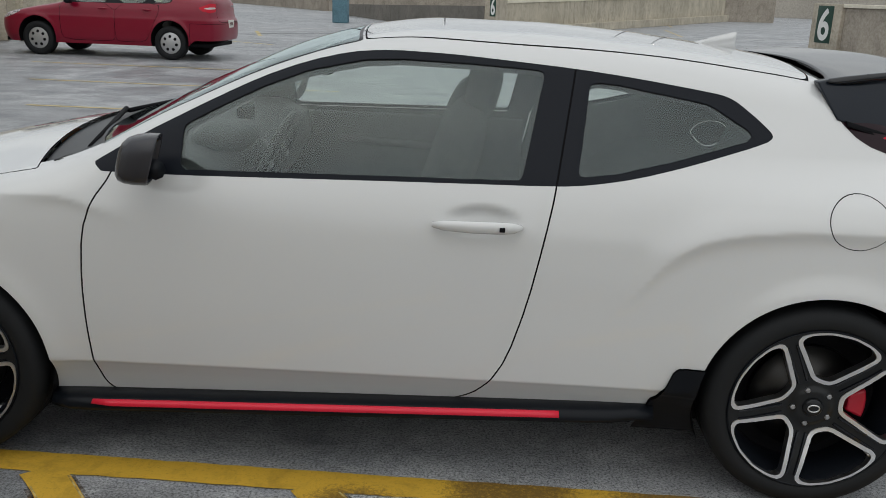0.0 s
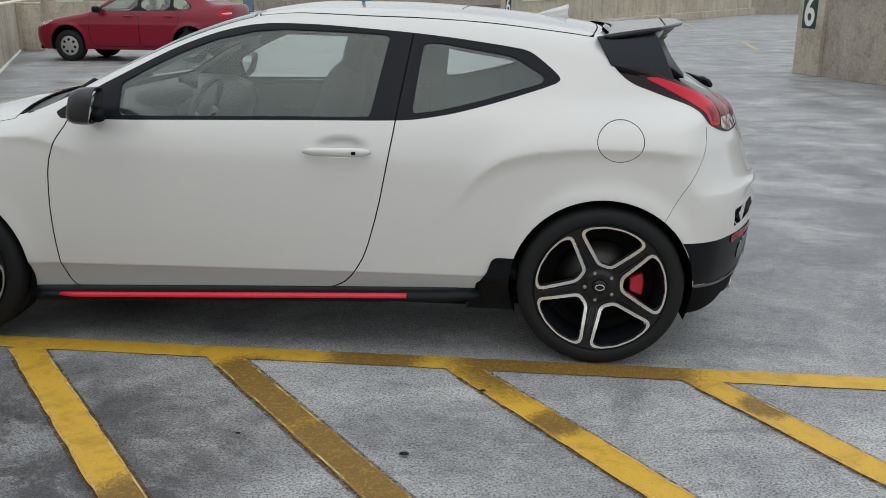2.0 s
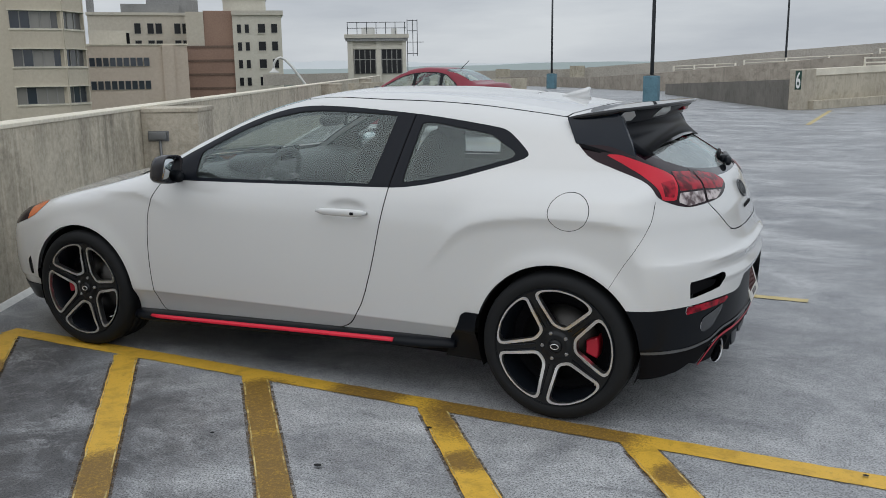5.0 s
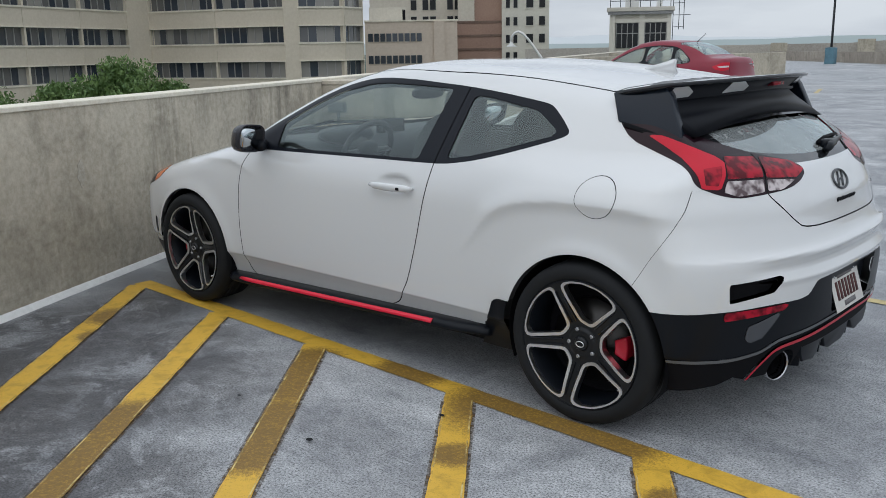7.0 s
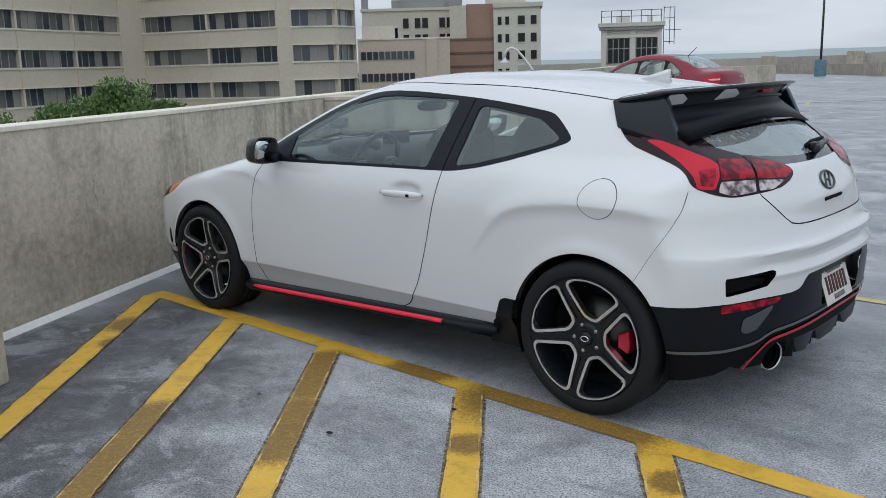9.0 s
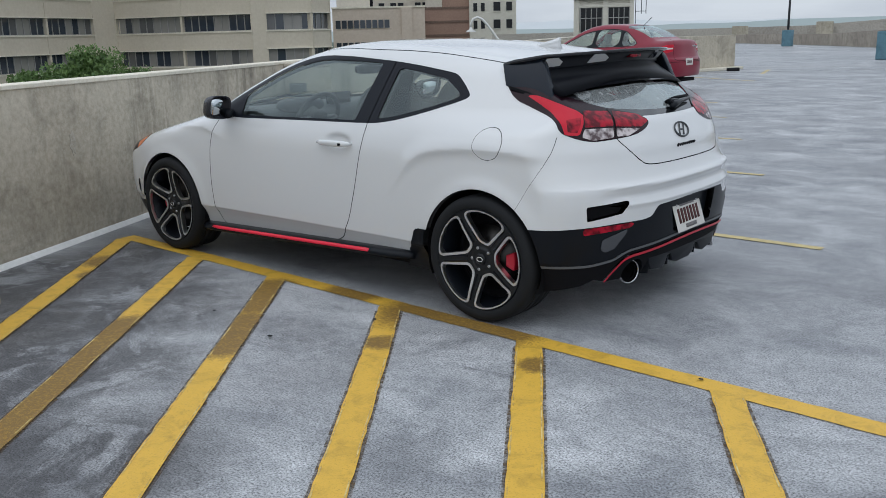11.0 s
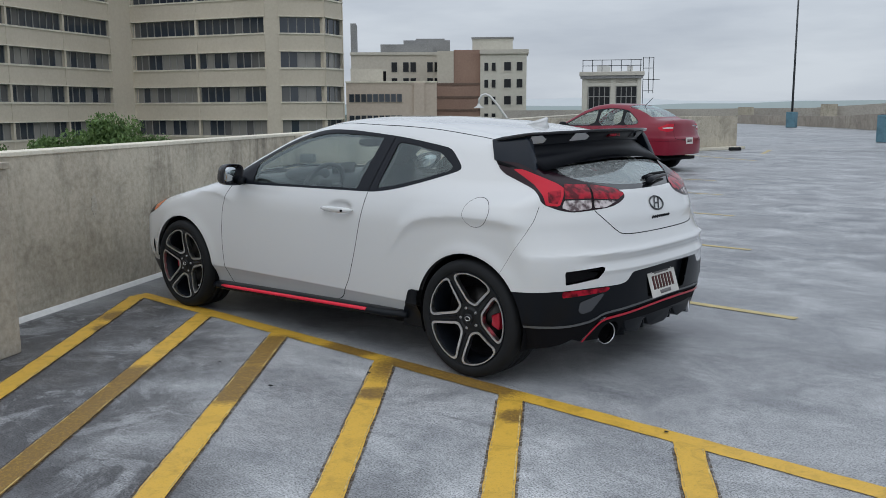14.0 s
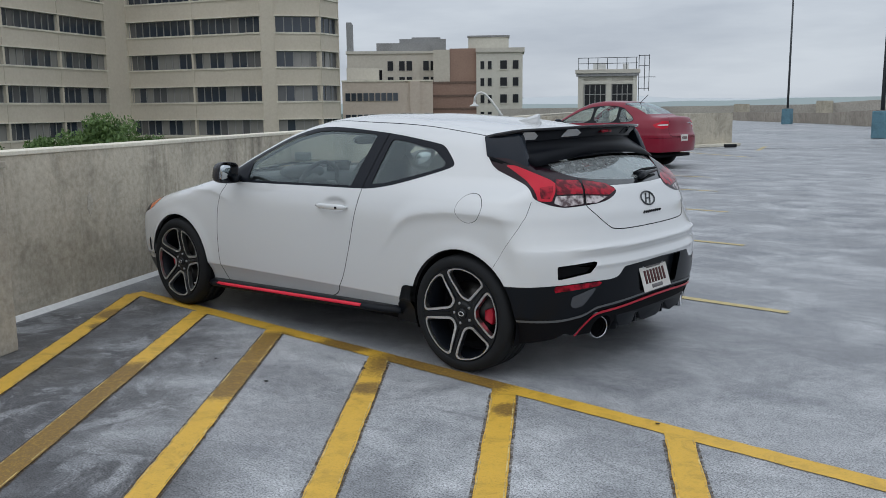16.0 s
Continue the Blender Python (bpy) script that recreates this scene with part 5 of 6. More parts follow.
def spoiler(car):
    sp = new("spoiler")
    sp.parent = car
    sp["label"] = "gloss black double-deck roof spoiler"
    rows = []
    for y in np.linspace(-0.645, 0.645, 41):
        q = abs(y) / 0.64
        xf, xt = 1.385 - 0.075 * q * q, 1.695 - 0.18 * q ** 2.2
        zf, zt = float(roof_line(xf)) - float(crown(xf)) * y * y + 0.006, 1.322 - 0.016 * q * q

        def at(u, dz):
            return (xf + u * (xt - xf), y, zf + (zt - zf) * u + dz)

        rows.append([at(0, 0), at(0.05, 0.003), at(0.25, 0.004), at(0.6, 0.003), at(0.94, 0.001), at(1, 0.0), at(1.0, -0.013), at(0.9, -0.017), at(0.5, -0.020), at(0.2, -0.014), at(0.04, -0.006)])
    part("wing", loft(rows), GLOSS_BLACK, sp)
    for s in (1, -1):
        plate = slab([(1.285, 1.268), (1.36, 1.284), (1.47, 1.290), (1.505, 1.284), (1.522, 1.262), (1.552, 1.19), (1.592, 1.098), (1.50, 1.118), (1.34, 1.162)], 0.045, None, 0.006)
        for v in plate.verts:
            d = 1.275 - v.co.z
            v.co.y = s * (-(0.632 + 0.55 * d - 0.24 * (v.co.x - 1.3) * d / 0.175) + v.co.y)
        bmesh.ops.recalc_face_normals(plate, faces=plate.faces)
        part("end_plate", plate, SPOILER_SIDE, sp, "dark blue-black spoiler end plate")
        edge = slab([(1.365, 1.162), (1.50, 1.126), (1.590, 1.104), (1.594, 1.092), (1.50, 1.108), (1.368, 1.146)], 0.012, None, 0.003)
        for v in edge.verts:
            d = 1.275 - v.co.z
            v.co.y = s * (-(0.640 + 0.55 * d - 0.24 * (v.co.x - 1.3) * d / 0.175) + v.co.y)
        bmesh.ops.recalc_face_normals(edge, faces=edge.faces)
        part("plate_edge", edge, DULL_BLACK, sp)

    # the rear face falls from the wing's edge to a lip, then a curved dark panel to the glass, in place of the
    # spoiler's reflection
    def rear_face(y, u):
        q = abs(y) / 0.64
        xw, zw = 1.695 - 0.18 * q ** 2.2, 1.322 - 0.016 * q * q
        return xw - 0.016 - 0.05 * u, zw - 0.012 - (0.042 + 0.012 * q) * u

    # light in the slot is painted on: white patches left, black ones right
    for y, wide, paint, text in ((-0.285, 0.062, WHITE_PAINT, "white patch for the bright glimpse under the spoiler"), (-0.55, 0.045, WHITE_PAINT, "white patch for the bright glimpse under the spoiler"), (0.285, 0.055, GLOSS_BLACK, ""), (0.555, 0.038, GLOSS_BLACK, "")):
        rows = []
        for k in np.linspace(-1, 1, 9):
            yy = y + wide * k
            top = 0.08 + 0.5 * max(0.0, k)
            (x0, z0), (x1, z1) = rear_face(yy, top), rear_face(yy, 0.97)
            rows.append([(x0 + 0.003, yy, z0), (x1 + 0.003, yy, z1), (x1 - 0.01, yy, z1), (x0 - 0.01, yy, z0)])
        part("slot_patch", loft(rows), paint, sp, text, smooth=False)

    def body_at(y, z):
        return body_x(hatch_field, y, z)

    rows = []
    mid_x, end_x = body_at(0.0, 1.158), body_at(0.56, 1.118)
    for y in np.linspace(-0.625, 0.625, 41):
        q = abs(y) / 0.625
        zl = 1.158 - 0.045 * q * q
        xl = mid_x + (end_x - mid_x) * (y / 0.56) ** 2 + 0.02 - 0.06 * max(0.0, q - 0.9)
        (xa, za), (xb, zb) = rear_face(y, 0.0), rear_face(y, 1.0)
        rows.append([(xa, y, za), (xb, y, zb), (xb + 0.005, y, zb - 0.004), (xb + 0.003, y, zb - 0.009), (xb - 0.012, y, zb - 0.016), (0.5 * (xb + xl) - 0.008, y, 0.5 * (zb + zl)), (xl + 0.004, y, zl), (xl - 0.03, y, zl - 0.002), (xb - 0.10, y, zb - 0.03), (xa - 0.08, y, za)])
    part("visor_reflection", loft(rows), VISOR, sp, "black rear face of the spoiler with a panel for its dark reflection")
    part("brake_light", boxed((1.62, -0.055, 1.276), (1.664, 0.055, 1.292), None, 0.003), DARK_LENS, sp, "dark red high brake light")


def mirror(car, s):
    m = new("door_mirror")
    m.parent = car
    m["label"] = "black door mirror with a folding foot"
    def rim(k, grow):
        return [(math.copysign(abs(math.cos(q)) ** 0.55, math.cos(q)) * 0.094 * grow, math.copysign(abs(math.sin(q)) ** 0.6, math.sin(q)) * 0.072 * grow) for q in np.linspace(0, 2 * math.pi, 36, endpoint=False)]

    rows = []
    for x, grow, out in ((-0.688, 0.40, 0.0), (-0.683, 0.66, 0.0), (-0.672, 0.84, 0.0), (-0.652, 0.95, 0.0), (-0.622, 1.0, 0.0), (-0.592, 1.0, 0.0), (-0.586, 0.97, 0.0), (-0.588, 0.91, 0.0), (-0.600, 0.89, 0.0)):
        rows.append([(x + 0.26 * u + 0.020 * (v / 0.072), (-0.962 - u) * s, 1.012 + v + 0.10 * u + 0.02 * (x + 0.59)) for u, v in rim(x, grow)])
    part("housing", loft(rows), MIRROR_GREY, m, "satin grey-black mirror housing")
    face = [(-0.5945 + 0.26 * u + 0.020 * (v / 0.072), (-0.962 - u) * s, 1.012 + v + 0.10 * u) for u, v in rim(0, 0.885)]
    back = [(p[0] - 0.004, p[1], p[2]) for p in face]
    part("mirror_glass", loft([back, face]), MIRROR, m, "silvered mirror glass")
    part("foot", sweep([(-0.675, -0.825 * s, 0.965), (-0.645, -0.86 * s, 0.962), (-0.61, -0.90 * s, 0.968)], [0.028, 0.024, 0.03]), SATIN_BLACK, m)


def side_skirt(car, s):
    sk = new("side_skirt")
    sk.parent = car
    sk["label"] = "black side skirt with a red stripe"

    def level(x):
        return 0.238 + 0.031 * (x + 0.95)

    rows, red = [], []
    for x in np.linspace(-0.985, 0.86, 30):
        z = level(x)
        tuck = 0.03 * step(0.70, 0.86, x) + 0.03 * (1 - step(-0.985, -0.90, x))
        rows.append([(x, s * (-0.82 + 0 * tuck), z + 0.002), (x, s * (-0.880 + tuck), z - 0.002), (x, s * (-0.902 + tuck), z - 0.006), (x, s * (-0.918 + tuck), z - 0.026), (x, s * (-0.914 + tuck), z - 0.040), (x, s * (-0.88 + tuck), z - 0.048), (x, s * -0.80, z - 0.046)])
    part("skirt_blade", loft(rows), SATIN_BLACK, sk)
    for x in np.linspace(-0.845, 0.575, 26):
        z = level(x)
        e = 0.5 + 0.5 * step(-0.845, -0.78, x)
        red.append([(x, s * -0.9045, z - 0.0065), (x, s * -0.9075, z - 0.0055), (x, s * -0.9220, z - 0.0065 - 0.0155 * e), (x, s * -0.9190, z - 0.009 - 0.0150 * e)])
    part("red_stripe", loft(red), RED_STRIPE, sk, "bright red accent stripe")


def shark_fin(car):
    fin = slab([(1.03, 1.326), (1.06, 1.340), (1.12, 1.360), (1.17, 1.374), (1.200, 1.384), (1.209, 1.379), (1.203, 1.360), (1.200, 1.345), (1.212, 1.305), (1.03, 1.318)], 0.05, Matrix.Translation((0, -0.025, 0)))
    for v in fin.verts:
        v.co.y *= 1.0 - 0.72 * step(1.325, 1.39, v.co.z) if v.co.z > 1.322 else 1.15
    bmesh.ops.bevel(fin, geom=fin.edges[:], offset=0.003, segments=2, affect="EDGES")
    f = part("roof_antenna", fin, WHITE_PAINT, car, "white shark fin roof antenna")
    part("antenna_seal", slab([(1.022, 1.312), (1.022, 1.328), (1.218, 1.312), (1.218, 1.296)], 0.066, Matrix.Translation((0, -0.033, 0)), 0.004), DULL_BLACK, f)


def number_plate(car):
    base = Matrix.Translation((1.995, -0.02, 0.484)) @ Matrix.Rotation(radians(-17), 4, "Y")
    p = new("number_plate")
    p.parent = car
    p["label"] = "white number plate with unreadable dark bars"
    p.matrix_basis = base
    part("plate", boxed((0, -0.152, -0.078), (0.004, 0.152, 0.078), None, 0.002), PLATE_WHITE, p)
    for k in range(7):
        part("bar", boxed((0.004, -0.118 + 0.034 * k, -0.036), (0.0055, -0.094 + 0.034 * k, 0.038)), PLATE_BAR, p)
    part("header_bar", boxed((0.004, -0.08, 0.048), (0.0055, 0.08, 0.064)), PLATE_TINT, p)
    part("footer_bar", boxed((0.004, -0.06, -0.066), (0.0055, 0.06, -0.046)), PLATE_TINT, p)
    for y in (-0.11, 0.11):
        part("bolt", lathe([(0.0, 0.0), (0.0, 0.006), (0.004, 0.006)], 8, Matrix.Translation((0.007, y, 0.058)) @ Matrix.Rotation(radians(90), 4, "Z")), STEEL, p)


def rear_details(car):
    for s in (1, -1):
        turn = Matrix.Translation((1.895, -0.470 * s, 0.262)) @ Matrix.Rotation(radians(90 - 20 * s), 4, "Z")
        ex = part("exhaust_tip", lathe([(0.012, 0.052), (-0.02, 0.0535), (-0.026, 0.056), (-0.025, 0.0595), (-0.015, 0.061), (0.012, 0.0605)], 40, turn), CHROME, car, "polished round exhaust tip")
        part("exhaust_pipe", lathe([(0.012, 0.0600), (0.16, 0.050)], 32, turn), GREY_TRIM, ex)
        part("exhaust_bore", lathe([(0.10, 0.0), (0.10, 0.047), (0.004, 0.0525), (-0.012, 0.0525)], 32, turn), DULL_BLACK, ex)
    # diffuser: plates hanging under the bumper
    half = [(0.385, 0.345), (0.375, 0.285), (0.35, 0.250), (0.24, 0.232), (0.20, 0.250), (0.17, 0.29), (0.14, 0.29), (0.12, 0.250), (0.07, 0.232)]
    pts = [(-y, z) for y, z in half] + [(y, z) for y, z in reversed(half)]
    to_rear = Matrix(((0, 1, 0, 1.86), (1, 0, 0, 0), (0, 0, 1, 0), (0, 0, 0, 1)))
    d = slab(pts, 0.105, to_rear, 0.006)
    part("diffuser", d, SATIN_BLACK, car, "black scalloped rear diffuser")
    for y in (-0.36, -0.155, 0.155, 0.36):
        part("diffuser_fin", slab([(1.85, 0.345), (1.965, 0.345), (1.955, 0.235), (1.85, 0.215)], 0.012, Matrix.Translation((0, y - 0.006, 0)), 0.002), SATIN_BLACK, car)
    # emblem, name bar
    ring = []
    for q in np.linspace(0, 2 * math.pi, 36, endpoint=False):
        y, z = 0.070 * math.cos(q), 0.914 + 0.035 * math.sin(q)
        ring.append((body_x(hatch_field, y, z) + 0.003, y, z))
    part("emblem", sweep(ring, 0.0050, True, 8), EMBLEM, car, "dark chrome oval emblem")
    for dy in (-0.022, 0.022):
        part("emblem_bar", sweep([(body_x(hatch_field, dy + k * 0.020, 0.914 + k * 0.026) + 0.003, dy + k * 0.020, 0.914 + k * 0.026) for k in (-1, 0, 1)], 0.0045), EMBLEM, car)
    part("emblem_bar", sweep([(body_x(hatch_field, y, 0.914) + 0.003, y, 0.914) for y in (-0.022, 0.022)], 0.0045), EMBLEM, car)
    for k in range(8):
        y = -0.085 + 0.0255 * k
        h = 0.011 if k in (0, 2, 5) else 0.007
        part("name_bar", sweep([(body_x(hatch_field, y + j, 0.846) + 0.0015, y + j, 0.843 + h * j / 0.02) for j in (-0.008, 0.008)], 0.006), DULL_BLACK, car)
    for z in (0.862, 0.852):
        part("grade_bar", sweep([(body_x(hatch_field, y, z) + 0.001, y, z) for y in (0.44, 0.47)], 0.004), CHROME, car)
    # rear wiper
    w = new("rear_wiper")
    w.parent = car
    w["label"] = "black rear wiper parked on the glass"
    at = lambda y, z, d: (body_x(hatch_field, y, z) + d, y, z)
    part("wiper_pivot", blob(at(0.10, 1.040, 0.022), (0.024, 0.04, 0.02), 2.6), SATIN_BLACK, w)
    part("wiper_arm", sweep([at(0.02, 1.024, 0.026), at(0.07, 1.034, 0.034), at(0.16, 1.042, 0.032), at(0.34, 1.046, 0.028)], [0.012, 0.019, 0.014, 0.008]), SATIN_BLACK, w)
    part("wiper_blade", sweep([at(0.05, 1.046, 0.012), at(0.18, 1.056, 0.014), at(0.37, 1.054, 0.014)], 0.009), DULL_BLACK, w)
    # front wiper arms lie on the cowl
    for y0, y1 in ((-0.62, -0.05), (-0.05, 0.5)):
        part("wiper_arm", sweep([(-1.02 + 0.26 * y0 * y0, y0, 1.01 - 0.1 * y0 * y0), (-1.03 + 0.2 * y1 * y1, y1, 1.018 - 0.1 * y1 * y1)], 0.009), DULL_BLACK, car)


def cabin(car):
    part("floor_pan", boxed((-1.90, -0.72, 0.18), (1.56, 0.72, 0.26), None, 0.01), DULL_BLACK, car)
    part("cabin_floor", boxed((-0.95, -0.76, 0.30), (1.7, 0.76, 0.34)), LINING, car)
    part("engine_bulkhead", boxed((-1.02, -0.78, 0.26), (-0.97, 0.78, 0.90)), DULL_BLACK, car)
    dash = loft([[(-0.97, y, 0.60), (-0.97, y, 0.955), (-0.80, y, 0.985), (-0.60, y, 0.975), (-0.50, y, 0.93), (-0.48, y, 0.84), (-0.55, y, 0.70), (-0.62, y, 0.60)] for y in np.linspace(-0.76, 0.76, 12)])
    part("dashboard", dash, CABIN, car, "dark moulded dashboard")
    part("gauge_hood", blob((-0.56, -0.36, 0.985), (0.10, 0.17, 0.05), 2.6), CABIN, car)
    part("centre_screen", boxed((-0.60, -0.10, 0.93), (-0.585, 0.12, 1.045), None, 0.008), GLOSS_BLACK, car, "upright glossy touchscreen")
    part("console", boxed((-0.5, -0.11, 0.34), (0.55, 0.11, 0.62), None, 0.03), CABIN, car)
    tilt = Matrix.Translation((-0.40, -0.36, 0.905)) @ Matrix.Rotation(radians(-66), 4, "Y")
    wheel = [tilt @ Vector((0.170 * math.cos(q), 0.170 * math.sin(q), 0)) for q in np.linspace(0, 2 * math.pi, 36, endpoint=False)]
    sw = part("steering_wheel", sweep(wheel, 0.0155, True, 10), CABIN, car, "leather three-spoke steering wheel")
    hub = blob((0, 0, 0), (0.06, 0.07, 0.03), 2.6)
    hub.transform(tilt)
    part("wheel_hub", hub, CABIN, sw)
    for q in (0, 180, 270):
        part("wheel_spoke", sweep([tilt @ Vector((0.05 * math.sin(radians(q)) , 0.05 * math.cos(radians(q)), 0)), tilt @ Vector((0.168 * math.sin(radians(q)), 0.168 * math.cos(radians(q)), 0))], 0.016), GREY_TRIM, sw)
    part("steering_column", sweep([(-0.42, -0.36, 0.94), (-0.62, -0.36, 0.86)], 0.045), CABIN, car)
    for y in (-0.36, 0.36):
        st = new("front_seat")
        st.parent = car
        st["label"] = "dark bolstered front seat with headrest"
        part("seat_cushion", blob((-0.16, y, 0.50), (0.29, 0.25, 0.11), 3.4), CLOTH, st)
        back = blob((0, 0, 0.31), (0.085, 0.25, 0.33), 3.2)
        back.transform(Matrix.Translation((0.09, y, 0.53)) @ Matrix.Rotation(radians(17), 4, "Y"))
        part("seat_back", back, CLOTH, st)
        head = blob((0, 0, 0), (0.055, 0.13, 0.105), 2.8)
        head.transform(Matrix.Translation((0.305, y, 1.175)) @ Matrix.Rotation(radians(14), 4, "Y"))
        part("headrest", head, CLOTH, st)
    part("rear_seat", blob((1.05, 0, 0.52), (0.30, 0.62, 0.13), 4), CLOTH, car, "dark rear bench seat")
    rb = blob((0, 0, 0.25), (0.09, 0.60, 0.28), 4)
    rb.transform(Matrix.Translation((1.28, 0, 0.58)) @ Matrix.Rotation(radians(22), 4, "Y"))
    part("rear_backrest", rb, CLOTH, car)
    for y in (-0.3, 0.3):
        hr = blob((0, 0, 0), (0.05, 0.13, 0.085), 2.8)
        hr.transform(Matrix.Translation((1.47, y, 1.045)) @ Matrix.Rotation(radians(20), 4, "Y"))
        part("rear_headrest", hr, CLOTH, car)
    part("parcel_shelf", boxed((1.36, -0.6, 0.86), (1.82, 0.6, 0.89)), CABIN, car)
    part("cabin_mirror", blob((-0.27, -0.01, 1.205), (0.022, 0.12, 0.033), 3), CABIN, car)
    for s in (1, -1):
        part("door_card", boxed((-0.82, min(-0.80 * s, -0.765 * s), 0.34), (0.50, max(-0.80 * s, -0.765 * s), 0.925), None, 0.01), CABIN, car)
        part("inner_handle", sweep([(-0.35, -0.755 * s, 0.80), (-0.1, -0.74 * s, 0.79), (0.1, -0.755 * s, 0.78)], 0.018), CABIN, car)


def hatch_parts(car):
    for x, cal in ((-1.325, 0.0), (1.325, 0.0)):
        for y in (-1, 1):
            alloy_wheel(car, Matrix.Translation((x, y * 0.893, 0.3235)), y > 0, radians(0 if x > 0 else 33), math.pi if x < 0 else 0.0)
            wheel_well(car, x, -y)
    spoiler(car)
    for s in (1, -1):
        mirror(car, s)
        side_skirt(car, s)
    shark_fin(car)
    number_plate(car)
    rear_details(car)
    cabin(car)


hatch_parts(CAR)


# buildings beyond the deck
def pane_mesh(w, h, frame_w, glass, frame):
    """One window: a frame with a set-back pane, as a single small mesh."""
    bm = bmesh.new()
    o = [bm.verts.new(p) for p in ((0, 0, 0), (w, 0, 0), (w, 0, h), (0, 0, h))]
    i = [bm.verts.new(p) for p in ((frame_w, 0, frame_w), (w - frame_w, 0, frame_w), (w - frame_w, 0, h - frame_w), (frame_w, 0, h - frame_w))]
    g = [bm.verts.new((v.co.x, 0.08, v.co.z)) for v in i]
    for k in range(4):
        n = (k + 1) % 4
        bm.faces.new((o[k], o[n], i[n], i[k]))
        bm.faces.new((i[k], i[n], g[n], g[k]))
    bm.faces.new(g).material_index = 1
    me = bpy.data.meshes.new("window")
    bm.to_mesh(me)
    bm.free()
    me.materials.append(frame)
    me.materials.append(glass)
    return me


def facade(house, a, b, base, floors, bays, wall, first=1.2, storey=3.6, high=1.65, pier=0.26, pane=1.0, glass=None, ledge=None):
    """A front of window bands between spandrels, from a to b; bays: shares of its length, none: blank."""
    n = math.dist(a, b)
    m = along(a, b)
    top = first + storey * floors[1]
    bm = bmesh.new()
    if not bays:
        box(bm, (0, 0, base), (n, 2.5, top + 0.6), m)
        part("wall", bm, wall, house, smooth=False)
        return
    bm.free()
    part("wall", boxed((0, 0.42, base), (n, 2.5, top + 0.6), m), wall, house, smooth=False)
    z = base
    for k in range(floors[0], floors[1] + 1):
        lo = first + storey * k
        part("spandrel", boxed((0, 0, z), (n, 0.45, lo), m), wall, house, smooth=False)
        z = lo + high
    if z < top + 0.6:
        part("spandrel", boxed((0, 0, z), (n, 0.45, top + 0.6), m), wall, house, smooth=False)
    edges = [0.0]
    for share in bays:
        edges.append(edges[-1] + share * n / sum(bays))
    for e in edges:
        part("pier", boxed((max(e - pier / 2, 0.0), -0.06, base), (min(e + pier / 2, n), 0.44, top + 0.7), m), wall, house, smooth=False)
    for k in range(floors[0], floors[1] + 1):
        lo = first + storey * k
        part("sill", boxed((0, -0.10, lo - 0.16), (n, 0.1, lo), m), ledge or COPING, house, smooth=False)
        part("ledge", boxed((0, -0.14, lo + high), (n, 0.2, lo + high + 0.1), m), ledge or COPING, house, smooth=False)
        for e0, e1 in zip(edges, edges[1:]):
            c = max(1, round((e1 - e0 - pier) / pane))
            w = (e1 - e0 - pier) / c
            for j in range(c):
                kind = glass or WINDOW_GLASS
                draw = PICK.random()
                if glass is None and k < 2:
                    kind = WINDOW_PALE if draw < 0.33 else WINDOW_MID if draw < 0.55 else kind
                elif glass is None:
                    kind = WINDOW_MID if draw < 0.2 else kind
                ob = new("window", pane_for(w, high, kind))
                ob.parent = house
                ob.matrix_basis = m @ Matrix.Translation((e0 + pier / 2 + j * w, 0.3, lo))


PANES = {}
PICK = random.Random(31)


def pane_for(w, h, glass):
    key = (round(w, 2), round(h, 2), glass.name)
    if key not in PANES:
        PANES[key] = pane_mesh(w, h, 0.05, glass, FRAME_GREY)
    return PANES[key]


def beyond(rise, turn=0.46, near=1.0):
    """Sets a far building round the deck, up, and nearer."""
    hub = Matrix.Translation((4.24, -4.475, 0))
    return Matrix.Translation((0, 0, rise)) @ hub @ Matrix.Rotation(radians(turn), 4, "Z") @ Matrix.Diagonal((near, near, 1, 1)) @ hub.inverted()


def office_block():
    house = thing("office_building", "large beige office block with ribbon windows beyond the deck", "building", beyond(1.11, 0.74, 0.957))
    l0, l1 = (-78.2, 18.0), (-91.4, 49.43)
    c0, c1 = (-92.03, 52.48), (-74.7, 58.45)
    k0, k1, k2 = (-73.72, 59.51), (-70.77, 63.61), (-71.6, 67.2)
    f = (-3, 5)
    facade(house, l0, l1, -14, f, (0.35, 1, 1, 1, 0.95), BEIGE)
    facade(house, l1, c0, -14, f, None, BEIGE)
    facade(house, c0, c1, -14, f, (1, 1), BEIGE)
    facade(house, c1, k0, -14, f, None, BEIGE)
    facade(house, k0, k1, -14, f, (1,), BEIGE, pier=0.3)
    facade(house, k1, k2, -14, f, (1,), BEIGE, pier=0.3)
    roof = flat([l0, l1, c0, c1, k0, k1, k2, (-110, 80), (-120, 30)], 19.6, 20.2)
    part("roof", roof, BEIGE, house, smooth=False)
    part("rear_wall", flat([(-95, 20), (-95, 50), (-78, 66), (-110, 80), (-120, 30)], -14, 19.6), BEIGE, house, smooth=False)


def spot_windows(house, m, cells, glass):
    for x, z, w, h in cells:
        ob = new("window", pane_for(w, h, glass))
        ob.parent = house
        ob.matrix_basis = m @ Matrix.Translation((x - w / 2, -0.12, z))


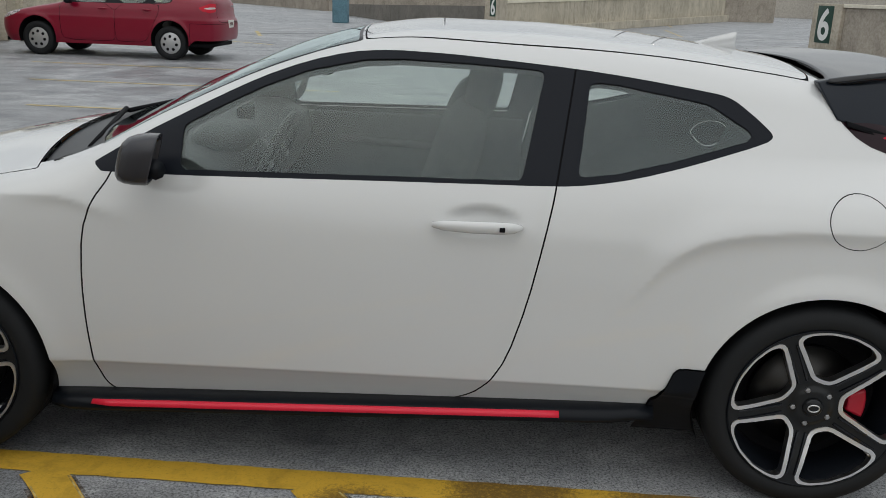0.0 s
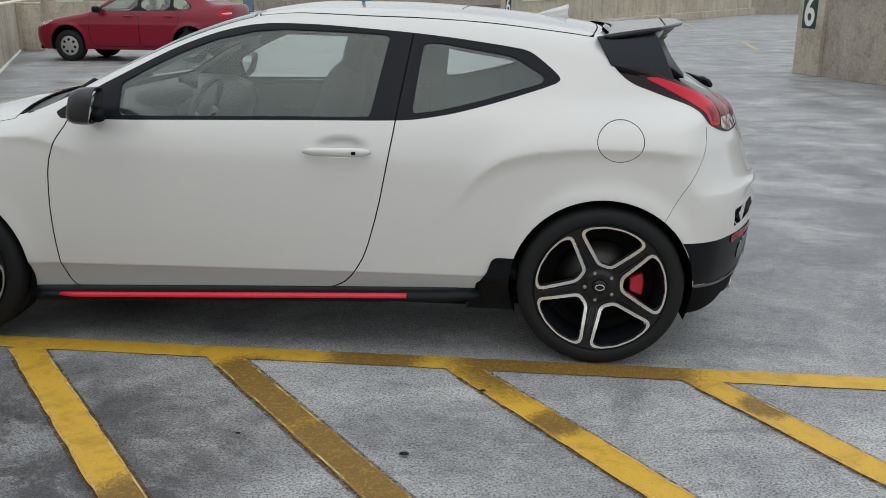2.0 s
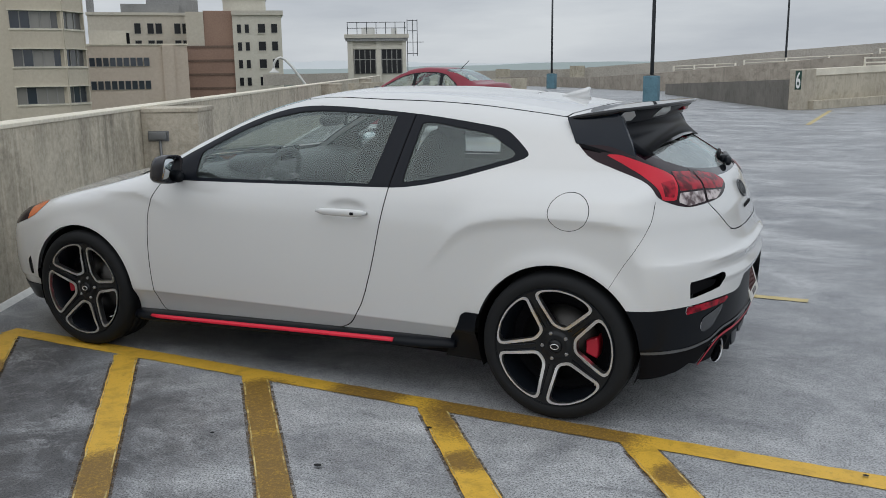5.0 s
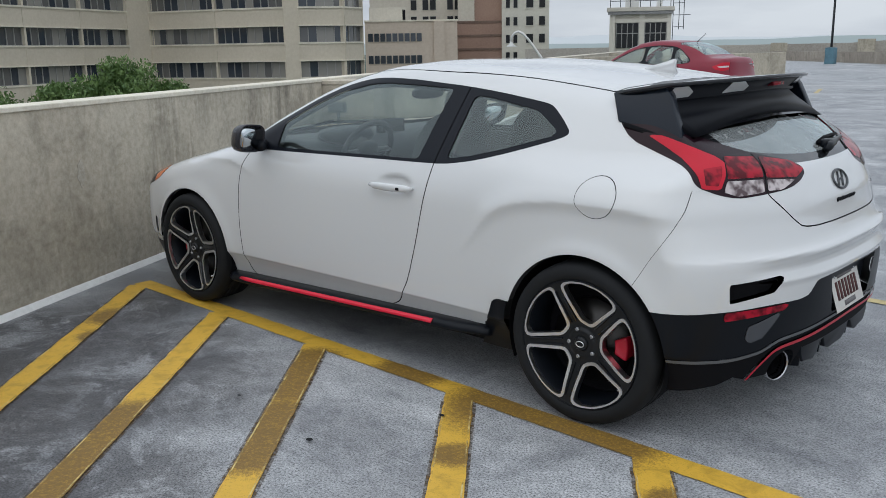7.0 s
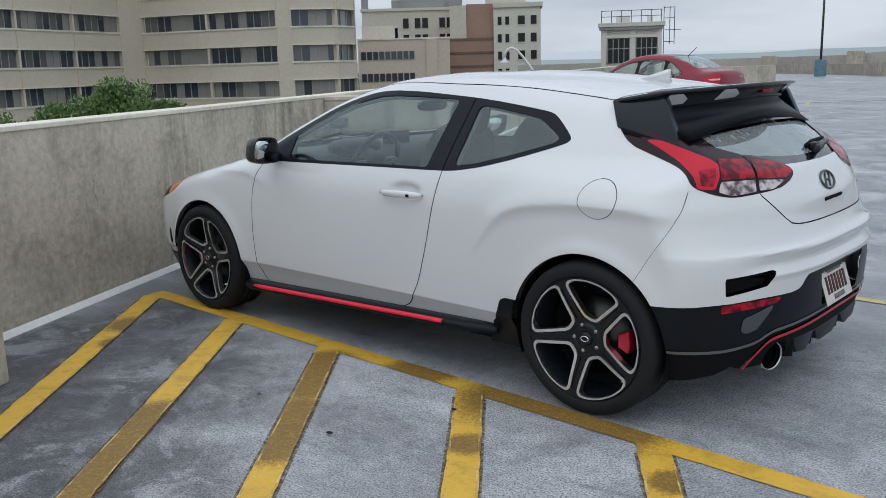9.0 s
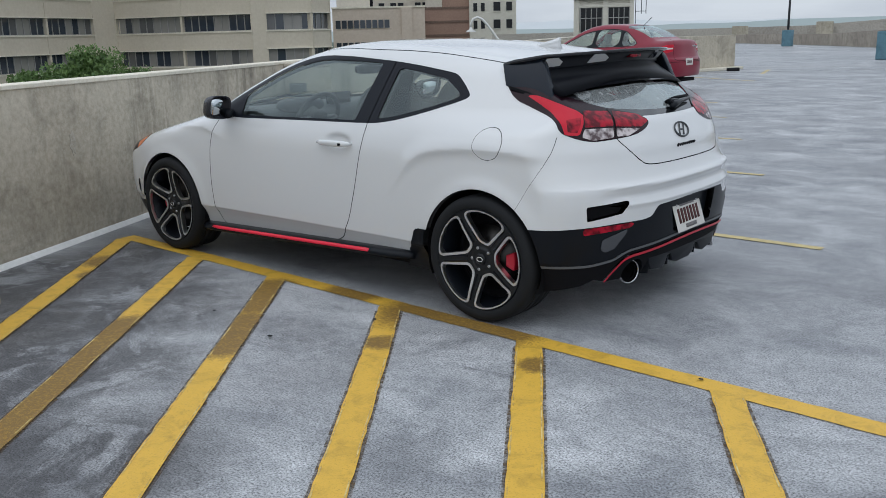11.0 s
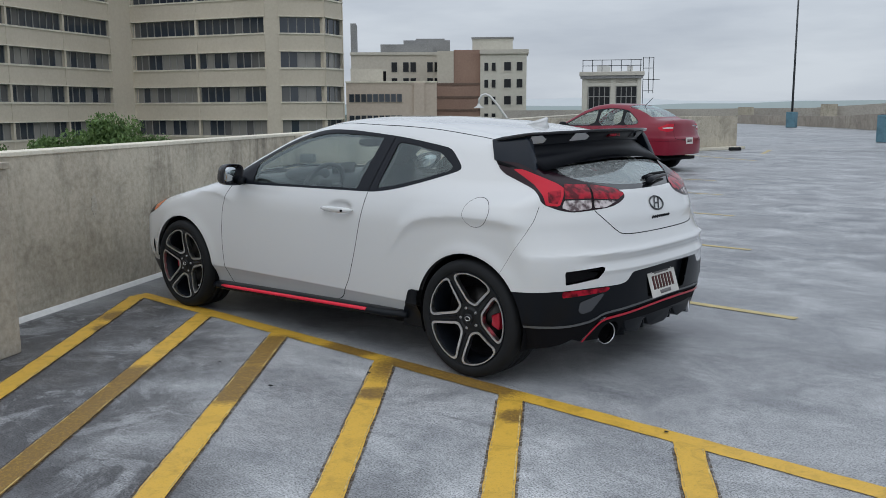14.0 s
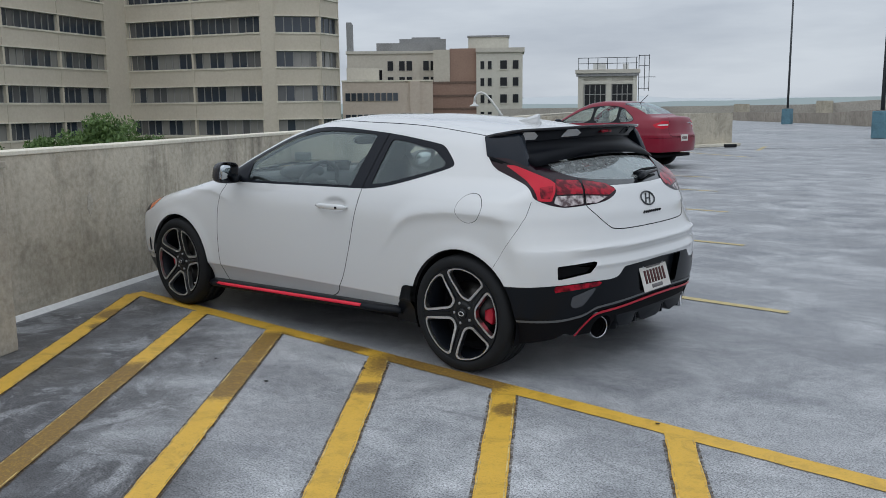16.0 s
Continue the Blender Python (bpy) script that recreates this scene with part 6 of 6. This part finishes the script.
def far_blocks():
    # low pink wing
    a, b = polar(46.7, 150), polar(40.9, 150)
    m, n = along(a, b), math.dist(a, b)
    h = thing("low_building", "low pinkish concrete building with a window strip", "building", beyond(1.13, 0.51))
    part("wall", boxed((0, 0, -18), (n, 14, 4.75), m), PINK, h, smooth=False)
    part("parapet", boxed((-0.1, -0.15, 4.75), (n + 0.1, 14, 5.0), m), COPING, h, smooth=False)
    part("corner_pier", boxed((n * 0.745, -0.4, -18), (n * 0.86, 0, 4.75), m), PINK, h, smooth=False)
    for z in (1.55, -2.0):
        spot_windows(h, m, [(0.9 + 1.0 * k, z, 0.85, 1.35) for k in range(9)], WINDOW_GLASS)
    # pale roof house
    a, b = polar(46.4, 158), polar(44.1, 158)
    h = thing("roof_house", "cream painted flat-roofed plant house", "building", beyond(1.2, 0.51))
    part("wall", boxed((0, 0, -10), (math.dist(a, b), 8, 7.3), along(a, b)), CREAM, h, smooth=False)
    part("louvre", boxed((math.dist(a, b) - 0.6, -0.1, 5.2), (math.dist(a, b) - 0.1, 0, 6.9), along(a, b)), DULL_BLACK, h, smooth=False)
    # wide cream block
    a, b = polar(46.4, 176), polar(39.7, 176)
    m, n = along(a, b), math.dist(a, b)
    h = thing("apartment_building", "cream apartment block with small paired windows", "building", beyond(1.8))
    part("wall", boxed((0, 0, -20), (n, 12, 10.2), m), CREAM_DARK, h, smooth=False)
    part("cornice", boxed((-0.2, -0.3, 10.2), (n + 0.2, 12, 10.7), m), CREAM, h, smooth=False)
    roofing = [(0.28, 0.78, 1.2, 12.3), (0.5, 0.95, 3.0, 13.2), (0.0, 0.05, 0.0, 16.2), (0.62, 0.9, 4.0, 13.6)]
    for u0, u1, y0, z in roofing:
        part("plant_room", boxed((n * u0, y0, 10.3), (n * u1, y0 + 6, z), m), GREY_ROOF, h, smooth=False)
    for z in (6.9, 3.85, 0.8, -2.2):
        spot_windows(h, m, [(n * u, z, 1.15, 1.9) for u in (0.41, 0.52, 0.59, 0.75, 0.82)], WINDOW_DARK)
    # brown block
    a, b = polar(40.9, 166), polar(38.15, 166)
    m, n = along(a, b), math.dist(a, b)
    h = thing("brown_building", "brown brick block with horizontal bands", "building", beyond(1.85))
    part("wall", boxed((n * 0.38, 0, -20), (n, 8, 10.4), m), BROWN, h, smooth=False)
    part("cream_wall", boxed((0, -0.2, 4.2), (n * 0.38, 8, 10.2), m), CREAM_DARK, h, smooth=False)
    part("base_wall", boxed((-0.4, -0.5, -20), (n, 0, 4.1), m), BROWN, h, smooth=False)
    for z in (4.0, 1.6, -0.8, -3.2):
        part("band", boxed((-0.5, -0.62, z), (n + 0.02, -0.4, z + 0.4), m), BROWN_DARK, h, smooth=False)
    # tower
    a, b = polar(38.15, 165), polar(35.2, 165)
    m, n = along(a, b), math.dist(a, b)
    h = thing("tower_building", "pale stone tower with rows of square windows", "building", beyond(1.52))
    part("wall", boxed((0, 0, -22), (n, 9, 9.9), m), TOWER, h, smooth=False)
    part("cornice", boxed((-0.1, -0.35, 9.9), (n + 0.35, 9, 10.7), m), CREAM, h, smooth=False)
    part("penthouse", boxed((-n * 0.18, 2, 10.5), (n * 0.7, 8, 12.8), m), TOWER, h, smooth=False)
    part("penthouse_cap", boxed((-n * 0.2, 1.8, 12.8), (n * 0.72, 8.2, 13.1), m), GREY_ROOF, h, smooth=False)
    for r in range(10):
        z = 6.85 - 3.07 * r
        spot_windows(h, m, [(n * 0.13, z, 0.75, 1.5), (n * 0.29, z, 0.75, 1.5), (n * 0.59, z, 1.3, 1.6), (n * 0.85, z, 1.1, 1.6)], WINDOW_DARK)
        part("sill_band", boxed((n * 0.5, -0.12, z - 0.2), (n * 0.67, 0, z), m), CREAM, h, smooth=False)
    return


def booth(a, b, name="stair_tower"):
    m, n = along(a, b), math.dist(a, b)
    h = thing(name, "cream stair tower with dark windows and a roof rail", "building", Matrix.Translation((0, 0, 0.35)) @ m)
    part("wall", boxed((0, 0.25, -0.6), (n, 5, 4.0)), TOWER, h, smooth=False)
    for x0, x1 in ((0, 0.5), (2.55, 3.0), (n - 0.35, n)):
        part("pier", boxed((x0, 0, -0.2), (x1, 0.3, 4.0)), TOWER, h, smooth=False)
    part("lintel", boxed((0, 0.02, 3.05), (n, 0.3, 3.35)), TOWER, h, smooth=False)
    part("roof", boxed((-0.25, -0.3, 4.0), (n + 0.25, 5.2, 4.35), None, 0.03), CREAM, h, smooth=False)
    part("roof_band", boxed((-0.15, -0.2, 3.75), (n + 0.15, 0.3, 4.0)), GREY_ROOF, h, smooth=False)
    for x0, x1, c in ((0.6, 2.5, 4), (3.05, n - 0.4, 4)):
        part("window_opening", boxed((x0, 0.12, 0.9), (x1, 0.24, 3.0)), WINDOW_DARK, h, smooth=False)
        for k in range(c + 1):
            x = x0 + (x1 - x0) * k / c
            part("mullion", boxed((x - 0.035, 0.06, 0.9), (x + 0.035, 0.12, 3.0)), FRAME_GREY, h, smooth=False)
        part("transom", boxed((x0, 0.07, 2.1), (x1, 0.11, 2.17)), FRAME_GREY, h, smooth=False)
    for k in range(7):
        x = n * k / 6 * 0.97 + 0.05
        part("rail_post", boxed((x - 0.03, -0.2, 4.35), (x + 0.03, -0.14, 5.4)), POLE_DARK, h, smooth=False)
    for z in (4.85, 5.35):
        part("rail", boxed((0, -0.2, z), (n, -0.15, z + 0.05)), POLE_DARK, h, smooth=False)
    part("roof_unit", boxed((1.3, 1, 4.35), (2.5, 2, 5.0), None, 0.05), WHITE_RAIL, h, smooth=False)
    part("roof_unit", boxed((4.0, 1, 4.35), (4.5, 1.6, 4.9), None, 0.05), WHITE_RAIL, h, smooth=False)
    for x in (n + 0.1, n + 0.6, n + 1.0):
        part("mast", boxed((x, 0.1, 2.4 if x > n + 0.5 else 0.5), (x + 0.06, 0.16, 5.6)), POLE_DARK, h, smooth=False)
    for z in (2.6, 3.6, 4.6, 5.5):
        part("mast_rung", boxed((n + 0.1, 0.1, z), (n + (1.6 if z == 3.6 else 1.06), 0.14, z + 0.05)), POLE_DARK, h, smooth=False)


def bush_tree(at, top, radius, seed, trunk_from=-14.0, count=1500, label="green leafy tree top rising behind the parapet"):
    """A trunk with limbs and a crown of small leaf cards, uneven and open."""
    rng = random.Random(seed)
    t = thing("tree", label, "tree", Matrix.Translation((*at, 0)))
    part("trunk", sweep([(0, 0, trunk_from), (0.1, 0, trunk_from * 0.5), (0.05, 0.1, top - radius * 1.6)], [0.22, 0.16, 0.07]), BARK, t)
    clumps = []
    for k in range(26):
        a, r = rng.uniform(0, 6.283), radius * rng.uniform(0.1, 1.0)
        c = Vector((r * math.cos(a), r * math.sin(a), top - radius * (0.25 + 0.55 * (r / radius) ** 2) - rng.uniform(0, 1.0) * radius * 0.6))
        clumps.append((c, radius * rng.uniform(0.2, 0.36)))
        part("limb", sweep([(0.05, 0.1, top - radius * 1.7), ((c.x + 0.05) * 0.5, c.y * 0.5, top - radius * 1.15), tuple(c)], [0.05, 0.03, 0.01], rings=5), BARK, t) if k < 9 else None
    bm = bmesh.new()
    for k in range(count):
        c, r = clumps[rng.randrange(len(clumps))]
        d = Vector((rng.gauss(0, 1), rng.gauss(0, 1), rng.gauss(0, 0.8))).normalized() * r * rng.uniform(0.35, 1.08)
        s = rng.uniform(0.045, 0.095)
        m = Matrix.Translation(c + d) @ Euler((rng.uniform(0, 6.3), rng.uniform(0, 6.3), rng.uniform(0, 6.3))).to_matrix().to_4x4()
        q = [bm.verts.new(m @ Vector(p)) for p in ((-s, 0, 0), (0, -s * 0.42, s * 0.12), (s, 0, 0), (0, s * 0.42, s * 0.12))]
        bm.faces.new((q[0], q[1], q[2]))
        bm.faces.new((q[0], q[2], q[3]))
    bm.normal_update()
    crown = part("crown", bm, LEAF, t, smooth=False)
    crown["kind"] = "stuff"
    return t


def land():
    bm = bmesh.new()
    bmesh.ops.create_grid(bm, x_segments=40, y_segments=40, size=4500)
    for v in bm.verts:
        v.co.z = -15 - 10 * noise.noise(v.co * 0.0012) * (v.co.length > 600)
    tagged(part("ground", bm, LAND), "low wooded land around the building", "ground", kind="structure")
    for k, (r, h, az0, az1, mtl) in enumerate(((2600, 26, -40, 75, HILL_NEAR), (3600, 54, -40, 75, HILL_FAR))):
        bm = bmesh.new()
        prev = None
        for j in range(121):
            az = radians(az0 + (az1 - az0) * j / 120)
            z = h * (0.55 + 0.5 * noise.noise(Vector((j * 0.06, k * 7.0, 0))) + 0.12 * noise.noise(Vector((j * 0.3, k * 3.0, 5))))
            x, y = -r * math.sin(az), r * math.cos(az)
            row = [bm.verts.new((x * 0.96, y * 0.96, -30)), bm.verts.new((x, y, z)), bm.verts.new((x * 1.1, y * 1.1, -30))]
            if prev:
                bm.faces.new((prev[0], row[0], row[1], prev[1]))
                bm.faces.new((prev[1], row[1], row[2], prev[2]))
            prev = row
        tagged(part("hills", bm, mtl), "hazy blue wooded hills on the horizon", "hills", kind="structure")


office_block()
far_blocks()
booth(polar(32.14, 82, (4.187, -4.376)), polar(28.46, 82, (4.187, -4.376)))
booth(polar(-9.25, 82, (1.594, -4.541)), polar(-12.7, 82, (1.594, -4.541)))
bush_tree(polar(62.2, 30, (4.19, -4.38)), 1.46, 1.6, 4, count=11000)
bush_tree(polar(59.4, 30, (4.19, -4.38)), 0.80, 0.85, 12, count=2200)
bush_tree(polar(65.1, 29, (4.19, -4.38)), 0.78, 0.85, 9, count=2400)
bush_tree(polar(68.2, 28, (4.19, -4.38)), 0.60, 1.2, 15, count=3200)
land()


# the red sedan by the wall
sedan_roof = curve([-2.27, -2.17, -2.0, -1.7, -1.3, -1.0, -0.84, -0.5, -0.15, 0.1, 0.4, 0.8, 1.1, 1.4, 1.62, 1.75, 2.0, 2.25],
                   [0.52, 0.66, 0.735, 0.82, 0.90, 0.95, 0.99, 1.185, 1.375, 1.445, 1.475, 1.462, 1.415, 1.305, 1.185, 1.13, 1.112, 1.075])
sedan_plan = curve([-2.25, -2.0, -1.7, -1.3, -0.8, 0.0, 1.0, 1.5, 1.9, 2.25], [0.66, 0.78, 0.835, 0.855, 0.855, 0.855, 0.855, 0.85, 0.82, 0.74])
sedan_section = curve([0.1, 0.2, 0.32, 0.5, 0.68, 0.74, 0.85, 0.93, 1.0, 1.1, 1.3, 1.47], [-0.07, -0.05, -0.015, 0.0, 0.002, -0.008, -0.025, -0.05, -0.085, -0.14, -0.26, -0.38])
sedan_tail = curve([0.1, 0.25, 0.4, 0.55, 0.68, 0.74, 0.85, 1.0, 1.06, 1.15, 1.4], [2.10, 2.18, 2.225, 2.235, 2.23, 2.19, 2.165, 2.14, 2.12, 2.10, 2.05])
sedan_nose = curve([0.1, 0.3, 0.45, 0.6, 0.7, 0.8, 1.0], [-2.10, -2.2, -2.23, -2.225, -2.18, -2.08, -1.9])


def sedan_field(x, y, z):
    a = np.abs(y)
    side = sedan_plan(x) + sedan_section(z) - 0.10 * step(1.2, 1.9, x) * step(1.0, 1.2, z)
    for xw in (-1.3075, 1.3075):
        side = side + 0.016 * np.exp(-((np.hypot(x - xw, z - 0.32) - 0.36) / 0.05) ** 2)
    f = smax(a - side, z - (sedan_roof(x) - 0.085 * a ** 2), 0.09)
    f = smax(f, x - (sedan_tail(z) - 0.30 * a ** 3), 0.07)
    return smax(f, sedan_nose(z) + 0.45 * a ** 2.6 - x, 0.12)


def hubcap_wheel(parent, at, mirrored):
    w = new("wheel")
    w.parent = parent
    w.matrix_basis = at @ (Matrix.Rotation(math.pi, 4, "Z") if mirrored else Matrix())
    part("tyre", lathe([(0.02, 0.195), (-0.008, 0.205), (-0.018, 0.225), (-0.02, 0.26), (-0.012, 0.295), (0.01, 0.313), (0.1, 0.316), (0.18, 0.313), (0.2, 0.28), (0.19, 0.2)], 48), RUBBER, w)
    cap = Soup()
    us, vs = 90, np.linspace(0.0, 0.205, 16)
    for i in range(us):
        for v in vs:
            q = i / us * 2 * math.pi
            cap.points.append([v * math.sin(q), -0.012 + 0.02 * (v / 0.2) ** 4 - 0.006 * math.cos(v * 20), v * math.cos(q)])
    k = len(vs)
    for i in range(us):
        for j in range(k - 1):
            cap.polys.append([i * k + j, ((i + 1) % us) * k + j, ((i + 1) % us) * k + j + 1, i * k + j + 1])
    holes = lambda x, y, z: np.minimum.reduce([np.hypot(x - 0.125 * math.sin(h), z - 0.125 * math.cos(h)) - 0.029 for h in np.arange(7) / 7 * 2 * math.pi])
    dark, bright = cap.split(cap.polys, holes)
    for nm, polys, m, lab in (("hubcap", bright, HUBCAP, "silver plastic hubcap"), ("hubcap_hole", dark, DULL_BLACK, "")):
        bm = bmesh.new()
        ids = {}
        for q in polys:
            for i in q:
                if i not in ids:
                    p = cap.points[i]
                    ids[i] = bm.verts.new((p[0], p[1] + (0.012 if m is DULL_BLACK else 0), p[2]))
            vs_ = list(dict.fromkeys(ids[i] for i in q))
            if len(vs_) > 2:
                try:
                    bm.faces.new(vs_)
                except ValueError:
                    pass
        bmesh.ops.remove_doubles(bm, verts=bm.verts, dist=1e-5)
        bmesh.ops.recalc_face_normals(bm, faces=bm.faces)
        part(nm, bm, m, w, lab)
    part("hub_well", lathe([(0.05, 0.0), (0.05, 0.2)], 32), DULL_BLACK, w)


def build_sedan():
    car = thing("sedan", "dark red four-door sedan parked facing the concrete wall", "car", Matrix.Translation((-6.93, 14.42, 0)) @ Matrix.Rotation(radians(-2.5), 4, "Z"))
    sh = Shell(sedan_field, np.linspace(-2.15, 2.15, 130), np.linspace(-0.85, 0.0, 30), np.linspace(0.13, 1.38, 46), lo=(-2.15, 0.13), hi=(2.15, 1.38), wide=0.85, heart=0.62, ends=(-1.5, 1.5))
    body = sh.polys
    gaps = []
    for xw in (-1.3075, 1.3075):
        _, body = sh.split(body, lambda x, y, z: np.where((y < -0.5) & (z < 0.8), np.hypot(x - xw, z - 0.32) - 0.36, 1.0))
    _, body = sh.split(body, lambda x, y, z: z - (0.19 + 0.13 * step(1.6, 1.8, x)))
    trim, body = sh.split(body, on_side([(-0.70, 0.952), (-0.47, 1.090), (-0.14, 1.255), (0.1, 1.328), (0.24, 1.345), (0.5, 1.366), (0.78, 1.355), (0.97, 1.318), (1.06, 1.285), (1.37, 1.06), (1.31, 0.988), (0.9, 0.970), (0.3, 0.960), (-0.4, 0.952)], 1, 0.4))
    panes = []
    for pts in ([(-0.62, 0.965), (-0.44, 1.085), (-0.12, 1.245), (0.10, 1.305), (0.20, 1.318), (0.20, 0.968)], [(0.28, 0.968), (0.28, 1.325), (0.5, 1.352), (0.78, 1.342), (0.87, 1.325), (0.90, 0.978)], [(0.97, 0.985), (0.95, 1.305), (1.03, 1.285), (1.35, 1.06), (1.30, 0.998)]):
        g, trim = sh.split(trim, on_side(pts, 1, 0.4))
        panes.append(g)
    screen, body = sh.split(body, lambda x, y, z: np.maximum.reduce([-0.86 + 0.2 * y ** 2 - x, x - (-0.06 + 0.1 * y ** 2), np.abs(y) - (0.70 - (x + 0.8) * 0.22), 0.9 - z]))
    back, body = sh.split(body, lambda x, y, z: np.maximum.reduce([1.02 - 0.12 * y ** 2 - x, x - (1.66 - 0.16 * y ** 2), np.abs(y) - (0.53 + (x - 1.0) * 0.08), 1.0 - z]))
    for pts in ([(-0.80, 0.97), (-0.84, 0.85), (-0.83, 0.4), (-0.78, 0.26), (0.15, 0.26), (0.235, 0.32), (0.235, 0.97)], [(0.245, 0.97), (0.245, 0.30), (0.30, 0.26), (0.80, 0.26), (0.92, 0.42), (1.02, 0.66), (1.10, 0.80), (1.10, 0.98)]):
        door, body, band = sh.groove(body, on_side(pts, 1, 0.4), 0.008)
        gaps += band
        for s in (1, -1):
            d = sh.mesh("door", door, RED_PAINT, car, "", 0.0, (s,))
            x = max(p[0] for p in pts) - 0.22
            part("door_handle", blob((x, -0.868 * s, 0.86), (0.085, 0.018, 0.016), 2.6), RED_PAINT, d)
    lamp, body = sh.split(body, on_rear([(1.08, 0.925), (1.36, 1.005), (1.62, 1.005), (1.58, 0.86), (1.36, 0.835), (1.16, 0.865)], 0, 1.4))
    lens, rim = sh.split(lamp, on_rear([(1.20, 0.925), (1.38, 0.940), (1.60, 0.940), (1.58, 0.908), (1.38, 0.902), (1.22, 0.905)], 0, 1.4))
    head, body = sh.split(body, on_side([(-2.1, 0.70), (-1.85, 0.785), (-1.62, 0.80), (-1.64, 0.74), (-1.85, 0.645), (-2.08, 0.60)], 1, 0.25))
    boot, body, band = sh.groove(body, on_rear([(1.62, 1.2), (1.64, 0.99), (1.60, 0.86), (1.63, 0.70), (1.75, 0.665), (2.5, 0.665), (2.5, 1.2)], 0, 1.4), 0.008)
    gaps += band
    bump_, body, band = sh.groove(body, lambda x, y, z: np.where(x > 1.65, np.maximum(z - 0.63, 1.70 - x), 1.0), 0.007)
    gaps += band
    sh.mesh("boot_lid", boot, RED_PAINT, car, "", 0.0, (1, -1))
    sh.mesh("rear_bumper", bump_, RED_PAINT, car, "", 0.004, (1, -1))
    sh.mesh("windscreen", screen, GLASS, car, "clear windscreen", -0.004, (1, -1))
    sh.mesh("rear_window", back, GLASS, car, "sloping rear window", -0.004, (1, -1))
    for s in (1, -1):
        sh.mesh("window_frame", trim, SATIN_BLACK, car, "", -0.002, (s,))
        for g in panes:
            sh.mesh("side_window", g, GLASS, car, "", -0.006, (s,))
        tl = sh.mesh("tail_lamp", rim, RED_LENS, car, "pointed red rear lamp with a pale middle band", 0.002, (s,))
        sh.mesh("clear_lens", lens, LENS_WHITE, tl, "pale band", 0.004, (s,))
        sh.mesh("headlamp", head, CLEAR_LENS, car, "clear swept headlamp", 0.002, (s,))
        part("door_mirror", blob((-0.60, -0.93 * s, 0.99), (0.07, 0.09, 0.065), 3), SATIN_BLACK, car, "black door mirror")
        for x in (-1.3075, 1.3075):
            hubcap_wheel(car, Matrix.Translation((x, -0.835 * s, 0.316)), s < 0)
            wheel_well(car, x, s, 0.36)
    sh.mesh("body_shell", body, RED_PAINT, car, "", 0.0, (1, -1))
    sh.mesh("panel_gap", gaps, DULL_BLACK, car, "", -0.004, (1, -1))
    part("floor_pan", boxed((-2.0, -0.72, 0.19), (2.0, 0.72, 0.26)), DULL_BLACK, car)
    part("boot_strip", boxed((2.135, -0.28, 0.80), (2.165, 0.28, 0.835), None, 0.008), RED_PAINT, car)
    pl = part("number_plate", boxed((2.185, -0.155, 0.555), (2.24, 0.155, 0.70), None, 0.004), PLATE_WHITE, car, "pale number plate with dark bars")
    for k in range(5):
        part("bar", boxed((2.24, -0.10 + 0.042 * k, 0.60), (2.242, -0.075 + 0.042 * k, 0.66)), PLATE_BAR, pl)
    part("name_bar", boxed((2.115, 0.25, 0.945), (2.14, 0.5, 0.965)), CHROME, car)
    part("aerial", sweep([(1.05, 0, 1.395), (1.28, 0, 1.60)], 0.006), DULL_BLACK, car)
    part("dashboard", boxed((-0.85, -0.68, 0.5), (-0.42, 0.68, 0.96), None, 0.04), CABIN, car)
    part("parcel_shelf", boxed((1.25, -0.6, 0.9), (1.75, 0.6, 0.95)), CABIN, car)
    for y in (-0.36, 0.36):
        for x, h in ((0.32, 1.16), (1.12, 1.10)):
            part("seat_back", blob((x, y, 0.75), (0.10, 0.24, 0.34), 3), SEAT_GREY, car)
            part("headrest", blob((x + 0.05, y, h), (0.05, 0.13, 0.09), 2.8), SEAT_GREY, car)

    # the body sits high over its wheels
    for ob in car.children:
        if not ob.name.startswith("wheel."):
            ob.location.z += 0.055


build_sedan()
